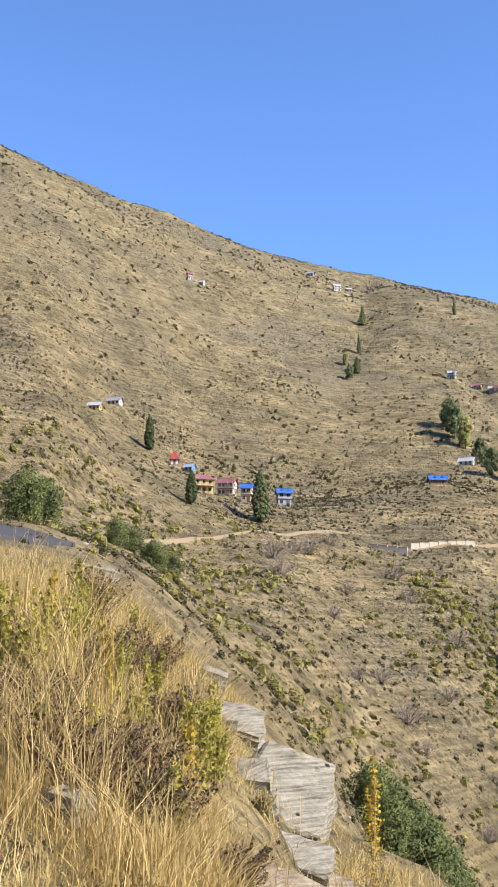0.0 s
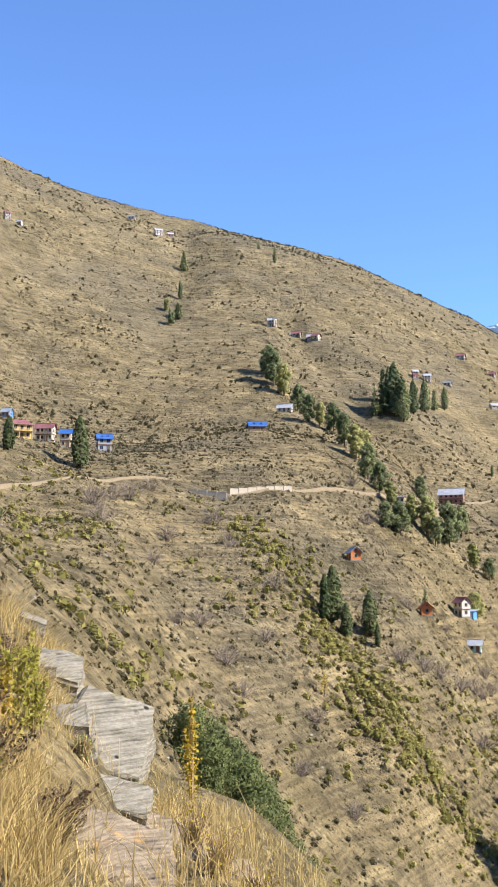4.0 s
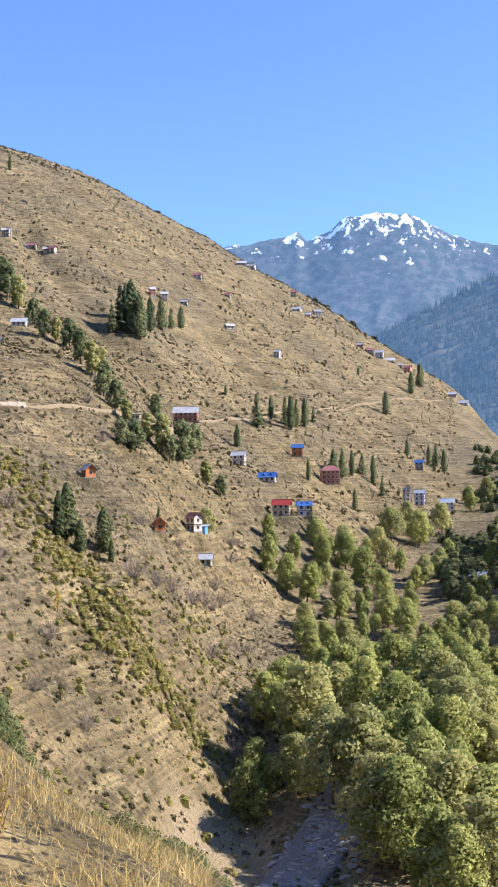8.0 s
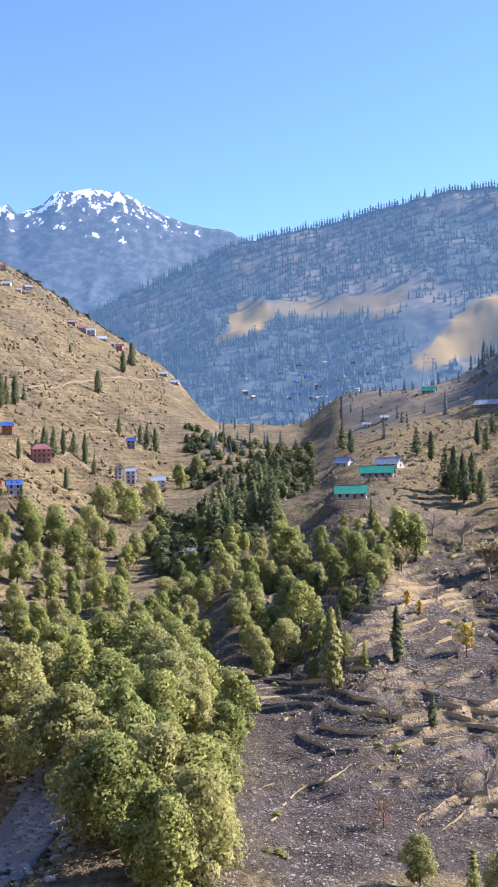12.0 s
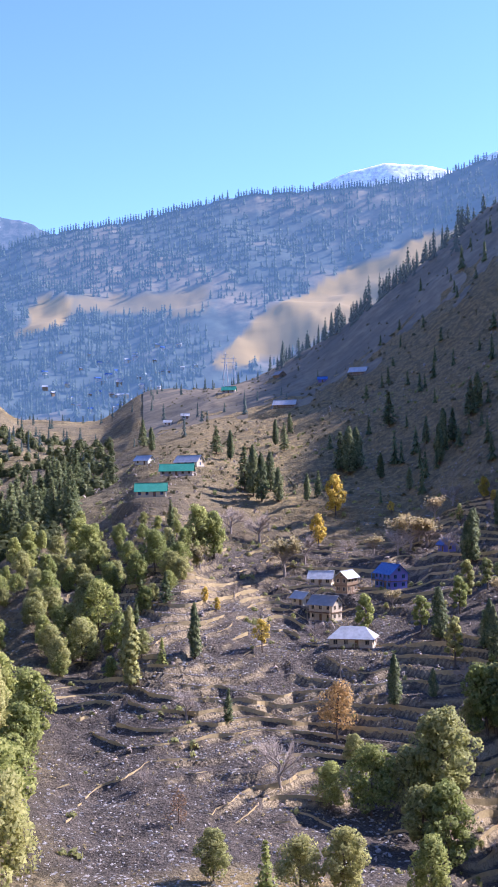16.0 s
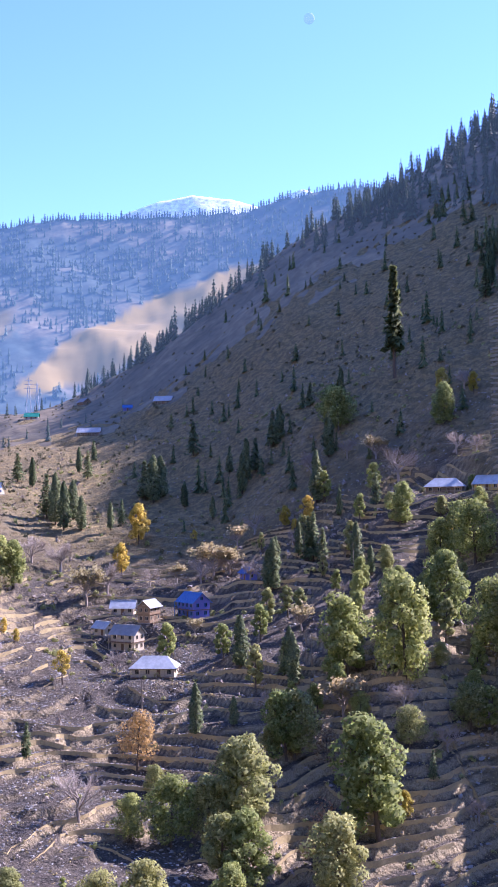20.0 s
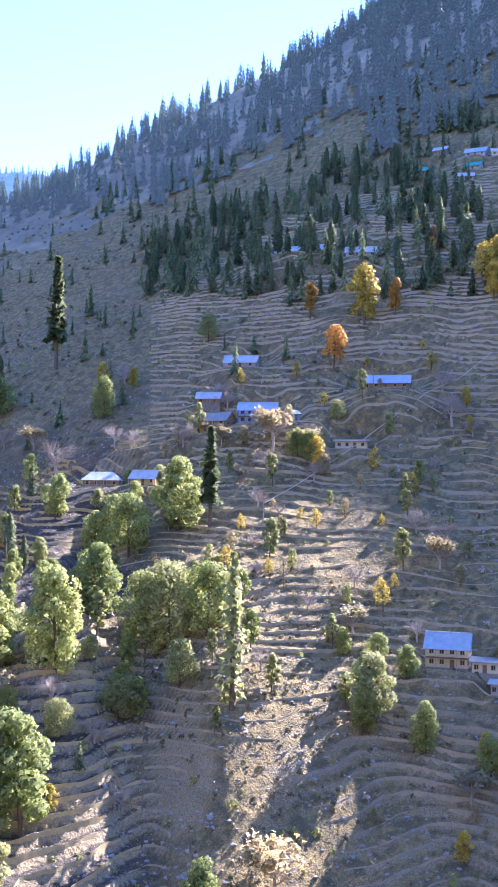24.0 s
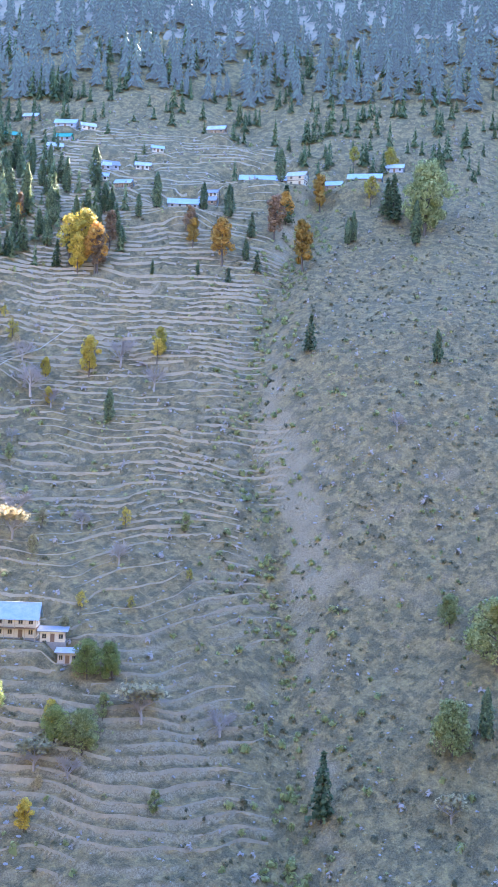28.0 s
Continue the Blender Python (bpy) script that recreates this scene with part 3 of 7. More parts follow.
M_bark = simple("bark", (0.10, 0.075, 0.055), (0.19, 0.15, 0.115), 6, 0.95)
M_twig = simple("grey_bare_twigs", (0.30, 0.25, 0.21), (0.46, 0.40, 0.34), 4, 0.95, vary=0.15)
M_green = leaf_material("green_leaves", (0.20, 0.235, 0.06), (0.50, 0.52, 0.18), 0.5, 0.22)
M_olive = leaf_material("olive_leaves", (0.24, 0.25, 0.085), (0.52, 0.515, 0.21), 0.5, 0.2)
M_needle = leaf_material("conifer_needles", (0.09, 0.125, 0.06), (0.30, 0.33, 0.15), 0.45)
M_cypress = leaf_material("dark_poplar_leaves", (0.055, 0.075, 0.03), (0.17, 0.20, 0.08), 0.35)
M_yellow = leaf_material("yellow_autumn_leaves", (0.40, 0.29, 0.04), (0.72, 0.56, 0.10))
M_orange = leaf_material("orange_autumn_leaves", (0.40, 0.19, 0.03), (0.68, 0.40, 0.09))
M_amber = leaf_material("amber_thinning_leaves", (0.34, 0.22, 0.08), (0.66, 0.46, 0.20), 0.4)
M_rust = leaf_material("pale_rust_leaves", (0.22, 0.12, 0.06), (0.45, 0.28, 0.16))
M_scrub = leaf_material("dry_scrub_leaves", (0.05, 0.045, 0.02), (0.15, 0.125, 0.055), 0.25)
M_drygrass = leaf_material("dry_grass_blades", (0.34, 0.245, 0.09), (0.80, 0.63, 0.28), 0.4, 0.1)


def empty(name):
    return new(name)


def limbs(g, h, n, spread, start=0.3, up=0.6):
    """Trunk and limbs of a tree of height h."""
    lean = g.normal(0, 0.03, 2) * h
    trunk = [(0, 0, -0.35), (lean[0] * 0.3, lean[1] * 0.3, h * 0.3), (lean[0] * 0.7, lean[1] * 0.7, h * 0.6), (lean[0], lean[1], h * 0.86)]
    out = [(trunk, (h * 0.024, h * 0.017, h * 0.01, h * 0.003))]
    tips = []
    for k in range(n):
        f = start + (0.8 - start) * (k + g.uniform(0, 1)) / n
        a = k * 2.4 + g.uniform(-0.5, 0.5)
        ln = spread * h * (1.1 - 0.65 * f) * g.uniform(0.75, 1.2)
        p0 = Vector((lean[0] * f, lean[1] * f, h * f))
        p2 = p0 + Vector((math.cos(a) * ln, math.sin(a) * ln, ln * up * g.uniform(0.7, 1.3)))
        p1 = p0.lerp(p2, 0.5) + Vector((0, 0, -0.06 * ln))
        out.append(((p0, p1, p2), (h * 0.009, h * 0.006, h * 0.002)))
        tips.append(p2)
    return out, tips, lean


def crown_points(g, clumps, per):
    """Leaf places on lumpy clumps: each (centre, radii)."""
    P, O = [], []
    for c, r in clumps:
        v = g.normal(0, 1, (per, 3))
        v /= np.linalg.norm(v, axis=1)[:, None]
        f = g.uniform(0.55, 1.05, per) ** 0.6
        P.append(np.array(c) + v * np.array(r) * f[:, None])
        O.append(v)
    return np.concatenate(P), np.concatenate(O)


def broadleaf(kind, seed, material, h=10.0, wide=0.30, nclump=30, per=190, leaf=0.23, base=0.2, label=""):
    """A leafy tree: lumpy clumps of sprays on the limbs, rounded at the top, fuller below the middle."""
    g = np.random.default_rng(seed)
    root = empty(kind)
    tb, tips, lean = limbs(g, h, 9, wide)
    part("trunk", tubes_mesh("trunk", tb, M_bark, 5), M_bark, root)
    clumps = []
    for k in range(nclump):
        f = base + (0.93 - base) * ((k + 0.5) / nclump) ** 0.9
        u = (f - base) / (0.93 - base)
        belly = (1 - abs(2 * u - 0.85) ** 2.4 * 0.42) if u > 0.425 else 0.72 + 0.66 * u
        a, d = k * 2.39 + g.uniform(-0.5, 0.5), wide * h * min(belly, 1) * g.uniform(0.3, 1.0) * (1 - 0.45 * max(0, u - 0.6) / 0.4)
        r = h * wide * g.uniform(0.28, 0.5)
        clumps.append(((math.cos(a) * d + lean[0] * f, math.sin(a) * d + lean[1] * f, f * h), (r, r, r * g.uniform(0.75, 1.1))))
    P, O = crown_points(g, clumps, per)
    part("crown", leaves_mesh("crown", P, leaf, O, material, g), material, root)
    return tagged(root, label, "tree")


def column_tree(kind, seed, material, h=10.0, wide=0.14, n=1500, leaf=0.34, label="", ragged=0.25):
    """A narrow upright tree: poplar or cypress."""
    g = np.random.default_rng(seed)
    root = empty(kind)
    part("trunk", tubes_mesh("trunk", [([(0, 0, -0.35), (0, 0, h * 0.5), (0, 0, h * 0.9)], (h * 0.022, h * 0.013, h * 0.004))], M_bark, 5), M_bark, root)
    f = g.uniform(0.06, 1.0, n)
    a = g.uniform(0, 2 * math.pi, n)
    prof = np.sin(np.pi * np.clip(f, 0, 1) ** 0.62) ** 0.6
    lump = 1 + ragged * np.sin(a * 3 + f * 21 + seed) * np.sin(f * 34 + a * 2)
    rr = wide * h * prof * lump * g.uniform(0.55, 1.0, n) ** 0.5
    P = np.stack((np.cos(a) * rr, np.sin(a) * rr, f * h), 1)
    O = np.stack((np.cos(a), np.sin(a), np.full(n, 0.55)), 1)
    part("crown", leaves_mesh("crown", P, leaf, O, material, g, 0.5), material, root)
    return tagged(root, label, "tree")


def conifer(kind, seed, material, h=10.0, wide=0.20, tiers=16, per=70, label="", bare=0.08, droop=0.25):
    """A fir: whorls of drooping boughs with needle sprays."""
    g = np.random.default_rng(seed)
    root = empty(kind)
    part("trunk", tubes_mesh("trunk", [([(0, 0, -0.35), (0, 0, h * 0.5), (0, 0, h * 0.97)], (h * 0.02, h * 0.012, h * 0.002))], M_bark, 5), M_bark, root)
    P, O = [], []
    for k in range(tiers):
        f = bare + (0.98 - bare) * (k + 0.3) / tiers
        ln = wide * h * (1.03 - f) ** 0.85 * g.uniform(0.75, 1.15)
        nb = 6
        for q in range(nb):
            a = q * 2 * math.pi / nb + g.uniform(-0.4, 0.4) + k
            m = max(4, int(per / nb * (1.15 - f)))
            t = g.uniform(0.1, 1.0, m) ** 0.7 * g.uniform(0.7, 1.15)
            w = g.normal(0, 0.13, m) * ln
            P.append(np.stack((math.cos(a) * t * ln - math.sin(a) * w, math.sin(a) * t * ln + math.cos(a) * w,
                               f * h - droop * t * t * ln + g.normal(0, 0.05, m) * ln), 1))
            O.append(np.tile((math.cos(a) * 0.5, math.sin(a) * 0.5, 0.8), (m, 1)))
    P, O = np.concatenate(P), np.concatenate(O)
    part("crown", leaves_mesh("crown", P, h * 0.04, O, material, g, 0.45), material, root)
    return tagged(root, label, "tree")


def bare_tree(kind, seed, h=8.0, wide=0.45, label="", leafy=None):
    """A leafless spreading tree: trunk, forking limbs and a haze of twigs."""
    g = np.random.default_rng(seed)
    root = empty(kind)
    tb = [([(0, 0, -0.35), (0.02 * h, 0, h * 0.18), (0, 0.02 * h, h * 0.35)], (h * 0.035, h * 0.028, h * 0.02))]
    tw = []
    for k in range(8):
        a = k * 2.4 + g.uniform(-0.4, 0.4)
        p0 = Vector((0, 0, h * g.uniform(0.15, 0.36)))
        d = Vector((math.cos(a), math.sin(a), g.uniform(0.5, 1.5))).normalized()
        p1 = p0 + d * h * wide * 0.7
        tb.append(((p0, p0.lerp(p1, 0.5), p1), (h * 0.016, h * 0.011, h * 0.006)))
        for j in range(5):
            b0 = p0.lerp(p1, g.uniform(0.35, 1.0))
            d2 = (d + Vector(g.normal(0, 0.6, 3)) + Vector((0, 0, 0.35))).normalized()
            b1 = b0 + d2 * h * wide * g.uniform(0.35, 0.75)
            tb.append(((b0, b1), (h * 0.006, h * 0.0025)))
            for _ in range(15):
                c0 = b0.lerp(b1, g.uniform(0.3, 1.0))
                d3 = (d2 + Vector(g.normal(0, 0.7, 3)) + Vector((0, 0, 0.3))).normalized()
                c1 = c0 + d3 * h * g.uniform(0.08, 0.2)
                tw.append(((c0, c1), (h * 0.0027, h * 0.0012)))
    part("trunk", tubes_mesh("trunk", tb, M_twig, 5), M_twig, root)
    tagged(part("branchwork", tubes_mesh("branchwork", tw, M_twig, 3), M_twig, root), kind="stuff")
    if leafy:
        P = np.array([tuple(t[0][1]) for t in tw])
        P = P[P[:, 2] > np.quantile(P[:, 2], 0.35)]
        P = np.repeat(P, 2, 0) + g.normal(0, 0.03 * h, (len(P) * 2, 3))
        part("foliage", leaves_mesh("foliage", P, h * 0.045, np.tile((0, 0, 1.0), (len(P), 1)), leafy, g), leafy, root)
    return tagged(root, label, "tree")


def stand(models, places, group="", base_h=10.0):
    """Set out trees at (x, y, height); each model is used in turn, first itself and then copies."""
    g = np.random.default_rng(len(places) * 13 + 5)
    zs = ground([p[0] for p in places], [p[1] for p in places])
    for i, (x, y, h) in enumerate(places):
        model = models[(i * 7 + i // 3) % len(models)]
        s = h / base_h
        m = pose(x, y, zs[i] - 0.1, 0, 0, g.uniform(0, 360)) @ Matrix.Diagonal((s * g.uniform(0.92, 1.1), s * g.uniform(0.92, 1.1), s, 1))
        if not model.get("placed"):
            model["placed"] = 1
            model.matrix_basis = m
            ob = model
        else:
            ob = copy_thing(model, m @ Matrix.Diagonal((*(1 / q for q in model.scale), 1)))
        if group:
            ob["group"] = group


def scatter(n, ring, seed, lo, hi, slack=1):
    """Places (x, y, height) spread evenly inside a ring of (bearing, distance) corners."""
    g = np.random.default_rng(seed)
    pts = np.array([polar(*p) for p in ring])
    out = []
    x0, y0, x1, y1 = *pts.min(0), *pts.max(0)
    while len(out) < n:
        x, y = g.uniform(x0, x1), g.uniform(y0, y1)
        inside = False
        for (ax, ay), (bx, by) in zip(pts, np.roll(pts, -1, 0)):
            if (ay > y) != (by > y) and x < (bx - ax) * (y - ay) / (by - ay) + ax:
                inside = not inside
        if inside and all((x - p[0]) ** 2 + (y - p[1]) ** 2 > slack * slack for p in out):
            out.append((x, y, g.uniform(lo, hi)))
    return out

# ---- houses ----
def sheet_iron(name, a, b2, rough=0.42):
    """Corrugated painted iron roofing, streaked and faded."""
    m, n, l, b = mat(name, rough, 0.1)
    co = n.new("ShaderNodeTexCoord").outputs["Object"]
    f1, f2 = noise_tex(n, l, 0.7, 5, 0.6, co), noise_tex(n, l, 9, 3, 0.6, co)
    c = mix(n, l, ramp(n, l, f1, ((0.35, (0,) * 3), (0.7, (1,) * 3))), a, b2)
    c = mix(n, l, 0.3, c, ramp(n, l, f2, ((0.3, (0.6,) * 3), (0.7, (1.2,) * 3))), "MULTIPLY")
    l.new(c, b.inputs["Base Color"])
    w = n.new("ShaderNodeTexWave")
    w.inputs["Scale"].default_value = 2.6
    l.new(co, w.inputs["Vector"])
    bump(n, l, b, w.outputs["Fac"], 0.5, 0.05)
    return m


ROOF = {
    "tin": sheet_iron("galvanised_roof", (0.52, 0.54, 0.55), (0.35, 0.365, 0.375)),
    "blue": sheet_iron("blue_painted_roof", (0.04, 0.12, 0.38), (0.07, 0.18, 0.45)),
    "sky": sheet_iron("pale_blue_painted_roof", (0.30, 0.38, 0.46), (0.42, 0.48, 0.53)),
    "green": sheet_iron("green_painted_roof", (0.03, 0.26, 0.17), (0.05, 0.33, 0.23)),
    "red": sheet_iron("red_painted_roof", (0.33, 0.035, 0.03), (0.40, 0.07, 0.06)),
    "maroon": sheet_iron("faded_maroon_roof", (0.25, 0.09, 0.09), (0.34, 0.17, 0.16)),
    "grey": sheet_iron("dull_grey_roof", (0.24, 0.25, 0.26), (0.33, 0.33, 0.33), 0.7),
}
WALL = {
    "white": simple("whitewashed_wall", (0.62, 0.59, 0.53), (0.74, 0.71, 0.66), 1.2),
    "cream": simple("cream_plaster_wall", (0.56, 0.48, 0.34), (0.66, 0.58, 0.43), 1.2),
    "yellow": simple("yellow_painted_wall", (0.62, 0.45, 0.13), (0.70, 0.53, 0.20), 1.2),
    "orange": simple("orange_painted_wall", (0.62, 0.20, 0.06), (0.66, 0.27, 0.11), 1.2),
    "pink": simple("salmon_painted_wall", (0.60, 0.25, 0.20), (0.66, 0.33, 0.27), 1.2),
    "blue": simple("blue_painted_wall", (0.10, 0.28, 0.62), (0.16, 0.38, 0.70), 1.2),
    "grey": simple("bare_cement_wall", (0.36, 0.34, 0.33), (0.47, 0.45, 0.43), 1.2),
    "mint": simple("pale_green_wall", (0.38, 0.60, 0.50), (0.50, 0.68, 0.58), 1.2),
    "timber": simple("weathered_timber_wall", (0.22, 0.15, 0.09), (0.36, 0.26, 0.16), 2.0),
    "lilac": simple("violet_blue_wall", (0.17, 0.17, 0.48), (0.22, 0.23, 0.55), 1.2),
}
M_stone = simple("rubble_stone", (0.20, 0.185, 0.165), (0.38, 0.355, 0.32), 1.6, 0.95, bump_s=0.9, bump_d=0.1)
M_glass, gn, gl, gb = mat("dark_window_glass", 0.12)
gb.inputs["Base Color"].default_value = (0.03, 0.035, 0.04, 1)
M_frame = simple("painted_window_frame", (0.42, 0.33, 0.22), (0.55, 0.45, 0.32), 3)
M_blueframe = simple("blue_window_frame", (0.06, 0.16, 0.42), (0.09, 0.22, 0.5), 3)
M_door = simple("plank_door", (0.16, 0.10, 0.06), (0.25, 0.16, 0.10), 3)


def window_on(root, wall, u, z, w, h, y_face, side, half_w, frame_mat):
    """A window with a projecting frame and a pane; side 0 front, 1 back, 2 right gable, 3 left gable."""
    rot = Matrix.Rotation((0, math.pi, math.pi / 2, -math.pi / 2)[side], 4, "Z")
    off = Matrix.Translation((u, -y_face if side < 2 else -half_w, z))
    bm = bmesh.new()
    t = 0.11
    for d in ((-w / 2 - t, -w / 2, -0.07, 0.03, -t, h + t), (w / 2, w / 2 + t, -0.07, 0.03, -t, h + t),
              (-w / 2, w / 2, -0.07, 0.03, h, h + t), (-w / 2, w / 2, -0.1, 0.03, -t, 0), (-0.04, 0.04, -0.05, 0.03, 0, h)):
        box(bm, *d)
    f = part("window", bm, frame_mat, root)
    f.matrix_basis = rot @ off
    part("pane", boxes((-w / 2, w / 2, -0.02, 0.02, 0, h)), M_glass, f)


def house(kind, w, d, storeys, wall, roof, label, roof_kind="gable", porch=False, plinth=2.0, front=3, ends=2, frame_mat=None, balcony=False, wall2=None, rise=0.42, dormer=False):
    """A hill house: stone plinth, walls, sheet roof with eaves, windows, door, and a veranda or balcony where it has one.
    The ridge runs along x and the front looks to -y."""
    root = empty(kind)
    sh = 2.5
    H = sh * storeys
    frame_mat = frame_mat or M_frame
    part("plinth", boxes((-w / 2 - 0.25, w / 2 + 0.25, -d / 2 - 0.25, d / 2 + 0.25, -plinth - 2.5, 0.0)), M_stone, root, "rubble stone plinth")
    pk = d / 2 * rise * 2
    for s in range(storeys):
        bm = bmesh.new()
        mw = WALL[wall2 if (wall2 and s == 0) else wall]
        e = 0.12 if s else 0.0
        box(bm, -w / 2 - e, w / 2 + e, -d / 2 - e, d / 2 + e, s * sh, (s + 1) * sh)
        part("wall", bm, mw, root)
        if s:
            part("floor_band", boxes((-w / 2 - 0.3, w / 2 + 0.3, -d / 2 - 0.3, d / 2 + 0.3, s * sh - 0.12, s * sh + 0.06)), M_door, root)
    ov = 0.75
    if roof_kind == "gable":
        for x in (-w / 2 - 0.1, w / 2 - 0.08):
            bm = bmesh.new()
            v = [bm.verts.new(p) for p in ((x, -d / 2, H), (x, d / 2, H), (x, 0, H + pk), (x + 0.18, -d / 2, H), (x + 0.18, d / 2, H), (x + 0.18, 0, H + pk))]
            for f in ((0, 1, 2), (5, 4, 3), (0, 3, 4, 1), (1, 4, 5, 2), (2, 5, 3, 0)):
                bm.faces.new([v[i] for i in f])
            part("gable", bm, WALL[wall], root)
        sl = pk / (d / 2)
        for sg in (-1, 1):
            bm = bmesh.new()
            y1, z1 = sg * (d / 2 + ov), H - sl * ov
            a = [(-w / 2 - ov, 0, H + pk), (w / 2 + ov, 0, H + pk), (w / 2 + ov, y1, z1), (-w / 2 - ov, y1, z1)]
            lo = [bm.verts.new((x, y, z + 0.06)) for x, y, z in a]
            hi = [bm.verts.new((x, y, z + 0.16)) for x, y, z in a]
            bm.faces.new(lo), bm.faces.new(hi[::-1])
            for i in range(4):
                bm.faces.new((lo[i], lo[(i + 1) % 4], hi[(i + 1) % 4], hi[i]))
            bmesh.ops.recalc_face_normals(bm, faces=bm.faces)
            part("roof", bm, ROOF[roof], root)
        part("ridge_cap", boxes((-w / 2 - ov, w / 2 + ov, -0.18, 0.18, H + pk + 0.1, H + pk + 0.22)), ROOF[roof], root)
        if dormer:
            dw = w * 0.16
            for x in (-w * 0.22, w * 0.22):
                g = bmesh.new()
                y0, z0 = -d * 0.42, H + pk * 0.1
                v = [g.verts.new(p) for p in ((x - dw, y0, z0), (x + dw, y0, z0), (x, y0, z0 + dw * 1.25), (x - dw, 0, z0 + 0.1), (x + dw, 0, z0 + 0.1), (x, 0, z0 + dw * 1.25))]
                for f in ((0, 1, 2), (0, 3, 4, 1), (1, 4, 5, 2), (2, 5, 3, 0)):
                    g.faces.new([v[i] for i in f])
                part("dormer", g, ROOF[roof], root)
    elif roof_kind == "hip":
        bm = bmesh.new()
        a, rl = ov, max(0.3, (w - d) / 2 + 0.8)
        v = [bm.verts.new(p) for p in ((-w / 2 - a, -d / 2 - a, H - 0.2), (w / 2 + a, -d / 2 - a, H - 0.2), (w / 2 + a, d / 2 + a, H - 0.2), (-w / 2 - a, d / 2 + a, H - 0.2),
                                       (-rl, 0, H + pk), (rl, 0, H + pk))]
        for f in ((0, 1, 5, 4), (1, 2, 5), (2, 3, 4, 5), (3, 0, 4), (3, 2, 1, 0)):
            bm.faces.new([v[i] for i in f])
        part("roof", bm, ROOF[roof], root)
        part("fascia", boxes((-w / 2 - a, w / 2 + a, -d / 2 - a, d / 2 + a, H - 0.36, H - 0.204)), M_door, root)
    else:
        bm = bmesh.new()
        box(bm, -w / 2 - ov, w / 2 + ov, -d / 2 - ov, d / 2 + ov, 0, 0.14)
        for v in bm.verts:
            v.co.z += H + 0.35 + v.co.y * 0.12
        part("roof", bm, ROOF[roof], root)
        part("gable", boxes((-w / 2, w / 2, -d / 2 + 0.02, d / 2 - 0.02, H, H + 0.28)), WALL[wall], root)
    ww, wh = min(0.95, w / (front * 2.0)), 1.05
    for s in range(storeys):
        e = 0.12 if s else 0.0
        for i in range(front):
            u = (i - (front - 1) / 2) * w / front
            if s == 0 and i == front // 2:
                dr = part("door", boxes((u - 0.48, u + 0.48, -d / 2 - 0.06, -d / 2 + 0.04, 0.02, 1.95)), M_door, root, "dark plank door")
                part("door_frame", boxes((u - 0.6, u - 0.48, -d / 2 - 0.09, -d / 2 + 0.02, 0, 2.07), (u + 0.48, u + 0.6, -d / 2 - 0.09, -d / 2 + 0.02, 0, 2.07), (u - 0.48, u + 0.48, -d / 2 - 0.09, -d / 2 + 0.02, 1.95, 2.07)), frame_mat, dr)
            else:
                window_on(root, None, u, s * sh + 0.85, ww, wh, d / 2 + e, 0, w / 2, frame_mat)
        for side in (2, 3):
            for i in range(ends):
                window_on(root, None, (i - (ends - 1) / 2) * d / max(ends, 1), s * sh + 0.85, min(0.9, d / (ends * 2)), wh, d / 2, side, w / 2 + e, frame_mat)
    if roof_kind == "gable" and ends:
        for side in (2, 3):
            window_on(root, None, 0, H + pk * 0.2, min(0.8, d * 0.16), min(0.9, pk * 0.35), d / 2, side, w / 2 + 0.1, frame_mat)
    if porch or balcony:
        zf = sh * (storeys - 1) if balcony else 0.0
        dp = 1.4
        fl = part("veranda_floor", boxes((-w / 2 - 0.1, w / 2 + 0.1, -d / 2 - dp, -d / 2 - 0.32, zf - 0.14, zf)), M_door, root)
        n = max(3, int(w / 2.2))
        for i in range(n + 1):
            x = -w / 2 + w * i / n
            part("post", boxes((x - 0.08, x + 0.08, -d / 2 - dp + 0.03, -d / 2 - dp + 0.19, (-plinth if not balcony else -plinth), zf + sh - 0.35)), frame_mat, root)
        part("railing", boxes((-w / 2, w / 2, -d / 2 - dp + 0.07, -d / 2 - dp + 0.14, zf + 0.82, zf + 0.92), (-w / 2, w / 2, -d / 2 - dp + 0.07, -d / 2 - dp + 0.14, zf + 0.40, zf + 0.47)), frame_mat, fl)
    root["span"] = max(w, d)
    return tagged(root, label, "house")


def put_house(ob, x, y, face, lift=0.0):
    """Stand a house at a plan place, its front turned to the bearing face, its floor at the uphill ground."""
    fx, fy = math.sin(radians(face)), math.cos(radians(face))
    level = float(ground([x, x + fx * 2.5], [y, y + fy * 2.5]).mean())
    PADS.append((x, y, level, 0.62 * ob["span"]))
    ob.matrix_basis = pose(x, y, level + 0.2 + lift, 0, 0, 180 - face)
    return ob

# ---- left village, hill farms ----
put_house(house("house", 6.4, 4.0, 1, "white", "grey", "low whitewashed house with a grey roof on the spur", roof_kind="gable", ends=1), -370.1, 375.9, 158)
put_house(house("house", 5.1, 3.2, 1, "yellow", "tin", "small yellow house with a tin roof on the spur", ends=1), -352.9, 346.0, 151)
put_house(house("house", 3.0, 3.2, 1, "white", "red", "tiny white shrine hut with a steep red roof", roof_kind="hip", front=1, ends=0, rise=1.0), -322.5, 366.3, 136)
put_house(house("house", 3.7, 3.2, 1, "blue", "sky", "small blue-painted house with pale blue roof", ends=1, front=2), -316.6, 370.2, 167)
put_house(house("house", 6.4, 4.0, 2, "yellow", "maroon", "two-storey yellow house with veranda and faded maroon roof", balcony=True, wall2="yellow", roof_kind="hip"), -239.7, 287.1, 126)
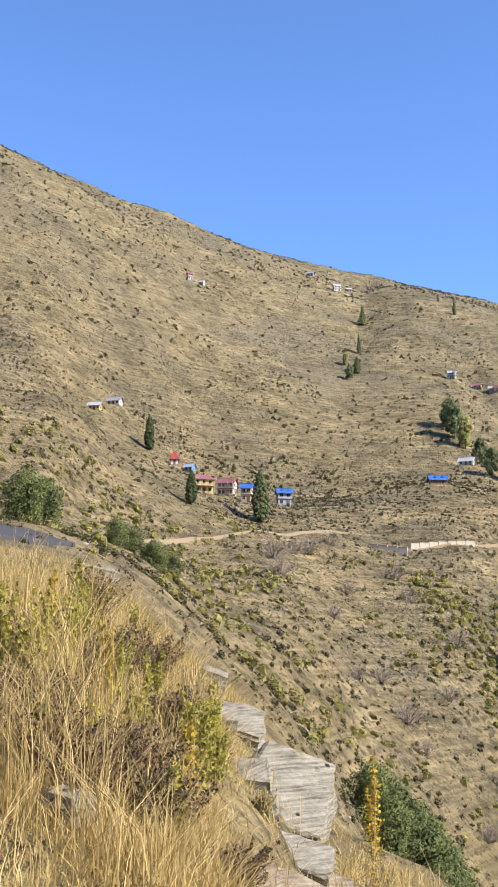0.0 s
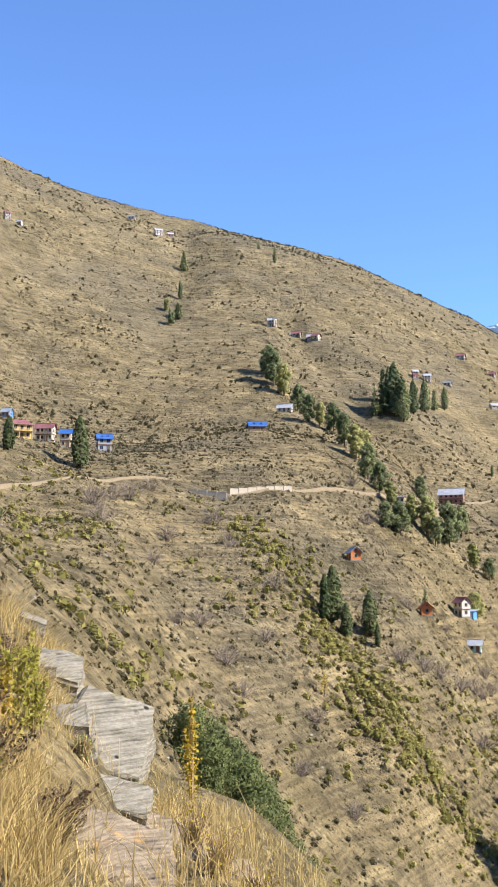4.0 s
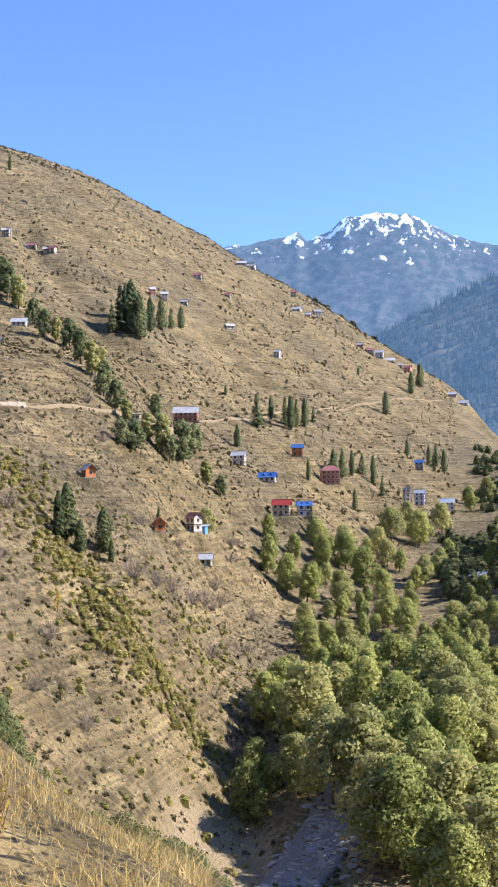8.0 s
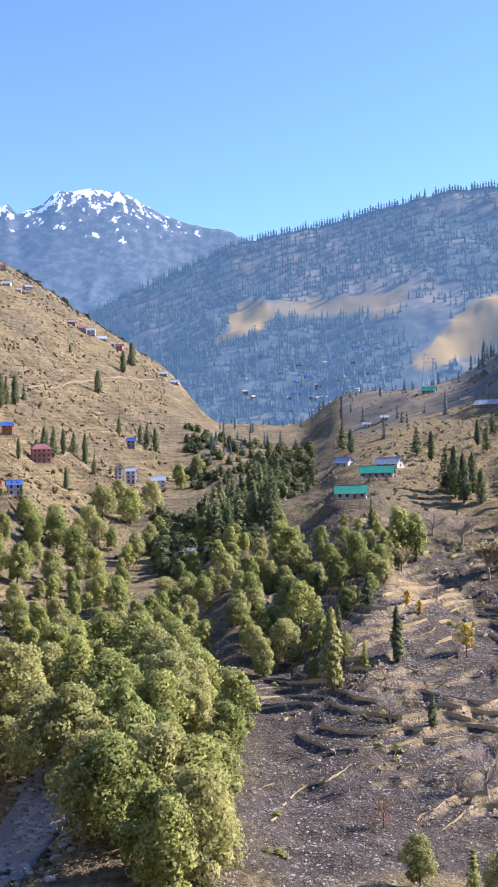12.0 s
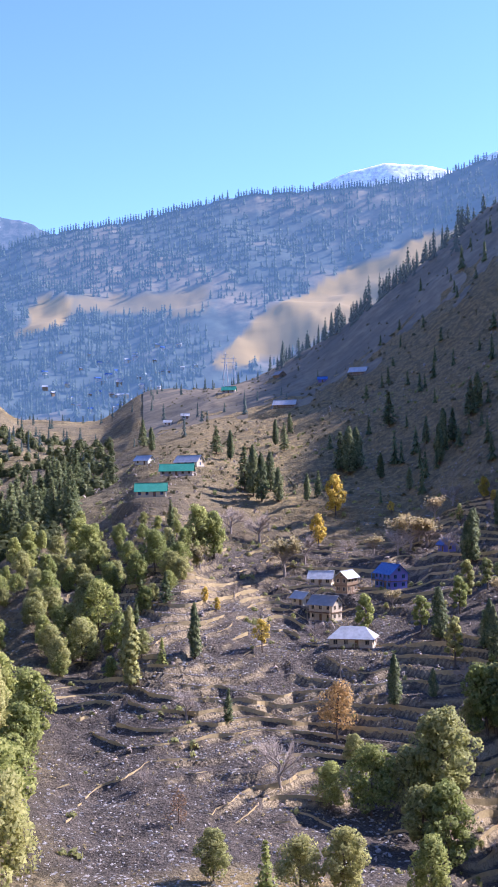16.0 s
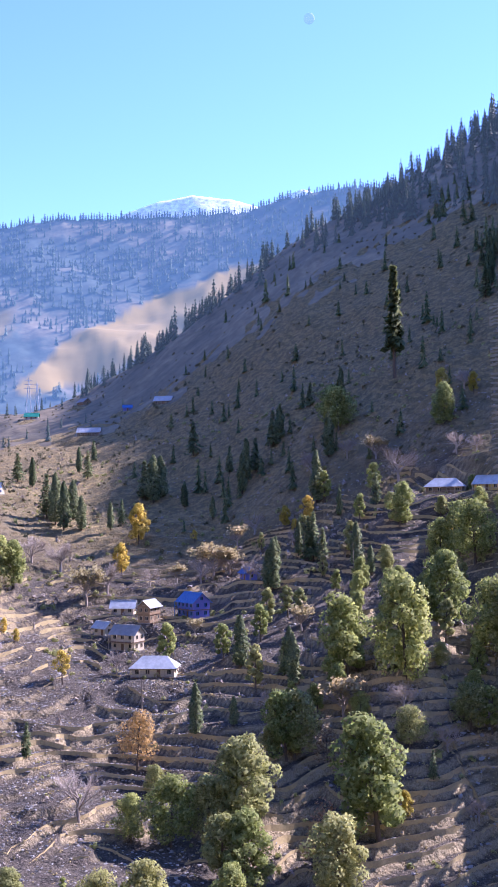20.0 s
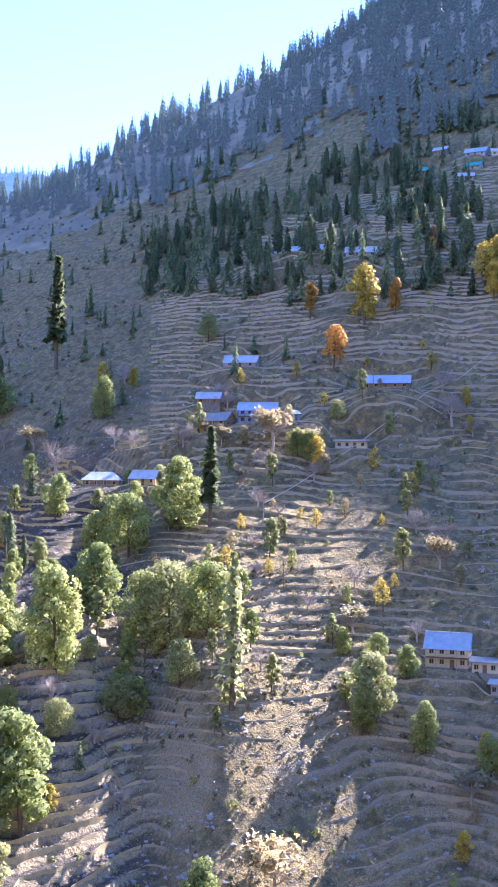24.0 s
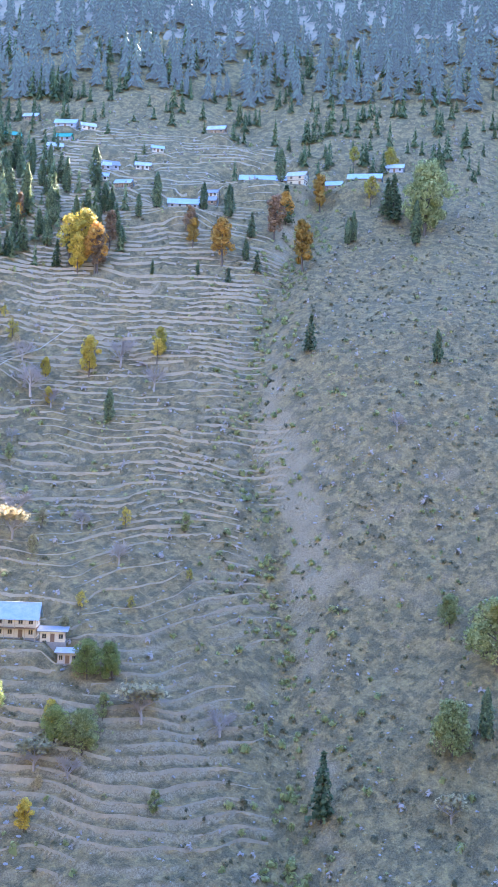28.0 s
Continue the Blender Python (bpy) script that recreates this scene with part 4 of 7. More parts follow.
put_house(house("house", 6.0, 3.7, 2, "white", "maroon", "two-storey white house with maroon gable roof", balcony=True, front=4), -251.0, 314.6, 158)
put_house(house("house", 3.3, 3.2, 2, "cream", "blue", "tall cream house with a blue roof", front=2), -231.7, 301.5, 151)
put_house(house("house", 4.9, 3.2, 2, "grey", "blue", "grey cement house with a blue dormer roof above the road", front=2, dormer=True, frame_mat=M_blueframe), -234.8, 328.0, 135)
put_house(house("house", 7.4, 4.6, 1, "white", "tin", "white farmhouse with a tin roof among gully trees"), -259.1, 526.6, 166)
put_house(house("house", 7.3, 4.5, 1, "timber", "blue", "brown house with a blue dormer roof on the open slope", dormer=True, front=2), -230.2, 438.8, 142)
put_house(house("house", 3.9, 3.2, 1, "orange", "tin", "orange gabled hut with tin roof on the slope", front=2, ends=1), -132.1, 314.7, 227)
put_house(house("house", 3.3, 3.2, 1, "orange", "red", "orange and white gabled cottage", front=2, ends=1), -113.4, 325.6, 241)
put_house(house("house", 4.5, 3.2, 2, "white", "maroon", "white cottage with a pink gable roof", front=2, ends=1), -114.8, 366.1, 218)
put_house(house("house", 3.0, 3.2, 1, "blue", "sky", "small blue shed beside the cottage", front=1, ends=0, roof_kind="shed"), -113.2, 370.3, 183)
put_house(house("house", 3.6, 3.2, 1, "mint", "tin", "pale green hut with a grey tin roof", front=2, ends=1), -107.9, 356.7, 169)
put_house(house("house", 11.5, 6.5, 2, "pink", "tin", "long pink and white roadside house with tin roof", front=5, balcony=True), -167.1, 522.0, 168)
put_house(house("house", 4.3, 3.2, 1, "cream", "tin", "cream roadside house with a flat roof", roof_kind="shed"), -163.3, 474.0, 161)
put_house(house("house", 5.4, 3.4, 1, "white", "grey", "low white roadside building", roof_kind="shed", ends=1), -154.2, 412.6, 160)
put_house(house("house", 5.9, 3.6, 2, "white", "tin", "white two-storey house with grey roof on terraces", front=2), -135.9, 505.4, 179)
put_house(house("house", 7.4, 4.6, 1, "white", "blue", "white house with a bright blue dormer roof", dormer=True), -122.0, 504.4, 176)
put_house(house("house", 5.4, 3.4, 2, "orange", "blue", "orange house with a blue roof", front=2), -124.9, 586.2, 173)
put_house(house("house", 9.6, 6.0, 3, "pink", "maroon", "three-storey salmon house with balconies", balcony=True, front=4, roof_kind="hip"), -107.5, 586.6, 162)
put_house(house("house", 7.1, 4.4, 2, "cream", "red", "cream house with a red roof beside terraces", front=3), -108.6, 473.8, 175)
put_house(house("house", 5.9, 3.6, 2, "white", "blue", "white house with a blue dormer roof", dormer=True, front=2, frame_mat=M_blueframe), -102.5, 493.1, 162)
put_house(house("house", 4.6, 3.2, 3, "white", "tin", "tall white gabled house above the river woods", front=2, ends=1), -72.8, 641.1, 249)
put_house(house("house", 5.5, 3.4, 3, "white", "sky", "tall white and blue house above the river woods", front=2, frame_mat=M_blueframe), -67.6, 660.2, 184)
put_house(house("house", 7.5, 4.7, 2, "white", "sky", "white house with a sky-blue roof among trees", front=3), -51.9, 665.0, 176)
put_house(house("house", 5.1, 3.2, 2, "grey", "blue", "small grey house with blue roof", front=2, ends=1), -75.1, 736.9, 179)
# ---- hamlets high on the dry hill ----
put_house(house("house", 4.7, 3.2, 2, "white", "tin", "small white house with a tin roof on the high hillside", front=2,  ends=1), -254.1, 746.3, 151)
put_house(house("house", 5.3, 3.3, 1, "cream", "grey", "small cream house with a grey roof on the high hillside", front=2,  ends=1), -248.5, 775.3, 174)
put_house(house("house", 6.4, 4.0, 1, "white", "maroon", "small white house with a faded red roof on the high hillside", front=2,  ends=1), -260.2, 847.9, 172)
put_house(house("house", 3.5, 3.2, 2, "pink", "tin", "small pink house with a tin roof on the high hillside", front=2,  ends=1), -260.4, 738.9, 144)
put_house(house("house", 8.2, 5.1, 1, "grey", "tin", "small grey house with a tin roof on the high hillside", front=2,  ends=1), -263.8, 1001.8, 163)
put_house(house("house", 9.3, 5.8, 1, "white", "grey", "small white house with a grey roof on the high hillside", front=2,  ends=1), -256.8, 1008.4, 179)
put_house(house("house", 5.1, 3.2, 2, "cream", "maroon", "small cream house with a faded red roof on the high hillside", front=2,  ends=1), -220.3, 1031.3, 173)
put_house(house("house", 7.8, 4.8, 1, "white", "tin", "small white house with a tin roof on the high hillside", front=2,  ends=1), -205.0, 971.2, 183)
put_house(house("house", 6.9, 4.3, 1, "pink", "tin", "small pink house with a tin roof on the high hillside", front=2,  ends=1), -197.9, 981.9, 181)
put_house(house("house", 7.2, 4.5, 2, "grey", "grey", "small grey house with a grey roof on the high hillside", front=2,  ends=1), -196.8, 1025.6, 148)
put_house(house("house", 4.2, 3.2, 1, "white", "maroon", "small white house with a faded red roof on the high hillside", front=2,  ends=1), -239.0, 861.4, 177)
put_house(house("house", 6.3, 3.9, 1, "cream", "tin", "small cream house with a tin roof on the high hillside", front=2,  ends=1), -221.9, 804.1, 140)
put_house(house("house", 4.7, 3.2, 2, "white", "tin", "small white house with a tin roof on the high hillside", front=2,  ends=1), -188.1, 816.8, 195)
put_house(house("house", 6.2, 3.9, 1, "pink", "grey", "small pink house with a grey roof on the high hillside", front=2,  ends=1), -159.6, 1043.8, 176)
put_house(house("house", 6.2, 3.9, 1, "grey", "maroon", "small grey house with a faded red roof on the high hillside", front=2,  ends=1), -150.5, 1044.1, 163)
put_house(house("house", 7.3, 4.5, 2, "white", "tin", "small white house with a tin roof on the high hillside", front=2,  ends=1), -141.2, 1042.4, 182)
put_house(house("house", 8.5, 5.2, 1, "cream", "tin", "small cream house with a tin roof on the high hillside", front=2,  ends=1), -133.5, 1057.1, 162)
put_house(house("house", 6.4, 3.9, 1, "white", "grey", "small white house with a grey roof on the high hillside", front=2,  ends=1), -126.0, 1066.3, 160)
put_house(house("house", 6.4, 4.0, 2, "pink", "maroon", "small pink house with a faded red roof on the high hillside", front=2,  ends=1), -118.1, 1072.8, 194)
put_house(house("house", 7.7, 4.8, 1, "grey", "tin", "small grey house with a tin roof on the high hillside", front=2,  ends=1), -78.5, 1103.0, 181)
put_house(house("house", 8.7, 5.4, 1, "white", "tin", "small white house with a tin roof on the high hillside", front=2,  ends=1), -66.6, 1084.7, 185)
put_house(house("house", 5.4, 3.3, 2, "cream", "grey", "small cream house with a grey roof on the high hillside", front=2,  ends=1), -340.5, 673.4, 181)
put_house(house("house", 5.6, 3.5, 1, "white", "maroon", "small white house with a faded red roof on the high hillside", front=2,  ends=1), -330.3, 691.2, 164)
put_house(house("house", 5.7, 3.5, 1, "pink", "tin", "small pink house with a tin roof on the high hillside", front=2,  ends=1), -318.0, 689.8, 160)
put_house(house("house", 5.4, 3.3, 2, "grey", "tin", "small grey house with a tin roof on the high hillside", front=2,  ends=1), -340.4, 673.4, 153)
put_house(house("house", 4.9, 3.2, 1, "white", "grey", "small white house with a grey roof on the high hillside", front=2,  ends=1), -333.4, 694.0, 169)
put_house(house("house", 6.4, 4.0, 1, "cream", "maroon", "small cream house with a faded red roof on the high hillside", front=2,  ends=1), -315.2, 689.6, 185)
put_house(house("house", 5.9, 3.7, 2, "white", "tin", "small white house with a tin roof on the high hillside", front=2,  ends=1), -504.3, 781.5, 130)
put_house(house("house", 4.4, 3.2, 1, "pink", "tin", "small pink house with a tin roof on the high hillside", front=2,  ends=1), -502.6, 798.4, 136)
put_house(house("house", 6.1, 3.8, 1, "grey", "grey", "small grey house with a grey roof on the high hillside", front=2,  ends=1), -534.6, 784.9, 160)
put_house(house("house", 3.5, 3.2, 2, "white", "maroon", "small white house with a faded red roof on the high hillside", front=2,  ends=1), -516.7, 599.7, 121)
put_house(house("house", 3.5, 3.2, 1, "cream", "tin", "small cream house with a tin roof on the high hillside", front=2,  ends=1), -513.0, 609.3, 168)
# ---- shaded side of the valley ----
put_house(house("house", 11.6, 6.5, 1, "cream", "green", "long yellow-walled house with a bright green roof", front=4, frame_mat=M_blueframe), 41.8, 437.8, 189)
put_house(house("house", 14.2, 6.5, 1, "grey", "green", "long house with a green roof at the terrace head", front=5), 58.4, 490.3, 193)
put_house(house("house", 9.0, 5.5, 1, "white", "sky", "house with pale blue roof and blue gable", front=2, ends=1), 53.0, 591.3, 223)
put_house(house("house", 11.9, 6.5, 1, "cream", "tin", "cream house with a pale tin roof and blue gable", front=3, ends=1, frame_mat=M_blueframe), 67.3, 515.6, 219)
put_house(house("house", 6.3, 3.9, 1, "grey", "tin", "shaded stone house with a tin roof below firs", front=2, ends=1), -24.6, 466.9, 197)
put_house(house("house", 13.8, 6.5, 1, "timber", "tin", "brown farmhouse with a tin roof on the shaded slope", porch=True), 151.9, 689.1, 204)
put_house(house("house", 9.9, 6.1, 1, "timber", "grey", "weathered timber house on the far terraces", front=2, ends=1), 178.4, 827.6, 252)
put_house(house("house", 5.6, 3.5, 1, "lilac", "blue", "small blue hut on the far terraces", front=1, ends=0), 187.9, 732.7, 194)
put_house(house("house", 10.7, 6.5, 1, "timber", "tin", "timber house with a pale roof on the far terraces", porch=True), 193.9, 664.9, 216)
put_house(house("house", 9.8, 6.1, 1, "grey", "green", "house with a teal roof half hidden by the slope"), 139.5, 829.7, 200)
put_house(house("house", 4.9, 3.2, 1, "white", "tin", "small pale house on the shaded slope", front=2, ends=1), 84.1, 754.8, 196)
put_house(house("house", 4.9, 3.2, 1, "grey", "tin", "small grey house on the shaded slope", front=2, ends=1), 96.2, 754.9, 187)
put_house(house("house", 7.0, 4.3, 1, "cream", "tin", "cream house with a light tin roof in the hamlet", front=3), 86.8, 344.8, 206)
put_house(house("house", 6.4, 4.0, 2, "timber", "tin", "two-storey timber house with tin gable roof", front=3, porch=True), 91.7, 332.8, 135)
put_house(house("house", 9.3, 5.8, 2, "lilac", "blue", "two-storey violet-blue house with a blue roof", front=4, balcony=True, frame_mat=M_blueframe), 106.0, 332.5, 256)
put_house(house("house", 6.2, 3.9, 1, "lilac", "blue", "blue gabled house on the terraces", front=2, ends=1), 129.8, 346.8, 271)
put_house(house("house", 5.3, 3.3, 1, "cream", "tin", "small house with a steep tin roof", front=2, ends=1), 77.5, 333.1, 243)
put_house(house("house", 8.1, 5.0, 2, "cream", "grey", "two-storey cream house with a grey tin roof and veranda", front=3, balcony=True), 81.9, 321.1, 229)
put_house(house("house", 11.5, 6.5, 1, "cream", "tin", "broad cream house with a pale blue hipped tin roof", roof_kind="hip", front=4, porch=True), 81.9, 291.5, 206)
put_house(house("house", 12.4, 6.5, 1, "timber", "tin", "hill house with a hipped tin roof and posted veranda", roof_kind="hip", porch=True, front=4), 197.7, 334.0, 219)
put_house(house("house", 9.3, 5.8, 1, "yellow", "tin", "brown and yellow house with pale tin roof", porch=True), 203.6, 314.7, 241)
put_house(house("house", 4.3, 3.2, 1, "white", "tin", "small white house with a tin roof", front=2, ends=1), 208.6, 305.1, 224)
put_house(house("house", 8.5, 5.3, 1, "timber", "tin", "timber house with tin roof behind a yellow house"), 247.7, 340.3, 226)
put_house(house("house", 13.7, 6.5, 2, "timber", "grey", "two-storey timbered house with yellow gable", balcony=True, front=4, wall2="yellow"), 238.0, 323.5, 251)
put_house(house("house", 13.3, 6.5, 2, "grey", "sky", "two-storey house with pale blue roof and turquoise balcony", balcony=True, front=5, frame_mat=M_blueframe), 249.7, 312.9, 225)
put_house(house("house", 4.7, 3.2, 1, "blue", "sky", "small blue house with a hipped blue roof", roof_kind="hip", front=2, ends=1), 255.7, 300.5, 220)
put_house(house("house", 12.7, 6.5, 1, "grey", "tin", "grey house with a tin roof on high terraces", porch=True), 272.6, 352.7, 230)
put_house(house("house", 17.1, 6.5, 1, "timber", "sky", "long low house with a tin roof behind trees", front=5), 292.5, 290.8, 229)
put_house(house("house", 10.6, 6.5, 1, "cream", "grey", "low flat-roofed cattle shed of mud and stone", roof_kind="shed", front=4, ends=1), 261.6, 276.4, 228)
put_house(house("house", 24.0, 6.5, 1, "yellow", "tin", "long school building with tin roof and yellow gable", front=8, ends=1), 350.9, 407.8, 241)
put_house(house("house", 13.6, 6.5, 1, "grey", "tin", "low school building with a tin roof", front=4, ends=1), 352.1, 366.5, 228)
put_house(house("house", 10.0, 6.2, 2, "cream", "sky", "two-storey field house with a pale blue gable roof and balcony", balcony=True, front=4, rise=0.5), 208.8, 185.4, 237)
put_house(house("house", 6.0, 3.7, 1, "cream", "grey", "low cream annex with a flat roof", roof_kind="shed", front=3, ends=1), 212.1, 176.7, 235)
put_house(house("house", 4.7, 3.2, 1, "grey", "tin", "open cattle shed with a tin roof", roof_kind="shed", front=3, ends=1), 210.3, 170.3, 237)
put_house(house("house", 22.6, 6.5, 1, "timber", "sky", "long house with a blue-grey roof in the high village", front=6, ends=1), 474.8, 274.9, 244)
put_house(house("house", 8.7, 5.4, 2, "cream", "tin", "cream house with a tin roof in the high village", front=2), 480.6, 258.8, 262)
put_house(house("house", 8.7, 5.4, 2, "timber", "sky", "timber house with a blue roof in the high village", front=2), 487.7, 242.6, 254)
put_house(house("house", 15.9, 6.5, 1, "timber", "sky", "brown house with a pale blue roof in the high village", front=4), 497.0, 229.7, 251)
put_house(house("house", 8.5, 5.3, 1, "grey", "tin", "grey house at the edge of the high village"), 519.8, 223.9, 251)
put_house(house("house", 13.8, 6.5, 1, "grey", "sky", "long grey house with a blue roof", front=4), 423.7, 287.3, 238)
put_house(house("house", 7.4, 4.6, 1, "timber", "tin", "timber house with a tin roof in the high village", front=3,  ends=1), 456.1, 411.9, 251)
put_house(house("house", 10.9, 6.5, 1, "grey", "sky", "grey house with a pale blue roof in the high village", front=3,  ends=1), 458.7, 389.2, 244)
put_house(house("house", 7.1, 4.4, 1, "cream", "tin", "cream house with a tin roof in the high village", front=3,  ends=1), 458.1, 373.9, 221)
put_house(house("house", 9.0, 5.6, 1, "timber", "green", "timber house with a teal roof in the high village", front=3,  ends=1), 436.3, 407.2, 221)
put_house(house("house", 7.4, 4.6, 1, "grey", "tin", "grey house with a tin roof in the high village", front=3,  ends=1), 432.8, 374.1, 229)
put_house(house("house", 5.7, 3.5, 1, "cream", "sky", "cream house with a pale blue roof in the high village", front=3,  ends=1), 467.5, 334.9, 226)
put_house(house("house", 6.0, 3.7, 1, "timber", "tin", "timber house with a tin roof in the high village", front=3,  ends=1), 446.4, 327.4, 243)
put_house(house("house", 8.8, 5.4, 1, "grey", "grey", "grey house with a grey roof in the high village", front=3,  ends=1), 434.3, 340.0, 223)
put_house(house("house", 7.4, 4.6, 1, "cream", "tin", "cream house with a tin roof in the high village", front=3,  ends=1), 417.3, 331.8, 239)
put_house(house("house", 7.2, 4.5, 1, "timber", "sky", "timber house with a pale blue roof in the high village", front=3,  ends=1), 416.9, 317.1, 253)
put_house(house("house", 6.7, 4.2, 1, "grey", "tin", "grey house with a tin roof in the high village", front=3,  ends=1), 435.8, 294.1, 250)
put_house(house("house", 5.7, 3.5, 1, "cream", "grey", "cream house with a grey roof in the high village", front=3,  ends=1), 443.1, 284.5, 254)
put_house(house("house", 9.2, 5.7, 1, "timber", "tin", "timber house with a tin roof in the high village", front=3,  ends=1), 510.8, 326.4, 252)
put_house(house("house", 8.2, 5.1, 1, "grey", "green", "grey house with a teal roof in the high village", front=3,  ends=1), 443.8, 378.2, 248)
put_house(house("house", 6.5, 4.1, 1, "cream", "tin", "cream house with a tin roof in the high village", front=3,  ends=1), 443.2, 326.2, 232)
put_house(house("house", 7.7, 4.8, 1, "timber", "grey", "timber house with a grey roof in the high village", front=3,  ends=1), 437.6, 283.2, 250)
put_house(house("house", 7.0, 4.3, 1, "grey", "tin", "grey house with a tin roof in the high village", front=3,  ends=1), 427.5, 338.5, 228)

# ---- single trees: plan place and height ----
poplars_a = ((-118.4, 267.4, 14.6), (-118.6, 262.6, 11.8), (-114.4, 266.8, 8.9), (-111.4, 275.3, 11.8), (-107.8, 271.5, 6.0), (-204.6, 273.2, 16.2), (-209.9, 246.4, 10.1), (-332.8, 360.8, 15.9),)
poplars = poplars_a
firs_a = ((-233.9, 606.8, 28.2), (-227.8, 609.1, 32.5), (-222.2, 608.3, 26.4), (-229.3, 646.3, 21.7), (-234.1, 681.8, 21.3), (-237.2, 710.7, 15.3), (-235.3, 726.2, 15.6), (-237.5, 602.5, 17.2), (-235.4, 620.1, 23.7), (-149.4, 595.0, 19.4), (-151.1, 636.7, 14.0), (-142.6, 636.6, 17.3), (-137.1, 626.8, 20.3), (-139.0, 651.4, 17.7), (-136.2, 663.4, 18.0), (-141.5, 716.9, 11.9), (-145.8, 539.3, 12.0), (-111.5, 854.1, 18.5), (-105.4, 982.5, 20.2), (-102.0, 1029.4, 22.2), (-111.0, 592.4, 12.9), (-108.0, 601.3, 16.2), (-104.8, 610.3, 17.4), (-103.5, 635.9, 14.8), (-102.0, 664.6, 14.4), (-94.1, 656.6, 17.6), (-85.2, 629.9, 11.7), (-114.4, 563.0, 11.1), (-95.8, 475.9, 14.4), (-84.1, 749.2, 12.3), (-66.3, 758.9, 16.3), (-60.2, 753.1, 16.2),)
firs_b = ((-71.2, 764.0, 12.5), (-92.5, 575.6, 11.9), (-175.3, 624.1, 6.6), (-116.5, 334.0, 6.9), (-143.7, 928.0, 8.6), (-446.9, 729.8, 17.0), (-414.0, 671.3, 14.6), (-395.3, 638.3, 13.2), (-396.2, 789.6, 12.2), (-417.5, 801.8, 7.0), (38.2, 287.8, 14.5), (40.7, 250.0, 8.3), (87.8, 464.2, 21.7), (85.8, 473.7, 19.6), (90.0, 457.3, 20.0), (97.1, 473.5, 17.3), (96.9, 455.4, 14.3), (136.6, 486.7, 21.7), (135.0, 495.4, 18.3), (141.3, 490.9, 19.5), (168.4, 526.0, 17.5), (170.3, 456.2, 17.9), (187.4, 466.7, 16.9), (147.6, 346.0, 11.9), (151.0, 341.1, 16.0), (171.4, 383.5, 19.7), (107.4, 295.9, 10.3), (108.7, 261.7, 12.7), (108.1, 263.9, 10.2), (80.0, 250.2, 12.3), (89.2, 249.4, 7.0), (131.3, 328.5, 16.6),)
firs_c = ((130.0, 329.8, 12.7), (59.6, 670.4, 17.2), (61.6, 638.6, 13.7), (89.1, 573.1, 14.8), (93.0, 552.0, 14.9), (121.8, 556.6, 14.5), (121.3, 575.2, 13.8), (135.0, 601.7, 12.6), (107.3, 447.6, 11.7), (114.4, 456.9, 11.1), (192.0, 416.8, 18.7), (168.7, 473.2, 12.8), (144.6, 465.0, 11.2), (146.9, 433.7, 9.3), (108.0, 257.6, 13.1), (101.8, 278.7, 13.9), (149.7, 342.1, 15.6), (138.3, 343.5, 11.3), (152.4, 336.7, 11.3), (165.0, 447.4, 17.0), (174.5, 455.7, 15.4), (217.2, 457.1, 15.5), (178.0, 347.6, 12.0), (170.5, 361.8, 10.2), (119.6, 209.4, 6.4), (192.1, 469.9, 15.5), (212.2, 480.6, 12.1), (153.4, 313.5, 14.2), (152.0, 301.0, 8.6), (410.9, 293.5, 17.0), (431.1, 267.1, 16.0), (447.5, 246.3, 19.3),)
firs_d = ((468.8, 261.8, 16.4), (423.6, 250.2, 12.6), (446.7, 211.1, 14.1), (474.0, 207.0, 18.5), (443.3, 212.2, 12.5), (470.7, 202.6, 23.5), (453.0, 183.9, 20.0), (223.9, 108.0, 16.5), (250.5, 79.8, 12.1), (355.1, 183.2, 14.3), (362.9, 137.6, 11.9), (300.3, 230.5, 11.6), (401.1, 296.3, 11.5), (424.3, 276.7, 12.9), (482.1, 193.3, 23.8), (404.9, 241.6, 9.6), (402.4, 234.3, 9.5), (385.2, 252.9, 7.1), (386.5, 238.4, 7.0), (373.4, 267.5, 7.0),)
firs = firs_a + firs_b + firs_c + firs_d
gully_trees_a = ((-286.9, 568.6, 22.0), (-276.3, 560.8, 19.3), (-258.4, 541.0, 15.1), (-239.5, 514.4, 15.1), (-234.9, 517.8, 12.8), (-225.6, 514.3, 16.0), (-200.1, 468.8, 16.1), (-189.2, 455.9, 16.6), (-168.4, 417.7, 15.2), (-160.3, 409.4, 12.6), (-152.8, 402.1, 10.1), (-166.1, 473.0, 13.3), (-138.0, 371.5, 12.5), (-141.6, 409.6, 15.5), (-140.4, 434.4, 18.6), (-149.3, 478.6, 13.3), (-146.0, 407.0, 11.5), (-141.0, 365.5, 10.0), (-137.9, 408.9, 11.0), (-133.5, 443.5, 10.6), (-127.7, 444.7, 9.4), (-296.2, 579.9, 19.1), (-197.5, 486.3, 10.7), (-392.9, 625.0, 11.2), (-396.8, 640.4, 9.9), (-409.2, 644.1, 9.2),)
gully_trees = gully_trees_a
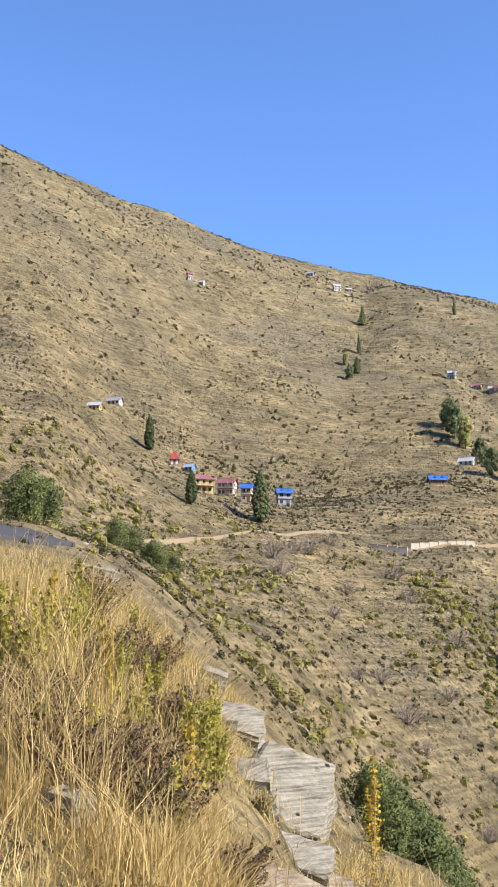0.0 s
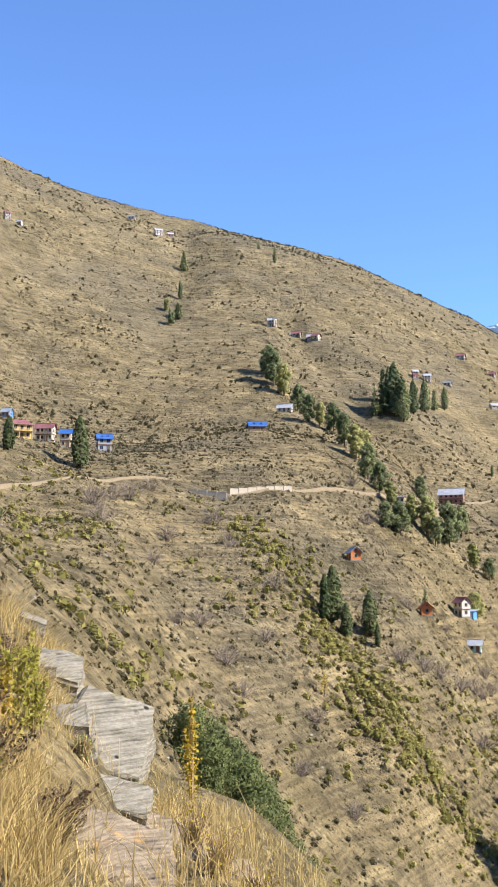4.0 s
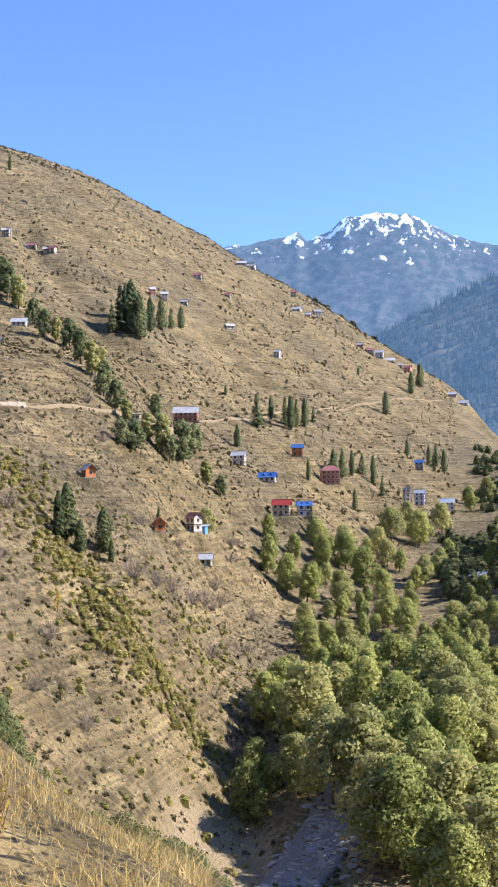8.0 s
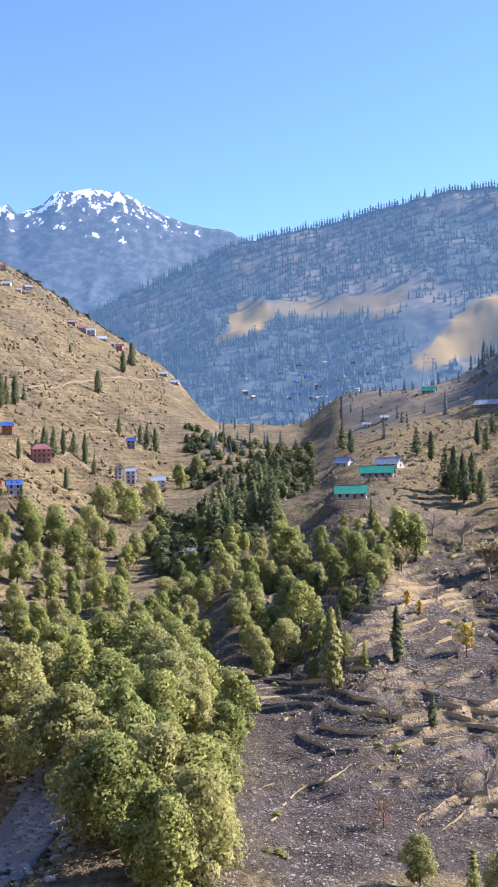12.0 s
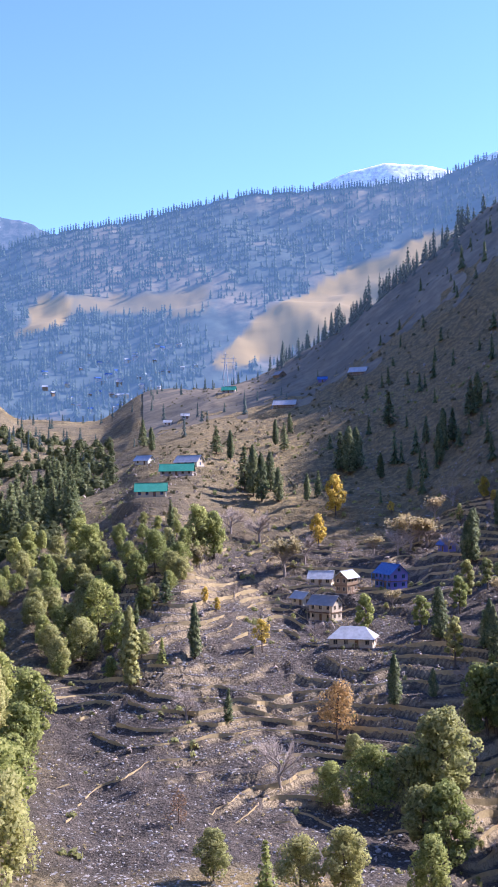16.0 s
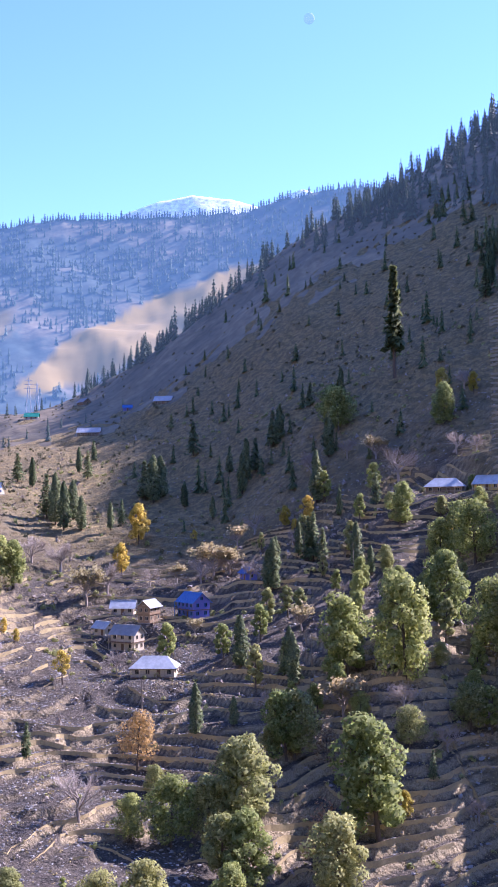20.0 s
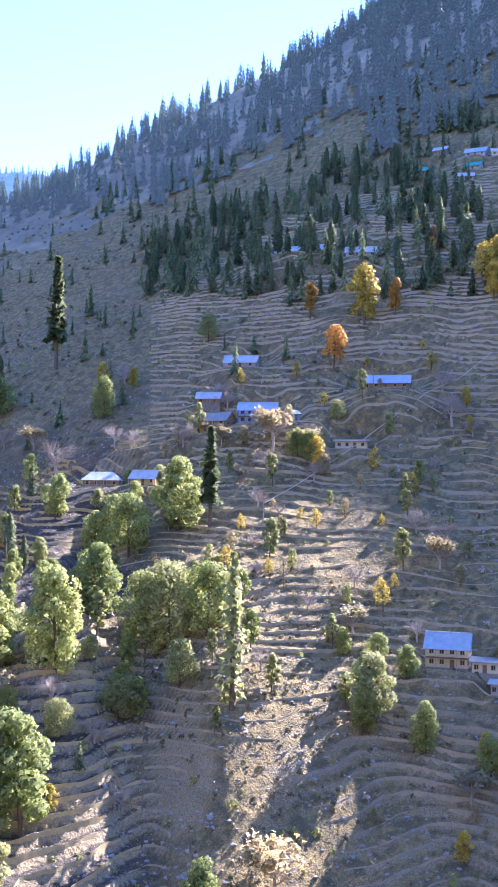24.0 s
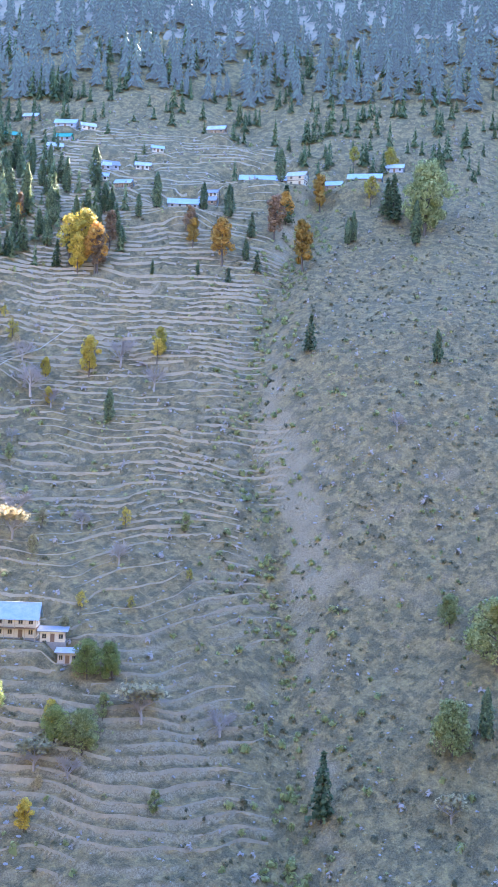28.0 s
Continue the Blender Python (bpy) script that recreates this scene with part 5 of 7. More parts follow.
alders_a = ((-114.2, 380.3, 10.5), (-99.5, 407.6, 12.8), (-91.4, 405.1, 14.8), (-83.7, 404.1, 15.8), (-86.7, 454.0, 14.1), (-79.4, 466.2, 15.9), (-70.9, 457.7, 16.5), (-92.1, 469.9, 12.2), (-71.8, 558.1, 17.2), (-59.0, 569.7, 18.1), (-49.8, 596.9, 16.8), (-73.8, 419.8, 13.0), (-72.9, 514.2, 14.6), (-68.1, 600.8, 12.3), (-39.1, 671.2, 15.4), (-30.5, 703.2, 14.4), (-107.7, 441.7, 10.4), (-96.9, 446.1, 10.5), (50.7, 364.9, 17.3), (55.7, 367.3, 15.5), (78.8, 217.8, 13.2), (71.8, 194.8, 15.3), (62.9, 213.5, 14.1), (71.0, 213.0, 12.8), (55.4, 215.6, 9.5), (65.0, 233.0, 6.2), (26.1, 178.3, 8.6), (39.3, 173.8, 9.5), (46.0, 172.7, 11.3), (94.9, 230.9, 15.8), (91.9, 233.2, 6.9), (108.7, 244.3, 7.1),)
alders_b = ((60.0, 170.7, 11.1), (16.3, 380.9, 15.6), (12.2, 400.6, 16.4), (33.3, 340.2, 12.2), (27.7, 335.7, 10.3), (19.7, 342.7, 10.5), (37.7, 334.0, 8.6), (15.1, 319.1, 14.7), (9.7, 302.5, 12.4), (3.7, 293.0, 10.5), (1.6, 302.3, 9.3), (7.2, 318.7, 9.8), (18.7, 301.4, 9.2), (24.3, 287.7, 7.4), (120.7, 251.9, 21.4), (126.9, 233.8, 24.7), (140.8, 263.9, 13.7), (150.8, 256.9, 20.1), (176.9, 282.6, 19.0), (179.3, 294.7, 15.8), (154.9, 239.8, 18.9), (157.5, 232.1, 21.5), (162.7, 223.1, 18.6), (148.8, 214.8, 11.2), (97.0, 231.7, 15.6), (136.1, 220.8, 11.1), (77.0, 211.1, 20.9), (102.5, 201.3, 25.6), (86.1, 184.9, 16.7), (122.8, 170.9, 12.5), (191.4, 278.1, 22.4), (172.9, 321.4, 14.9),)
alders_c = ((174.0, 297.9, 15.8), (203.5, 431.3, 19.5), (222.1, 374.7, 16.7), (205.1, 440.5, 17.4), (283.1, 390.0, 12.3), (241.5, 281.3, 9.8), (266.3, 289.0, 8.0), (67.7, 197.4, 12.8), (119.1, 218.5, 8.9), (79.1, 225.2, 11.0), (243.3, 276.1, 11.3), (182.3, 184.9, 17.2), (178.8, 185.0, 11.8), (187.6, 173.3, 11.7), (213.4, 159.2, 9.5), (190.3, 203.7, 7.1), (195.4, 196.7, 7.1), (196.3, 187.7, 8.3), (193.6, 159.7, 9.0), (196.4, 154.0, 10.4), (209.3, 163.6, 9.5), (243.3, 85.3, 13.7), (464.9, 184.8, 34.2), (266.8, 82.8, 18.5), (276.5, 98.8, 9.0),)
alders = alders_a + alders_b + alders_c
yellow_bushes_a = ((-102.7, 226.4, 5.1),)
yellow_bushes = yellow_bushes_a
slim_trees_a = ((20.5, 277.1, 19.8),)
slim_trees = slim_trees_a
yellow_trees_a = ((178.6, 154.2, 7.2), (57.4, 294.6, 9.5), (114.4, 429.3, 16.8), (97.6, 390.9, 12.3), (133.5, 416.6, 5.8), (163.4, 373.8, 10.4), (156.6, 379.5, 8.4), (156.8, 370.7, 6.2), (45.8, 319.5, 4.9), (48.5, 315.7, 4.2), (181.0, 302.7, 10.8), (242.7, 273.1, 11.2), (110.1, 204.6, 5.9), (235.5, 399.4, 11.8), (243.6, 387.7, 9.3), (318.2, 329.3, 25.7), (358.1, 299.1, 21.4), (356.3, 293.0, 16.5), (316.2, 252.5, 14.9), (333.5, 235.0, 10.0), (304.8, 262.9, 8.2), (294.9, 252.9, 6.7), (194.8, 161.8, 8.0), (336.5, 235.9, 10.9), (363.9, 295.9, 22.0), (478.7, 217.9, 15.0), (249.6, 87.7, 4.6), (520.3, 226.4, 14.5), (514.1, 244.3, 11.6),)
yellow_trees = yellow_trees_a
orange_trees_a = ((307.5, 350.9, 15.7), (288.3, 315.1, 18.3), (328.6, 321.7, 16.4), (366.7, 336.5, 9.6), (359.9, 286.9, 21.6), (402.7, 267.4, 13.6), (404.5, 254.4, 14.6), (396.7, 248.3, 21.0), (415.0, 219.5, 23.0), (473.6, 242.3, 19.5), (447.5, 246.3, 15.6),)
orange_trees = orange_trees_a
bare_trees_a = ((46.5, 222.5, 13.0), (79.3, 409.4, 15.3), (77.4, 356.3, 15.6), (85.9, 363.8, 14.5), (122.1, 360.4, 14.8), (116.3, 356.1, 11.5), (128.1, 361.2, 11.7), (69.5, 414.7, 13.3), (31.5, 253.2, 9.1), (56.7, 334.6, 6.9), (18.9, 220.6, 5.6), (48.8, 352.2, 9.1), (182.1, 411.4, 16.1), (101.1, 315.9, 6.8), (151.4, 397.5, 10.8), (141.0, 387.8, 10.5), (242.9, 296.0, 15.6), (223.2, 321.9, 12.0), (190.4, 353.7, 16.4), (194.8, 405.0, 11.5), (196.6, 383.6, 11.0), (229.5, 282.8, 11.1), (138.5, 166.9, 14.4), (121.4, 225.3, 10.4), (113.1, 239.2, 12.1), (212.8, 351.0, 10.5), (196.5, 247.7, 6.5), (252.8, 341.4, 13.0), (242.9, 393.3, 11.8), (127.9, 369.0, 10.0), (295.3, 261.2, 16.1), (239.0, 291.5, 17.3),)
bare_trees_b = ((241.7, 227.6, 10.2), (234.1, 211.4, 11.3), (327.4, 247.0, 14.6), (295.3, 251.8, 9.9), (305.9, 275.1, 10.5), (251.1, 333.4, 10.6), (244.9, 280.8, 11.4), (253.3, 202.3, 8.3), (187.4, 159.8, 8.8), (191.3, 153.5, 7.5), (211.8, 149.3, 11.9), (227.5, 137.3, 9.5), (245.5, 182.8, 9.4), (242.6, 217.5, 11.6), (319.5, 225.9, 12.0), (230.9, 80.5, 7.5), (327.4, 136.7, 9.1),)
bare_trees = bare_trees_a + bare_trees_b
spruces_a = ((32.4, 166.5, 10.4), (29.3, 284.3, 7.3),)
spruces = spruces_a
autumn_bushes_a = ((23.7, 205.0, 6.3), (89.8, 199.9, 13.4), (103.8, 228.5, 9.0),)
autumn_bushes = autumn_bushes_a
cedars_a = ((236.1, 440.5, 51.5), (197.2, 269.6, 31.5),)
cedars = cedars_a
lopped_trees_a = ((151.7, 198.2, 34.6),)
lopped_trees = lopped_trees_a
rust_trees_a = ((430.9, 242.7, 21.7), (407.5, 272.1, 15.0), (360.6, 286.1, 19.3), (377.8, 293.5, 17.1), (368.4, 337.0, 12.7),)
rust_trees = rust_trees_a

# the ground is cut level under each house
land.data.vertices.foreach_set("co", np.stack((gx, gy, ground(gx, gy)), -1).astype(np.float32).ravel())
land.data.update()

# ---- trees ----
M_straw = leaf_material("straw_coloured_leaves", (0.34, 0.27, 0.13), (0.55, 0.45, 0.24))
alder_models = [broadleaf("broadleaf_tree", 11 + k, M_green if k % 3 else M_olive, wide=w, base=b, label=lb) for k, (w, b, lb) in enumerate((
    (0.32, 0.18, "olive-green broadleaf tree in full leaf"), (0.35, 0.18, "green broadleaf tree with a rounded crown"),
    (0.27, 0.15, "tall green broadleaf tree with an uneven crown"), (0.38, 0.2, "olive broadleaf tree with a spreading crown"),
    (0.29, 0.1, "green riverside tree leafy almost to the ground")))]
fir_models = [conifer("conifer", 31 + k, M_needle, wide=w, tiers=n, label="dark green conifer on the slope") for k, (w, n) in enumerate(((0.23, 17), (0.27, 18), (0.19, 16)))]
stand(alder_models, alders, "broadleaf trees of the valley")
column_models = [column_tree("conifer", 41 + k, M_needle, wide=w, n=2200, leaf=0.26, ragged=0.45, label="dark green narrow conifer on the slope") for k, w in enumerate((0.13, 0.105, 0.15))]
stand(fir_models[:2] + column_models, firs, "conifers on the slopes")
stand([column_tree("poplar_tree", 51, M_cypress, wide=0.17, label="dark columnar tree on the dry hillside"),
       column_tree("poplar_tree", 52, M_cypress, wide=0.13, label="slim dark columnar tree on the dry hillside")], poplars, "columnar trees")
stand([broadleaf("gully_tree", 61, M_needle, wide=0.26, nclump=22, per=150, leaf=0.3, base=0.15, label="dark leafy tree in a gully"),
       broadleaf("gully_tree", 62, M_olive, wide=0.23, nclump=22, per=150, leaf=0.3, base=0.15, label="dull green tree in a gully")], gully_trees, "gully trees")
stand([broadleaf("yellow_tree", 71, M_yellow, wide=0.25, nclump=24, per=120, leaf=0.26, label="yellow autumn tree on the terraces"),
       broadleaf("yellow_tree", 72, M_yellow, wide=0.24, nclump=16, per=90, leaf=0.26, base=0.35, label="thin yellow autumn tree")], yellow_trees, "yellow trees")
stand([broadleaf("orange_tree", 81, M_orange, wide=0.2, nclump=20, per=130, leaf=0.26, base=0.2, label="orange autumn tree glowing against dark firs"),
       broadleaf("orange_tree", 82, M_orange, wide=0.25, nclump=20, per=110, leaf=0.26, base=0.3, label="bronze-orange tree with thinning leaves")], orange_trees, "orange trees")
stand([broadleaf("orange_tree", 83, M_amber, wide=0.36, nclump=26, per=90, leaf=0.24, base=0.25, label="broad amber tree shedding its leaves among terraces")], [(64.6, 245.4, 12.7)], "orange trees")
stand([broadleaf("rust_tree", 91, M_rust, wide=0.2, nclump=18, per=110, leaf=0.26, base=0.2, label="pale rust-coloured autumn tree")], rust_trees, "rust-coloured trees")
stand([bare_tree("bare_tree", 101, label="leafless grey spreading tree"), bare_tree("bare_tree", 102, wide=0.38, label="bare grey-brown tree with fine twigs"),
       bare_tree("bare_tree", 103, wide=0.42, label="nearly bare tree with a few yellow leaves", leafy=M_straw)], bare_trees, "bare trees", 8.0)
stand([column_tree("slim_tree", 111, M_olive, wide=0.1, n=1300, ragged=0.6, label="slim yellow-green tree clothed to the ground")], slim_trees)
stand([conifer("spruce", 121, M_green, wide=0.26, tiers=15, label="bright green young spruce below the fields")], spruces)
stand([conifer("cedar", 131, leaf_material("cedar_needles", (0.10, 0.12, 0.045), (0.28, 0.29, 0.11), 0.4), wide=0.13, tiers=20, per=80, bare=0.25, label="very tall lone cedar with drooping boughs")], cedars)
stand([column_tree("lopped_tree", 141, M_olive, wide=0.07, n=420, ragged=1.0, leaf=0.3, label="tall lopped tree with tufts on a bare trunk")], lopped_trees)
stand([broadleaf("yellow_bush", 151, M_yellow, wide=0.3, nclump=10, per=60, label="yellow-leaved bush on the dry slope")], yellow_bushes)
stand([broadleaf("autumn_bush", 161, M_rust, wide=0.36, nclump=10, per=70, base=0.1, label="straw-coloured autumn bush on stony ground")], autumn_bushes)
stand(alder_models, scatter(44, ((-12.0, 261), (-9.2, 303), (-3.5, 306), (-0.6, 268), (-0.4, 222), (-2.5, 174), (-2.6, 158), (-8.0, 160), (-8.5, 200), (-12.1, 222)), 3, 13, 20, 5.5), "broadleaf trees of the valley")
stand(alder_models, scatter(40, ((-12.5, 382), (-8.9, 416), (-4.0, 363), (-1.7, 309), (-3.2, 297), (-9.8, 303), (-12.6, 284)), 4, 6, 11, 6), "broadleaf trees of the valley")
stand(alder_models, scatter(16, ((-15.4, 222), (-14.8, 275), (-12, 295), (-11.6, 225)), 64, 8, 13, 5), "broadleaf trees of the valley")
stand(fir_models, scatter(42, ((-2.2, 560), (0.2, 600), (1.7, 600), (1.9, 522), (1.3, 437), (-1.9, 463)), 5, 16, 24, 4), "conifers of the stand")
stand(fir_models[:1] + column_models, scatter(150, ((32.5, 640), (38.2, 640), (44.0, 640), (46.3, 610), (48.7, 548), (53.4, 513), (53.4, 477), (48.8, 462), (41.2, 485), (32.6, 546)), 6, 9, 19, 5), "conifers of the forest belt")


M_fold = leaf_material("yellow_green_fold_leaves", (0.13, 0.125, 0.035), (0.36, 0.33, 0.10), 0.4, 0.35)
M_thicket = leaf_material("dark_thicket_leaves", (0.065, 0.085, 0.03), (0.22, 0.25, 0.085), 0.4, 0.25)
M_dull = leaf_material("dull_brown_scrub", (0.13, 0.115, 0.06), (0.29, 0.245, 0.135), 0.3)
M_gullyleaf = leaf_material("dull_wood_leaves", (0.09, 0.105, 0.04), (0.26, 0.27, 0.11), 0.4)
M_farfir = leaf_material("far_fir_needles_haze_glow", (0.022, 0.042, 0.022), (0.07, 0.105, 0.05), 0.2)
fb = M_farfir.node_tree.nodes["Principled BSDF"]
# haze over the upper forest is painted as emission on its needles
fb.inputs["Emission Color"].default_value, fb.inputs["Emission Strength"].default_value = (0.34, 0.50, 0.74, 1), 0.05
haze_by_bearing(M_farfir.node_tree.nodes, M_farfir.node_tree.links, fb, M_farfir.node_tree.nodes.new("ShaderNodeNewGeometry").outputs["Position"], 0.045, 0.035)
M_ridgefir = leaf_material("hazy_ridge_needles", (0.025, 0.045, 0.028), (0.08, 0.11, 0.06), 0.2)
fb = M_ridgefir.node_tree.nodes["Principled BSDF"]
# the ridge firs carry stronger painted haze in their emission
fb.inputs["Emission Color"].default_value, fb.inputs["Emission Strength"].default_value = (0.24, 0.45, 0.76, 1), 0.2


def planted(name, places, template, material, label, category, seed, squash=0.25):
    """Many alike plants or stones in one mesh: a small template set out at (x, y, size)."""
    g = np.random.default_rng(seed)
    co, fs = template
    P = np.array(places)
    n = len(P)
    a = g.uniform(0, 2 * math.pi, n)
    s = P[:, 2]
    k = g.uniform(1 - squash, 1 + squash, (n, 1, 3)) * s[:, None, None]
    c = co[None] * k
    X = c[..., 0] * np.cos(a)[:, None] - c[..., 1] * np.sin(a)[:, None] + P[:, 0:1]
    Y = c[..., 0] * np.sin(a)[:, None] + c[..., 1] * np.cos(a)[:, None] + P[:, 1:2]
    Z = c[..., 2] + ground(P[:, 0], P[:, 1])[:, None]
    v = np.stack((X, Y, Z), -1).reshape(-1, 3)
    f = (fs[None] + (np.arange(n) * len(co))[:, None, None]).reshape(-1, fs.shape[1])
    ob = new(name, fast_mesh(name, v, f, material))
    return tagged(ob, label, category, kind="stuff")


def fir_template(seed, tiers, per, wide=0.17, droop=0.35):
    g = np.random.default_rng(seed)
    tris = [((-0.012, 0, -0.05), (0.012, 0, -0.05), (0, 0, 0.9)), ((0, -0.012, -0.05), (0, 0.012, -0.05), (0, 0, 0.9))]
    for k in range(tiers):
        f = 0.12 + 0.86 * k / tiers
        ln = wide * (1.04 - f) ** 0.8 * g.uniform(0.7, 1.2)
        for q in range(per):
            a = q * 2 * math.pi / per + g.uniform(-0.4, 0.4) + k
            w = 2.2 / per
            z1 = f - droop * ln + g.normal(0, 0.01)
            tris.append(((0, 0, f + 0.05), (math.cos(a - w) * ln, math.sin(a - w) * ln, z1), (math.cos(a + w) * ln, math.sin(a + w) * ln, z1)))
    co = np.array(tris).reshape(-1, 3)
    return co, np.arange(len(co)).reshape(-1, 3)


def bush_template(seed, n, flat=0.7, s=0.26):
    g = np.random.default_rng(seed)
    v = g.normal(0, 1, (n, 3))
    v /= np.linalg.norm(v, axis=1)[:, None]
    v[:, 2] = np.abs(v[:, 2])
    c = v * g.uniform(0.45, 1, (n, 1)) * (0.5, 0.5, flat)
    a = np.cross(v, g.normal(0, 1, (n, 3)))
    b = np.cross(v, a)
    co = np.stack((c - a * s * 0.7 - b * s * 0.4, c + a * s * 0.7 - b * s * 0.4, c + b * s * 0.8), 1).reshape(-1, 3)
    return co, np.arange(3 * n).reshape(-1, 3)


def polar_scatter(n, az0, az1, r0, r1, lo, hi, seed, clump=0.0, keep=None):
    """Places spread evenly as seen on plan between bearings and distances; clump: how much they gather."""
    g = np.random.default_rng(seed)
    az, r = g.uniform(az0, az1, n * 4), np.sqrt(g.uniform(r0 * r0, r1 * r1, n * 4))
    x, y = r * np.sin(np.radians(az)), r * np.cos(np.radians(az))
    ok = fbm(x / 40, y / 40, 3, seed) + g.uniform(-0.5, 0.5, n * 4) > clump
    if keep is not None:
        ok &= keep(az, r)
    x, y = x[ok][:n], y[ok][:n]
    return np.stack((x, y, np.exp(g.uniform(math.log(lo), math.log(hi), len(x)))), 1)


stand(alder_models, scatter(46, ((-1.5, 330), (0.5, 410), (6.5, 400), (8.2, 360), (6.0, 300), (3.2, 285), (0.0, 300)), 8, 5, 9.5, 5), "broadleaf trees of the valley")
stand(fir_models, scatter(14, ((-0.5, 320), (6.5, 390), (7.5, 330), (3.5, 285)), 9, 6, 11, 6), "conifers on the slopes")
stand(alder_models, scatter(26, ((22, 250), (27, 380), (35, 400), (34, 260)), 10, 5, 10, 8), "broadleaf trees of the valley")
stand(alder_models, scatter(26, ((-14.5, 470), (-9, 520), (-3, 560), (-2, 470), (-8, 400), (-14, 390)), 18, 7, 13, 6), "broadleaf trees of the valley")
FT = fir_template(5, 9, 6, 0.19, 0.7)
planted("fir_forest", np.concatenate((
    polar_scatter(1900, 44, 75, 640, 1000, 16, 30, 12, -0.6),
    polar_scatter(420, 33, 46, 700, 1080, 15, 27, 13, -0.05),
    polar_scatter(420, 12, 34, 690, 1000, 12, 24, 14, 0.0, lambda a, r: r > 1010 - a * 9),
    # low firs, partly added to darken a slope that lies in shade
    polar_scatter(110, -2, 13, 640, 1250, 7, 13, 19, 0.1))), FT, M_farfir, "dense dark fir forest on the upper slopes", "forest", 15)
planted("ridge_trees", np.array([(r * math.sin(radians(a)), r * math.cos(radians(a)), h) for a, r, h in zip(
    np.linspace(-54, -4, 460) + np.random.default_rng(3).normal(0, 0.4, 460), np.interp(np.linspace(-54, -4, 460), BEARING, sky_r) - 6, np.random.default_rng(4).uniform(2, 4, 460) ** 1.6)]),
    bush_template(8, 30, 1.0), M_scrub, "row of small trees along the ridge line", "trees", 16)
# firs on the far ridge and spurs
g = np.random.default_rng(33)
ii, jj = (g.uniform(0.12, 0.80, 15000) ** 0.8 * (RX.shape[0] - 1)).astype(int), g.integers(0, RX.shape[1], 15000)
ok = (fbm(RX[ii, jj] / 160, RY[ii, jj] / 160, 3, 71) + ii / RX.shape[0] * 0.9 - 0.26) > g.uniform(-0.25, 0.25, 15000)
ok &= open_land[ii, jj] < 0.35
ii, jj = np.concatenate((ii[ok], np.full(420, int(0.8 * (RX.shape[0] - 1))))), np.concatenate((jj[ok], g.integers(0, RX.shape[1], 420)))
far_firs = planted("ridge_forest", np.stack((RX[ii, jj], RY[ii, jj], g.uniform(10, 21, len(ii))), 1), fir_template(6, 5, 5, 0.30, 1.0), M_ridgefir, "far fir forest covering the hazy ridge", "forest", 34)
co = np.empty(len(far_firs.data.vertices) * 3, np.float32)
far_firs.data.vertices.foreach_get("co", co)
co = co.reshape(len(ii), -1, 3)
co[..., 2] += (RZ[ii, jj] - ground(RX[ii, jj], RY[ii, jj]))[:, None]
far_firs.data.vertices.foreach_set("co", co.ravel())
BT = bush_template(6, 30, 0.75, 0.16)
planted("dry_scrub", np.concatenate((polar_scatter(8200, -54, -9, 105, 560, 0.45, 1.7, 21, 0.0), polar_scatter(7200, -54, -4, 480, 1180, 0.9, 3.0, 22, 0.0))),
        BT, M_scrub, "brown and olive scrub dotted over the dry slope", "bushes", 23)
planted("hill_scrub", np.concatenate((polar_scatter(650, -40, -14, 150, 330, 0.8, 2.6, 24, 0.15), polar_scatter(420, -54, -39, 160, 300, 0.9, 2.8, 75, 0.1))),
        BT, M_fold, "dull green bushes on the dry slope", "bushes", 76)
planted("green_scrub", polar_scatter(2300, 0, 72, 190, 620, 0.6, 2.6, 26, 0.05),
        BT, M_olive, "yellow-green bushes on the slopes", "bushes", 25)
planted("field_tufts", np.concatenate((polar_scatter(5200, -2, 33, 172, 430, 0.25, 0.85, 65, 0.02), polar_scatter(2600, 32, 46, 175, 330, 0.25, 0.8, 66, 0.0))), bush_template(14, 9, 0.6, 0.24), M_straw, "straw-coloured grass tufts between the fields", "grass", 67)
planted("grey_shrubs", polar_scatter(2600, 2, 74, 190, 640, 0.6, 2.6, 27, 0.05), bush_template(9, 26, 0.9, 0.15), M_twig, "leafless grey shrubs on the shaded terraces", "bushes", 28)
planted("low_scrub", np.concatenate((polar_scatter(52000, -54, -7, 110, 640, 0.3, 1.0, 35, -0.08), polar_scatter(26000, -54, -4, 560, 1200, 0.6, 1.9, 34, -0.05))), bush_template(10, 7, 0.7, 0.27), M_scrub, "low brown tufts speckling the dry slope", "bushes", 36)
planted("belt_firs", scatter(190, ((32.0, 650), (38.2, 660), (44.0, 650), (46.3, 610), (48.7, 548), (53.4, 520), (53.4, 477), (48.8, 462), (41.2, 480), (32.6, 540)), 37, 8, 16, 3),
        FT, M_needle, "crowded firs of the forest belt", "forest", 38)
# part of these woods is added where the valley floor is only shaded
planted("valley_woods", np.concatenate((polar_scatter(240, -3, 3.5, 560, 860, 4, 8, 39, 0.0), polar_scatter(130, -5, 0.5, 430, 580, 5, 9, 40, -0.3))), bush_template(11, 200, 1.15, 0.11), M_gullyleaf, "dense dark woods in the valley bottom, partly standing in for shade", "trees", 47)
planted("slope_scrub", np.concatenate((polar_scatter(3000, 6, 46, 360, 1000, 0.8, 2.6, 48, 0.0), polar_scatter(1900, 44, 76, 175, 600, 0.4, 1.5, 52, 0.05), polar_scatter(1300, 57, 74, 190, 560, 0.5, 2.0, 53, 0.05), polar_scatter(900, 33, 50, 190, 310, 0.4, 1.6, 63, -0.1))), BT, M_dull, "scattered scrub on the shaded mountainside", "bushes", 49)
g = np.random.default_rng(50)
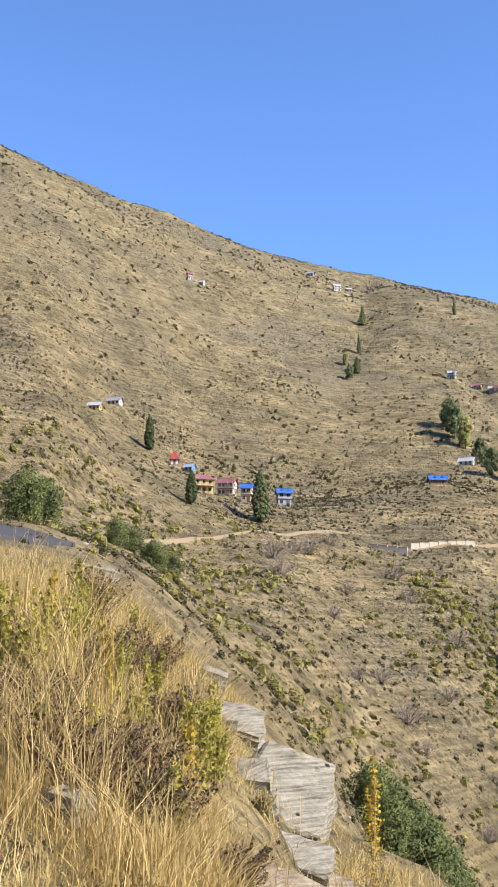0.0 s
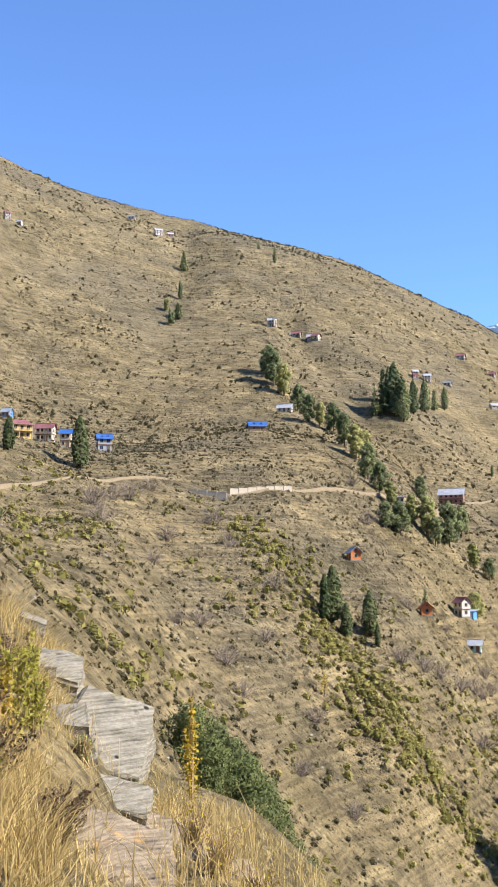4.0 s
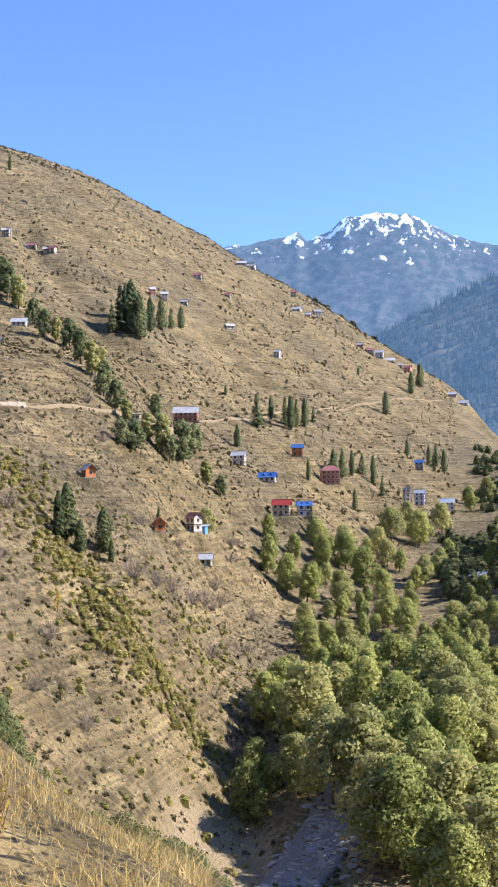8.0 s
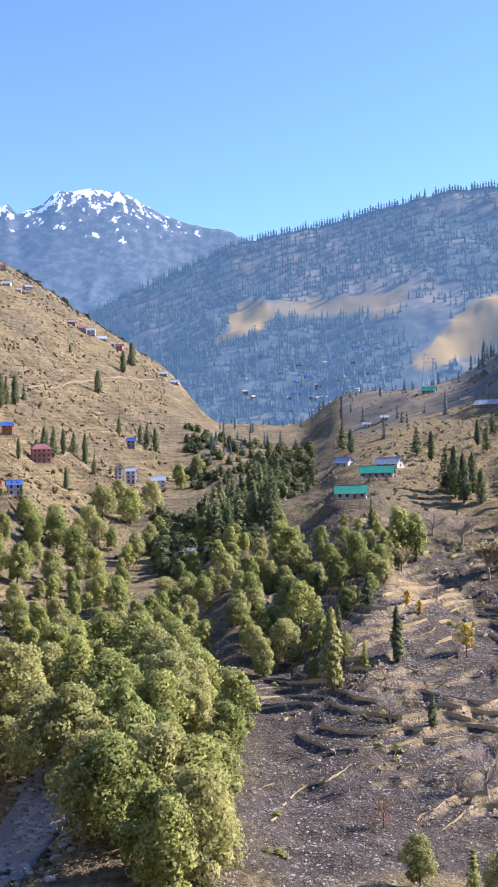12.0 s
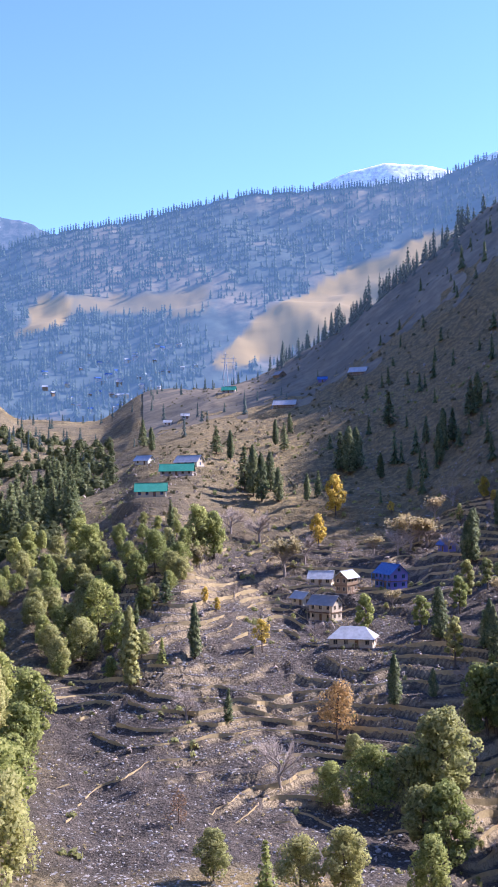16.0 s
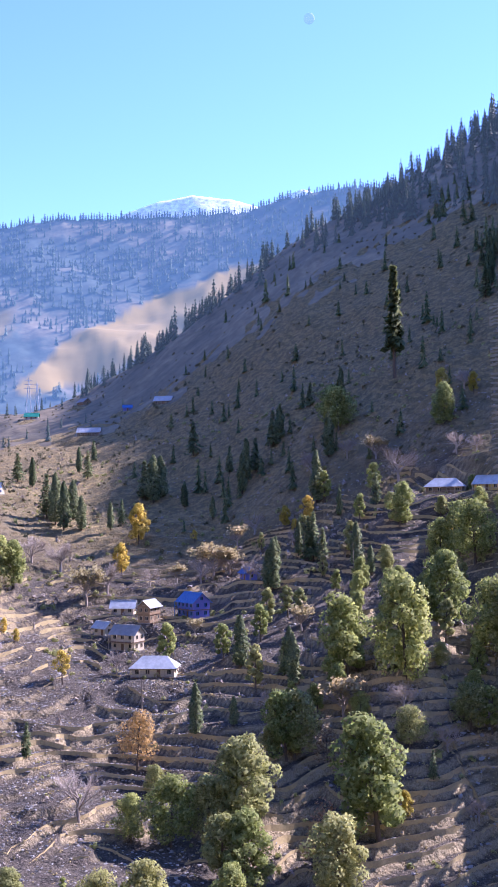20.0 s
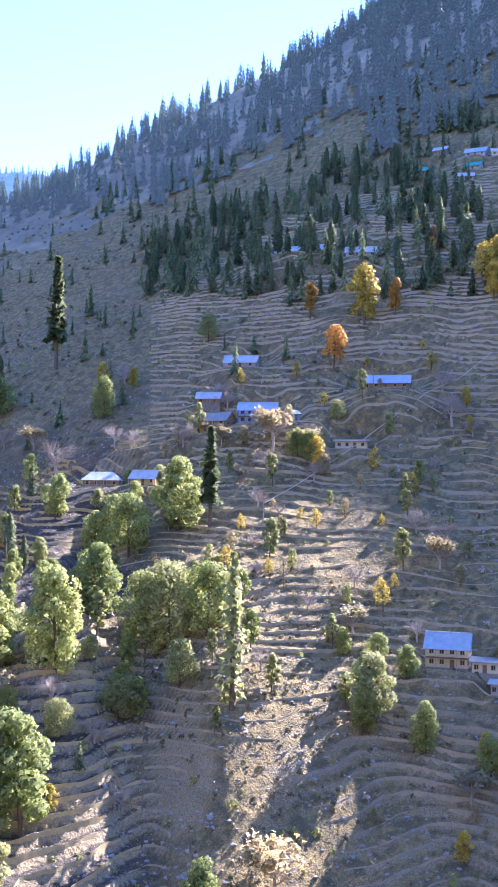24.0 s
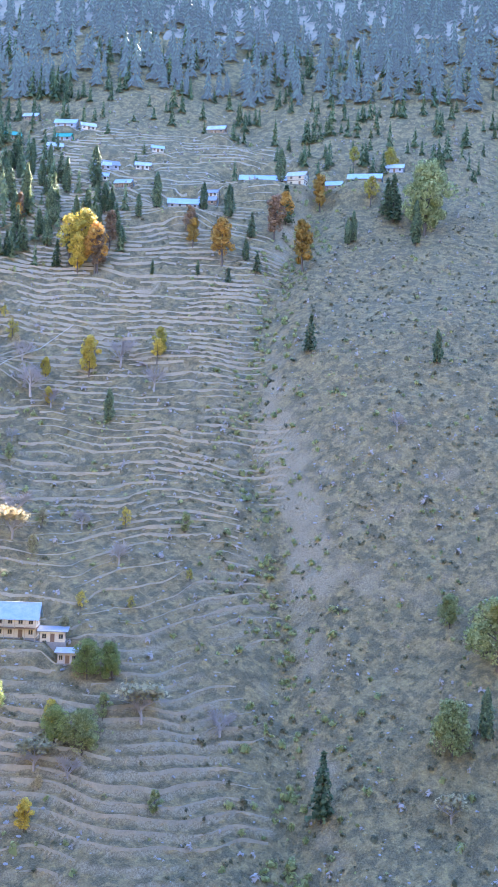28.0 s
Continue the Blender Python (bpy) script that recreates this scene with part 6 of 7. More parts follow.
way = [polar(*p) for p in ((-28.9, 332), (-25.5, 289), (-22.4, 266), (-20.3, 250), (-17.8, 243))]
u = g.uniform(0, 4, 620)
planted("slope_bushes", np.stack((np.interp(u, range(5), [w[0] for w in way]) + g.normal(0, 8, 620), np.interp(u, range(5), [w[1] for w in way]) + g.normal(0, 6, 620), g.uniform(0.8, 2.6, 620)), 1),
        bush_template(12, 90, 0.8, 0.115), M_fold, "yellow-green bushes down the fold of the dry slope", "bushes", 51)

planted("slope_firs", np.concatenate((polar_scatter(170, 14, 44, 430, 800, 6, 15, 20, 0.0), polar_scatter(330, 46, 76, 560, 700, 7, 17, 59, -0.05), polar_scatter(120, 30, 50, 600, 760, 8, 17, 60, 0.0))), FT, M_needle, "small firs dotted over the upper slope", "forest", 54)
way = [polar(*p) for p in ((63.5, 215), (62.6, 270), (61.5, 330), (59.5, 380), (60.5, 450), (63, 540))]
u = g.uniform(0, 5, 420)
planted("gully_brush", np.stack((np.interp(u, range(6), [w[0] for w in way]) + g.normal(0, 9, 420), np.interp(u, range(6), [w[1] for w in way]) + g.normal(0, 6, 420), g.uniform(0.8, 2.6, 420)), 1),
        bush_template(13, 80, 0.9, 0.12), M_olive, "dark brush filling the gully", "bushes", 55)
stand(alder_models, scatter(44, ((-6, 320), (-3.5, 430), (2.5, 450), (4, 330), (1, 285), (-2, 300)), 56, 6, 11, 5), "broadleaf trees of the valley")
stand([bare_tree("bare_tree", 104, wide=0.45, label="pale leafless tree among the fields"), bare_tree("bare_tree", 105, wide=0.4, label="pale bare tree keeping a few straw leaves", leafy=M_straw)],
      scatter(34, ((8, 300), (14, 400), (26, 390), (36, 420), (47, 400), (52, 260), (40, 230), (24, 250)), 57, 5, 9, 7), "bare trees", 8.0)
stand([broadleaf("broadleaf_tree", 17, M_olive, wide=0.19, nclump=14, per=90, leaf=0.4, base=0.25, label="slender olive tree with a pale crown"),
       broadleaf("broadleaf_tree", 18, M_green, wide=0.22, nclump=14, per=90, leaf=0.4, base=0.2, label="slender green tree among the houses")],
      scatter(46, ((14, 290), (20, 420), (34, 430), (47, 420), (48, 300), (40, 240), (28, 250)), 58, 6, 13, 7), "broadleaf trees of the valley")

stand([broadleaf("slope_tree", 19, M_straw, wide=0.3, nclump=14, per=70, leaf=0.34, base=0.2, label="straw-yellow thinning tree on the terraces"),
       broadleaf("slope_tree", 20, M_olive, wide=0.28, nclump=14, per=90, leaf=0.34, base=0.15, label="olive tree on the terraced slope"),
       broadleaf("slope_tree", 21, M_yellow, wide=0.3, nclump=12, per=60, leaf=0.34, base=0.2, label="small golden tree on the terraced slope")],
      scatter(52, ((30, 300), (34, 430), (48, 440), (51, 330), (44, 290)), 61, 3.5, 8.5, 6) + scatter(14, ((44, 230), (46, 330), (58, 330), (58, 235)), 62, 3, 7, 8), "small trees of the slope")


def terrace_banks(az0, az1, r0, r1, seed, least=0.14, wide=0.6, gap=-0.24, high=1.0):
    """Low turf-and-stone banks along the lips of the terraces: front face and back slope of each."""
    g = np.random.default_rng(seed)
    az = np.radians(np.arange(az0, az1, 0.2))
    r = np.arange(r0, r1, 0.5)
    Rr, Aa = np.meshgrid(r, az, indexing="ij")
    _, cnt, kept = ground(Rr * np.sin(Aa), Rr * np.cos(Aa), True)
    first = np.where(kept > 0.05, cnt, 1e6).min(0)
    cnt = np.maximum.accumulate(np.where(kept > 0.05, cnt, -1e6), axis=0)
    V, F = [], []
    for L in range(int(np.floor(first.min())), int(np.ceil(cnt.max())) + 1):
        rr = np.array([np.interp(L, cnt[:, j], r) for j in range(len(az))])
        ok = (first < L) & (cnt[-1] > L)
        kp = np.array([np.interp(q, r, kept[:, j]) for j, q in enumerate(rr)])
        x, y = rr * np.sin(az), rr * np.cos(az)
        brk = fbm(x / 14, y / 14, 3, seed + L % 7)
        ok &= (kp > least) & (brk > gap)
        h = np.clip(0.16 + brk * 0.8, 0.04, 0.6) * high
        zb, x2, y2 = ground(x, y), (rr + wide) * np.sin(az), (rr + wide) * np.cos(az)
        x0, y0 = (rr - wide * 0.6) * np.sin(az), (rr - wide * 0.6) * np.cos(az)
        rows = (np.stack((x0, y0, ground(x0, y0) - 0.35), 1), np.stack((x, y, zb + h), 1), np.stack((x2, y2, ground(x2, y2) - 0.15), 1))
        b = sum(len(v) for v in V)
        V.append(np.concatenate(rows))
        n = len(az)
        j = np.where(ok[:-1] & ok[1:] & (np.abs(np.diff(rr)) < 3.0))[0]
        F.append(np.concatenate([np.stack((b + k * n + j, b + k * n + j + 1, b + (k + 1) * n + j + 1, b + (k + 1) * n + j), 1) for k in (0, 1)]))
    V, F = np.concatenate(V), np.concatenate(F)
    used, inv = np.unique(F, return_inverse=True)
    return V[used], inv.reshape(F.shape)


M_bank = simple("dead_turf_bank", (0.25, 0.21, 0.135), (0.47, 0.40, 0.27), 0.35, 0.95, bump_s=0.8, bump_d=0.1)
# the gold tone paints grazing sunlight onto the fields' dead-grass lips
M_lip = simple("turf_lip_painted_sun", (0.30, 0.23, 0.11), (0.60, 0.48, 0.25), 0.35, 0.95, bump_s=0.8, bump_d=0.1)
vb, fb2 = terrace_banks(0.5, 33, 200, 420, 72, 0.06, 0.28, -0.24, 1.5)
tagged(new("terrace_banks", fast_mesh("terrace_banks", vb, fb2, M_lip)), "dead-grass lips with painted sun-gold along the bare brown fields", "terraces", kind="stuff")
vb, fb2 = terrace_banks(33, 62, 185, 600, 71, 0.08, 0.3)
tagged(new("terrace_banks", fast_mesh("terrace_banks", vb, fb2, M_bank)), "pale dead-grass banks along the field terraces", "terraces", kind="stuff")

# ---- stones, stream bed, road ----
def stone_template(seed):
    g = np.random.default_rng(seed)
    bm = bmesh.new()
    bmesh.ops.create_icosphere(bm, subdivisions=1, radius=0.5)
    co = np.array([tuple(v.co) for v in bm.verts]) * g.uniform(0.6, 1.3, (len(bm.verts), 1)) * (1.2, 0.9, 0.6)
    fs = np.array([[v.index for v in f.verts] for f in bm.faces])
    bm.free()
    return co, fs


M_boulder = simple("grey_field_stone", (0.20, 0.19, 0.175), (0.46, 0.44, 0.405), 1.5, 0.95, bump_s=0.8, bump_d=0.1)
planted("field_stones", np.concatenate((
    polar_scatter(7500, -2, 18, 172, 340, 0.2, 0.9, 41, -0.1), polar_scatter(3200, 14, 74, 170, 470, 0.3, 1.3, 42, 0.0),
    polar_scatter(420, 31, 38, 185, 300, 0.4, 1.6, 43, -0.2), polar_scatter(1100, 34, 49, 190, 300, 0.25, 1.3, 48, -0.1), polar_scatter(900, -50, -14, 110, 420, 0.25, 0.9, 44, 0.05))),
    stone_template(3), M_boulder, "grey stones strewn over the fields and slopes", "stones", 45, 0.35)


def ribbon(name, way, width, lift, material, label, category, cols=5, kind="structure", level=True):
    """A strip laid along a course of (bearing, distance), level across."""
    pts = np.array([polar(*p) for p in way])
    s = np.concatenate(([0], np.cumsum(np.hypot(*np.diff(pts, axis=0).T))))
    u = np.arange(0, s[-1], max(1.0, width * 0.4))
    x, y = curve(u, s, pts[:, 0]), curve(u, s, pts[:, 1])
    tx, ty = np.gradient(x), np.gradient(y)
    n = np.hypot(tx, ty)
    nx, ny = -ty / n, tx / n
    w = np.linspace(-0.5, 0.5, cols) * width
    X, Y = x[:, None] + nx[:, None] * w, y[:, None] + ny[:, None] * w
    g = ground(X, Y)
    Z = np.repeat(g.max(1)[:, None], cols, 1)
    k = np.ones(9) / 9
    Z[:] = np.convolve(np.pad(Z[:, 0], 4, mode="edge"), k, "valid")[:, None]
    if not level:
        Z = g + fbm(X / 1.6, Y / 1.6, 3, 5) * 0.5
    Z += lift
    X2 = np.concatenate((X[:, :1], X, X[:, -1:]), 1)
    Y2 = np.concatenate((Y[:, :1], Y, Y[:, -1:]), 1)
    Z2 = np.concatenate((g[:, :1] - 0.6, Z, g[:, -1:] - 0.6), 1)
    return tagged(sheet(name, X2, Y2, Z2, material), label, category, kind=kind)


M_track = simple("pale_dusty_track", (0.22, 0.17, 0.10), (0.30, 0.24, 0.15), 0.8, 0.95)
M_asphalt = simple("worn_asphalt", (0.045, 0.045, 0.048), (0.075, 0.073, 0.072), 3, 0.85)
ribbon("road_valley", ((-47.55, 224.34), (-45.09, 242.05), (-42.21, 277.47), (-38.32, 309.35), (-34.93, 336.51), (-32.39, 360.12), (-29.76, 356.06), (-25.99, 372.12), (-22, 425), (-19.5, 470), (-17.3, 555), (-14, 640), (-11, 760), (-8.6, 860), (-6.9, 930), (-4.6, 1030)),
       1.7, 0.05, M_track, "pale hill road cut across the dry slope", "road")
M_bed = simple("grey_stream_gravel", (0.16, 0.155, 0.15), (0.36, 0.35, 0.33), 0.9, 0.9, bump_s=1.0, bump_d=0.4)
ribbon("stream_bed", ((-15.5, 172), (-13.2, 190), (-11.6, 202), (-9.8, 214), (-8.6, 240), (-9.3, 300)), 16, 0.25, M_bed, "dry stony stream bed with grey gravel", "stream bed", 13, level=False)
planted("stream_stones", np.array([(*np.array(polar(a, r)) + np.random.default_rng(i).normal(0, 4.2, 2), 0.3 + (i * 37 % 17) / 9) for i, (a, r) in enumerate(
    (float(np.interp(q, (0, 1, 2, 3), (-17, -14, -11.5, -9.4))), float(np.interp(q, (0, 1, 2, 3), (158, 182, 200, 222)))) for q in np.linspace(0, 3, 1300))]),
    stone_template(7), M_boulder, "grey boulders in the stream bed", "stones", 46, 0.35)


def parapet(way, label):
    """A low cement wall along a road's outer edge, in blocks with narrow gaps, following the road."""
    root = empty("parapet_wall")
    (x0, y0), (x1, y1) = (polar(*p) for p in way)
    L = math.hypot(x1 - x0, y1 - y0)
    n = max(3, int(L / 3.2))
    ts = (np.arange(n) + 0.5) / n
    zs = np.convolve(np.pad(ground(x0 + (x1 - x0) * ts, y0 + (y1 - y0) * ts), 3, mode="edge"), np.ones(7) / 7, "valid")
    root.location = (x0, y0, float(zs[0]))
    ang = math.atan2(y1 - y0, x1 - x0)
    for i in range(n):
        bm = boxes((0, L / n - 0.25, -0.3, 0.3, -2.4, 1.3), (-0.05, L / n - 0.2, -0.36, 0.36, 1.3, 1.45))
        b = part("block", bm, M_pale, root)
        b.matrix_basis = Matrix.Rotation(ang, 4, "Z") @ Matrix.Translation((i * L / n, 0, float(zs[i] - zs[0]) + 0.2))
    return tagged(root, label, "wall")


M_pale = simple("pale_cement_wall", (0.45, 0.40, 0.31), (0.60, 0.54, 0.43), 1.0, 0.95)
parapet(((-31.27, 354.43), (-29.22, 351.6)), "pale cement parapet wall along the hill road")
parapet(((-29.12, 356.31), (-25.89, 368.34)), "pale parapet wall on the outer road edge")

# ---- the bank beside the standpoint: rocks, dry grass, weeds ----
def rock_material(name, a, b2, lichen):
    m, n, l, b = mat(name, 0.92)
    tc = n.new("ShaderNodeTexCoord").outputs["Object"]
    mp = n.new("ShaderNodeMapping")
    mp.vector_type = "TEXTURE"
    mp.inputs["Scale"].default_value, mp.inputs["Rotation"].default_value = (0.8, 0.8, 0.05), (-0.5, -0.42, 0.0)
    l.new(tc, mp.inputs[0])
    wv = n.new("ShaderNodeTexWave")
    wv.bands_direction = "Z"
    for k, v in (("Scale", 0.55), ("Distortion", 2.5), ("Detail", 4.0), ("Detail Scale", 1.6), ("Detail Roughness", 0.65)):
        wv.inputs[k].default_value = v
    l.new(mp.outputs[0], wv.inputs["Vector"])
    st = mix(n, l, 0.93, wv.outputs["Fac"], noise_tex(n, l, 1.9, 8, 0.72, mp.outputs[0], 0.35))
    f1, f2 = noise_tex(n, l, 3.0, 6, 0.65, tc), noise_tex(n, l, 26, 5, 0.65, tc)
    c = ramp(n, l, st, ((0.34, tuple(v * 0.45 for v in a)), (0.44, a), (0.60, b2)))
    c = mix(n, l, 0.5, c, ramp(n, l, f2, ((0.3, (0.55,) * 3), (0.7, (1.3,) * 3))), "MULTIPLY")
    c = mix(n, l, ramp(n, l, f1, ((0.62, (0, 0, 0)), (0.70, (0.7,) * 3))), c, lichen)
    v = n.new("ShaderNodeTexVoronoi")
    v.inputs["Scale"].default_value = 6.5
    l.new(tc, v.inputs["Vector"])
    spots = mix(n, l, 1.0, ramp(n, l, v.outputs["Distance"], ((0.13, (1,) * 3), (0.2, (0,) * 3))), ramp(n, l, noise_tex(n, l, 1.4, 2, 0.5, tc), ((0.50, (0,) * 3), (0.54, (1,) * 3))), "MULTIPLY")
    c = mix(n, l, spots, c, (0.018, 0.017, 0.015))
    l.new(c, b.inputs["Base Color"])
    bump(n, l, b, mix(n, l, 0.45, st, f2), 0.9, 0.014)
    return m


M_rock = rock_material("pale_layered_rock", (0.185, 0.168, 0.125), (0.315, 0.29, 0.225), (0.36, 0.32, 0.13))
M_rock2 = rock_material("weathered_rock_with_orange_lichen", (0.19, 0.15, 0.10), (0.34, 0.275, 0.185), (0.50, 0.27, 0.05))


def layered_rock(kind, size, seed, material, label, dip=(8, -14), layers=7):
    """An angular block of bedded rock: a jittered hull, finely cut, grooved along its bedding."""
    g = np.random.default_rng(seed)
    bm = bmesh.new()
    sx, sy, sz = size
    for ix in (-1, 1):
        for iy in (-1, 1):
            for iz in (-1, 1):
                k = 0.86 if iz > 0 else 1.12
                bm.verts.new((ix * sx / 2 * k * g.uniform(0.82, 1.08), iy * sy / 2 * k * g.uniform(0.82, 1.08), iz * sz / 2 * g.uniform(0.8, 1.1)))
    for _ in range(5):
        v = Vector(g.normal(0, 1, 3)).normalized()
        bm.verts.new((v.x * sx * 0.56, v.y * sy * 0.56, v.z * sz * 0.56))
    bmesh.ops.convex_hull(bm, input=bm.verts)
    bmesh.ops.delete(bm, geom=[v for v in bm.verts if not v.link_faces], context="VERTS")
    bmesh.ops.subdivide_edges(bm, edges=bm.edges, cuts=5, use_grid_fill=True)
    bmesh.ops.triangulate(bm, faces=bm.faces)
    bmesh.ops.subdivide_edges(bm, edges=bm.edges, cuts=1, use_grid_fill=True)
    bm.normal_update()
    nrm = [v.normal.copy() for v in bm.verts]
    for v, n in zip(bm.verts, nrm):
        p = v.co
        bed = noise.noise(Vector((p.x * 1.5, p.y * 1.5, p.z * 26 + seed * 3)))
        side = 1 - abs(n.z)
        v.co = p + n * (0.055 * bed * side * min(1, sx * 1.4) + 0.03 * noise.noise(p * 4 + Vector((seed, 0, 0))) + 0.010 * noise.noise(p * 17))
    me = bpy.data.meshes.new(kind)
    bm.to_mesh(me)
    bm.free()
    me.materials.append(material)
    ob = new(kind, me)
    ob.rotation_euler = (radians(dip[0]), radians(dip[1]), 0)
    return tagged(ob, label, "rock")


def set_rock(ob, az, r, lift=0.0, turn=0.0):
    x, y = polar(az, r)
    ob.location = (x, y, z_at(x, y) + lift)
    ob.rotation_euler.z += radians(turn)


set_rock(layered_rock("outcrop", (0.80, 1.05, 0.50), 1, M_rock, "pale layered rock outcrop with black lichen spots on the bank", (34, 20)), -34.68, 9.45, -0.02, 36)
set_rock(layered_rock("outcrop", (0.30, 0.45, 0.40), 13, M_rock, "pale split block leaning on the outcrop", (20, -8)), -35.95, 8.86, -0.04, 40)
set_rock(layered_rock("outcrop", (0.55, 0.45, 0.24), 14, M_rock, "pale broken slab at the foot of the outcrop", (26, 18)), -34, 8.5, -0.06, 36)
set_rock(layered_rock("outcrop", (0.50, 0.55, 0.26), 2, M_rock, "flat grey rock slab on the bank edge", (26, 16)), -37.05, 10.86, 0.02, 36)
set_rock(layered_rock("outcrop", (0.30, 0.3, 0.20), 12, M_rock, "thin tilted grey slab on the bank", (28, 10)), -37.89, 10.63, 0.0, 50)
set_rock(layered_rock("outcrop", (0.34, 0.32, 0.28), 3, M_rock, "small split grey rock in dry grass", (14, 20)), -38.57, 12.52, 0.05, 40)
set_rock(layered_rock("outcrop", (0.22, 0.2, 0.22), 4, M_rock, "small grey rock at the bank edge", (14, 10)), -40.27, 13.22, 0.05, 70)
set_rock(layered_rock("outcrop", (0.85, 1.2, 0.30), 5, M_rock2, "broad weathered ledge stained by orange lichen", (15, 16)), -33.91, 7.08, -0.14, 36)
set_rock(layered_rock("outcrop", (0.5, 0.45, 0.26), 6, M_rock2, "broken brown rock below the ledge", (20, 18)), -31.53, 8.54, -0.06, 30)
set_rock(layered_rock("outcrop", (0.26, 0.24, 0.24), 7, M_rock, "half-buried grey stone in dry grass", (8, 6)), -44.75, 5.9, 0.06, 15)
set_rock(layered_rock("outcrop", (0.5, 0.4, 0.24), 8, M_rock2, "low brown rock on the falling bank", (20, 25)), -28.38, 7.72, -0.06, 55)
set_rock(layered_rock("outcrop", (0.40, 0.5, 0.2), 10, M_rock2, "weathered brown slab beside the ledge", (18, 12)), -35.78, 6.73, -0.08, 60)
set_rock(layered_rock("outcrop", (0.9, 0.6, 0.5), 9, M_rock, "low grey rock face at the roadside bank", (10, 10)), -45.09, 17.71, 0.0, 55)


def blades(name, spots, material, label, seed, lean=0.35):
    """Grass as bent tapering blades: spots are (x, y, height, width)."""
    g = np.random.default_rng(seed)
    S = np.asarray(spots)
    n = len(S)
    z = ground(S[:, 0], S[:, 1])
    a, b = g.uniform(0, 2 * math.pi, n), g.uniform(0, 2 * math.pi, n)
    h, w = S[:, 2], S[:, 3]
    k = np.abs(g.normal(0, lean, n)) * h
    lx, ly = np.cos(b) * k, np.sin(b) * k
    wx, wy = np.cos(a) * w, np.sin(a) * w
    def at(f, s, drop):
        return np.stack((S[:, 0] + lx * f ** 2 + wx * s, S[:, 1] + ly * f ** 2 + wy * s, z + h * f * drop - 0.02), 1)
    co = np.stack((at(0, -1, 1), at(0, 1, 1), at(0.55, 0.8, 1), at(0.55, -0.8, 1), at(1, 0.25, 0.93), at(1, -0.25, 0.93)), 1).reshape(-1, 3)
    i = np.arange(n)[:, None] * 6
    f = np.concatenate((i + np.array([[0, 1, 2, 3]]), i + np.array([[3, 2, 4, 5]])))
    return tagged(new(name, fast_mesh(name, co, f, material)), label, "grass", kind="stuff")


def bank_spots(n, az0, az1, r0, r1, h0, h1, w, seed, tuft=0.0):
    g = np.random.default_rng(seed)
    az, r = g.uniform(az0, az1, n * 3), g.uniform(r0, r1, n * 3)
    x, y = r * np.sin(np.radians(az)), r * np.cos(np.radians(az))
    p = fbm(x / 0.9, y / 0.9, 3, seed)
    rocky = (np.abs(az + 34.6) < 2.7) & (r < 10.6) & (r > 6.3) & (g.uniform(0, 1, n * 3) > 0.25)
    ok = (p + g.uniform(-0.45, 0.45, n * 3) > tuft) & ~rocky
    x, y, p = x[ok][:n], y[ok][:n], p[ok][:n]
    return np.stack((x, y, g.uniform(h0, h1, len(x)) * np.clip(0.8 + p, 0.5, 1.4), np.full(len(x), w) * g.uniform(0.6, 1.4, len(x))), 1)


blades("dry_grass", np.concatenate((bank_spots(34000, -53.5, -36, 4.2, 14, 0.08, 0.30, 0.003, 61, -0.12), bank_spots(9000, -53.5, -38, 10.6, 23.6, 0.08, 0.28, 0.0045, 62, -0.05),
                                    bank_spots(9000, -38, -16, 4.8, 12, 0.06, 0.22, 0.0035, 63, -0.1))), M_drygrass, "dense dry straw-coloured grass on the bank", 64, 0.9)
blades("tall_grass", np.concatenate((bank_spots(2600, -53.5, -39, 5.0, 10.6, 0.35, 0.85, 0.003, 65, 0.0), bank_spots(500, -35.5, -26.8, 6.2, 10, 0.25, 0.5, 0.003, 66, 0.0))), M_drygrass, "tall dead grass stalks on the bank", 67, 0.6)
M_stem = simple("dry_brown_stems", (0.30, 0.215, 0.11), (0.52, 0.39, 0.21), 4, 0.95)
M_drybush = leaf_material("brown_bush_leaves", (0.11, 0.08, 0.045), (0.29, 0.21, 0.12), 0.3, 0.25)
M_weed = leaf_material("yellow_green_weed_leaves", (0.28, 0.28, 0.04), (0.62, 0.56, 0.11), 0.45, 0.15)
M_goldleaf = leaf_material("golden_weed_leaves", (0.40, 0.30, 0.03), (0.65, 0.50, 0.07), 0.35, 0.1)


def weed(kind, seed, h, stems, leaf, material, label, spread=0.22, per=120):
    """An upright weed: thin stems with small leaves all along."""
    g = np.random.default_rng(seed)
    root = empty(kind)
    tb, P = [], []
    for k in range(stems):
        a = g.uniform(0, 6.28)
        d = g.uniform(0.1, 1) * spread * h
        hh = h * g.uniform(0.6, 1.05)
        p0, p2 = Vector((g.normal(0, 0.03), g.normal(0, 0.03), -0.03)), Vector((math.cos(a) * d, math.sin(a) * d, hh))
        p1 = p0.lerp(p2, 0.5) + Vector((0, 0, 0.08 * h))
        tb.append(((p0, p1, p2), (0.006, 0.005, 0.002)))
        t = g.uniform(0.15, 1, per)[:, None]
        q = (1 - t) ** 2 * np.array(p0) + 2 * t * (1 - t) * np.array(p1) + t * t * np.array(p2)
        P.append(q + g.normal(0, 0.035 * (0.5 + h), (per, 3)) * (1.15 - t))
    P = np.concatenate(P)
    tagged(part("stemwork", tubes_mesh("stemwork", tb, M_stem, 4), M_stem, root), kind="stuff")
    part("foliage", leaves_mesh("foliage", P, leaf, np.tile((0, 0, 0.6), (len(P), 1)), material, g, 0.9), material, root)
    return tagged(root, label, "weed")


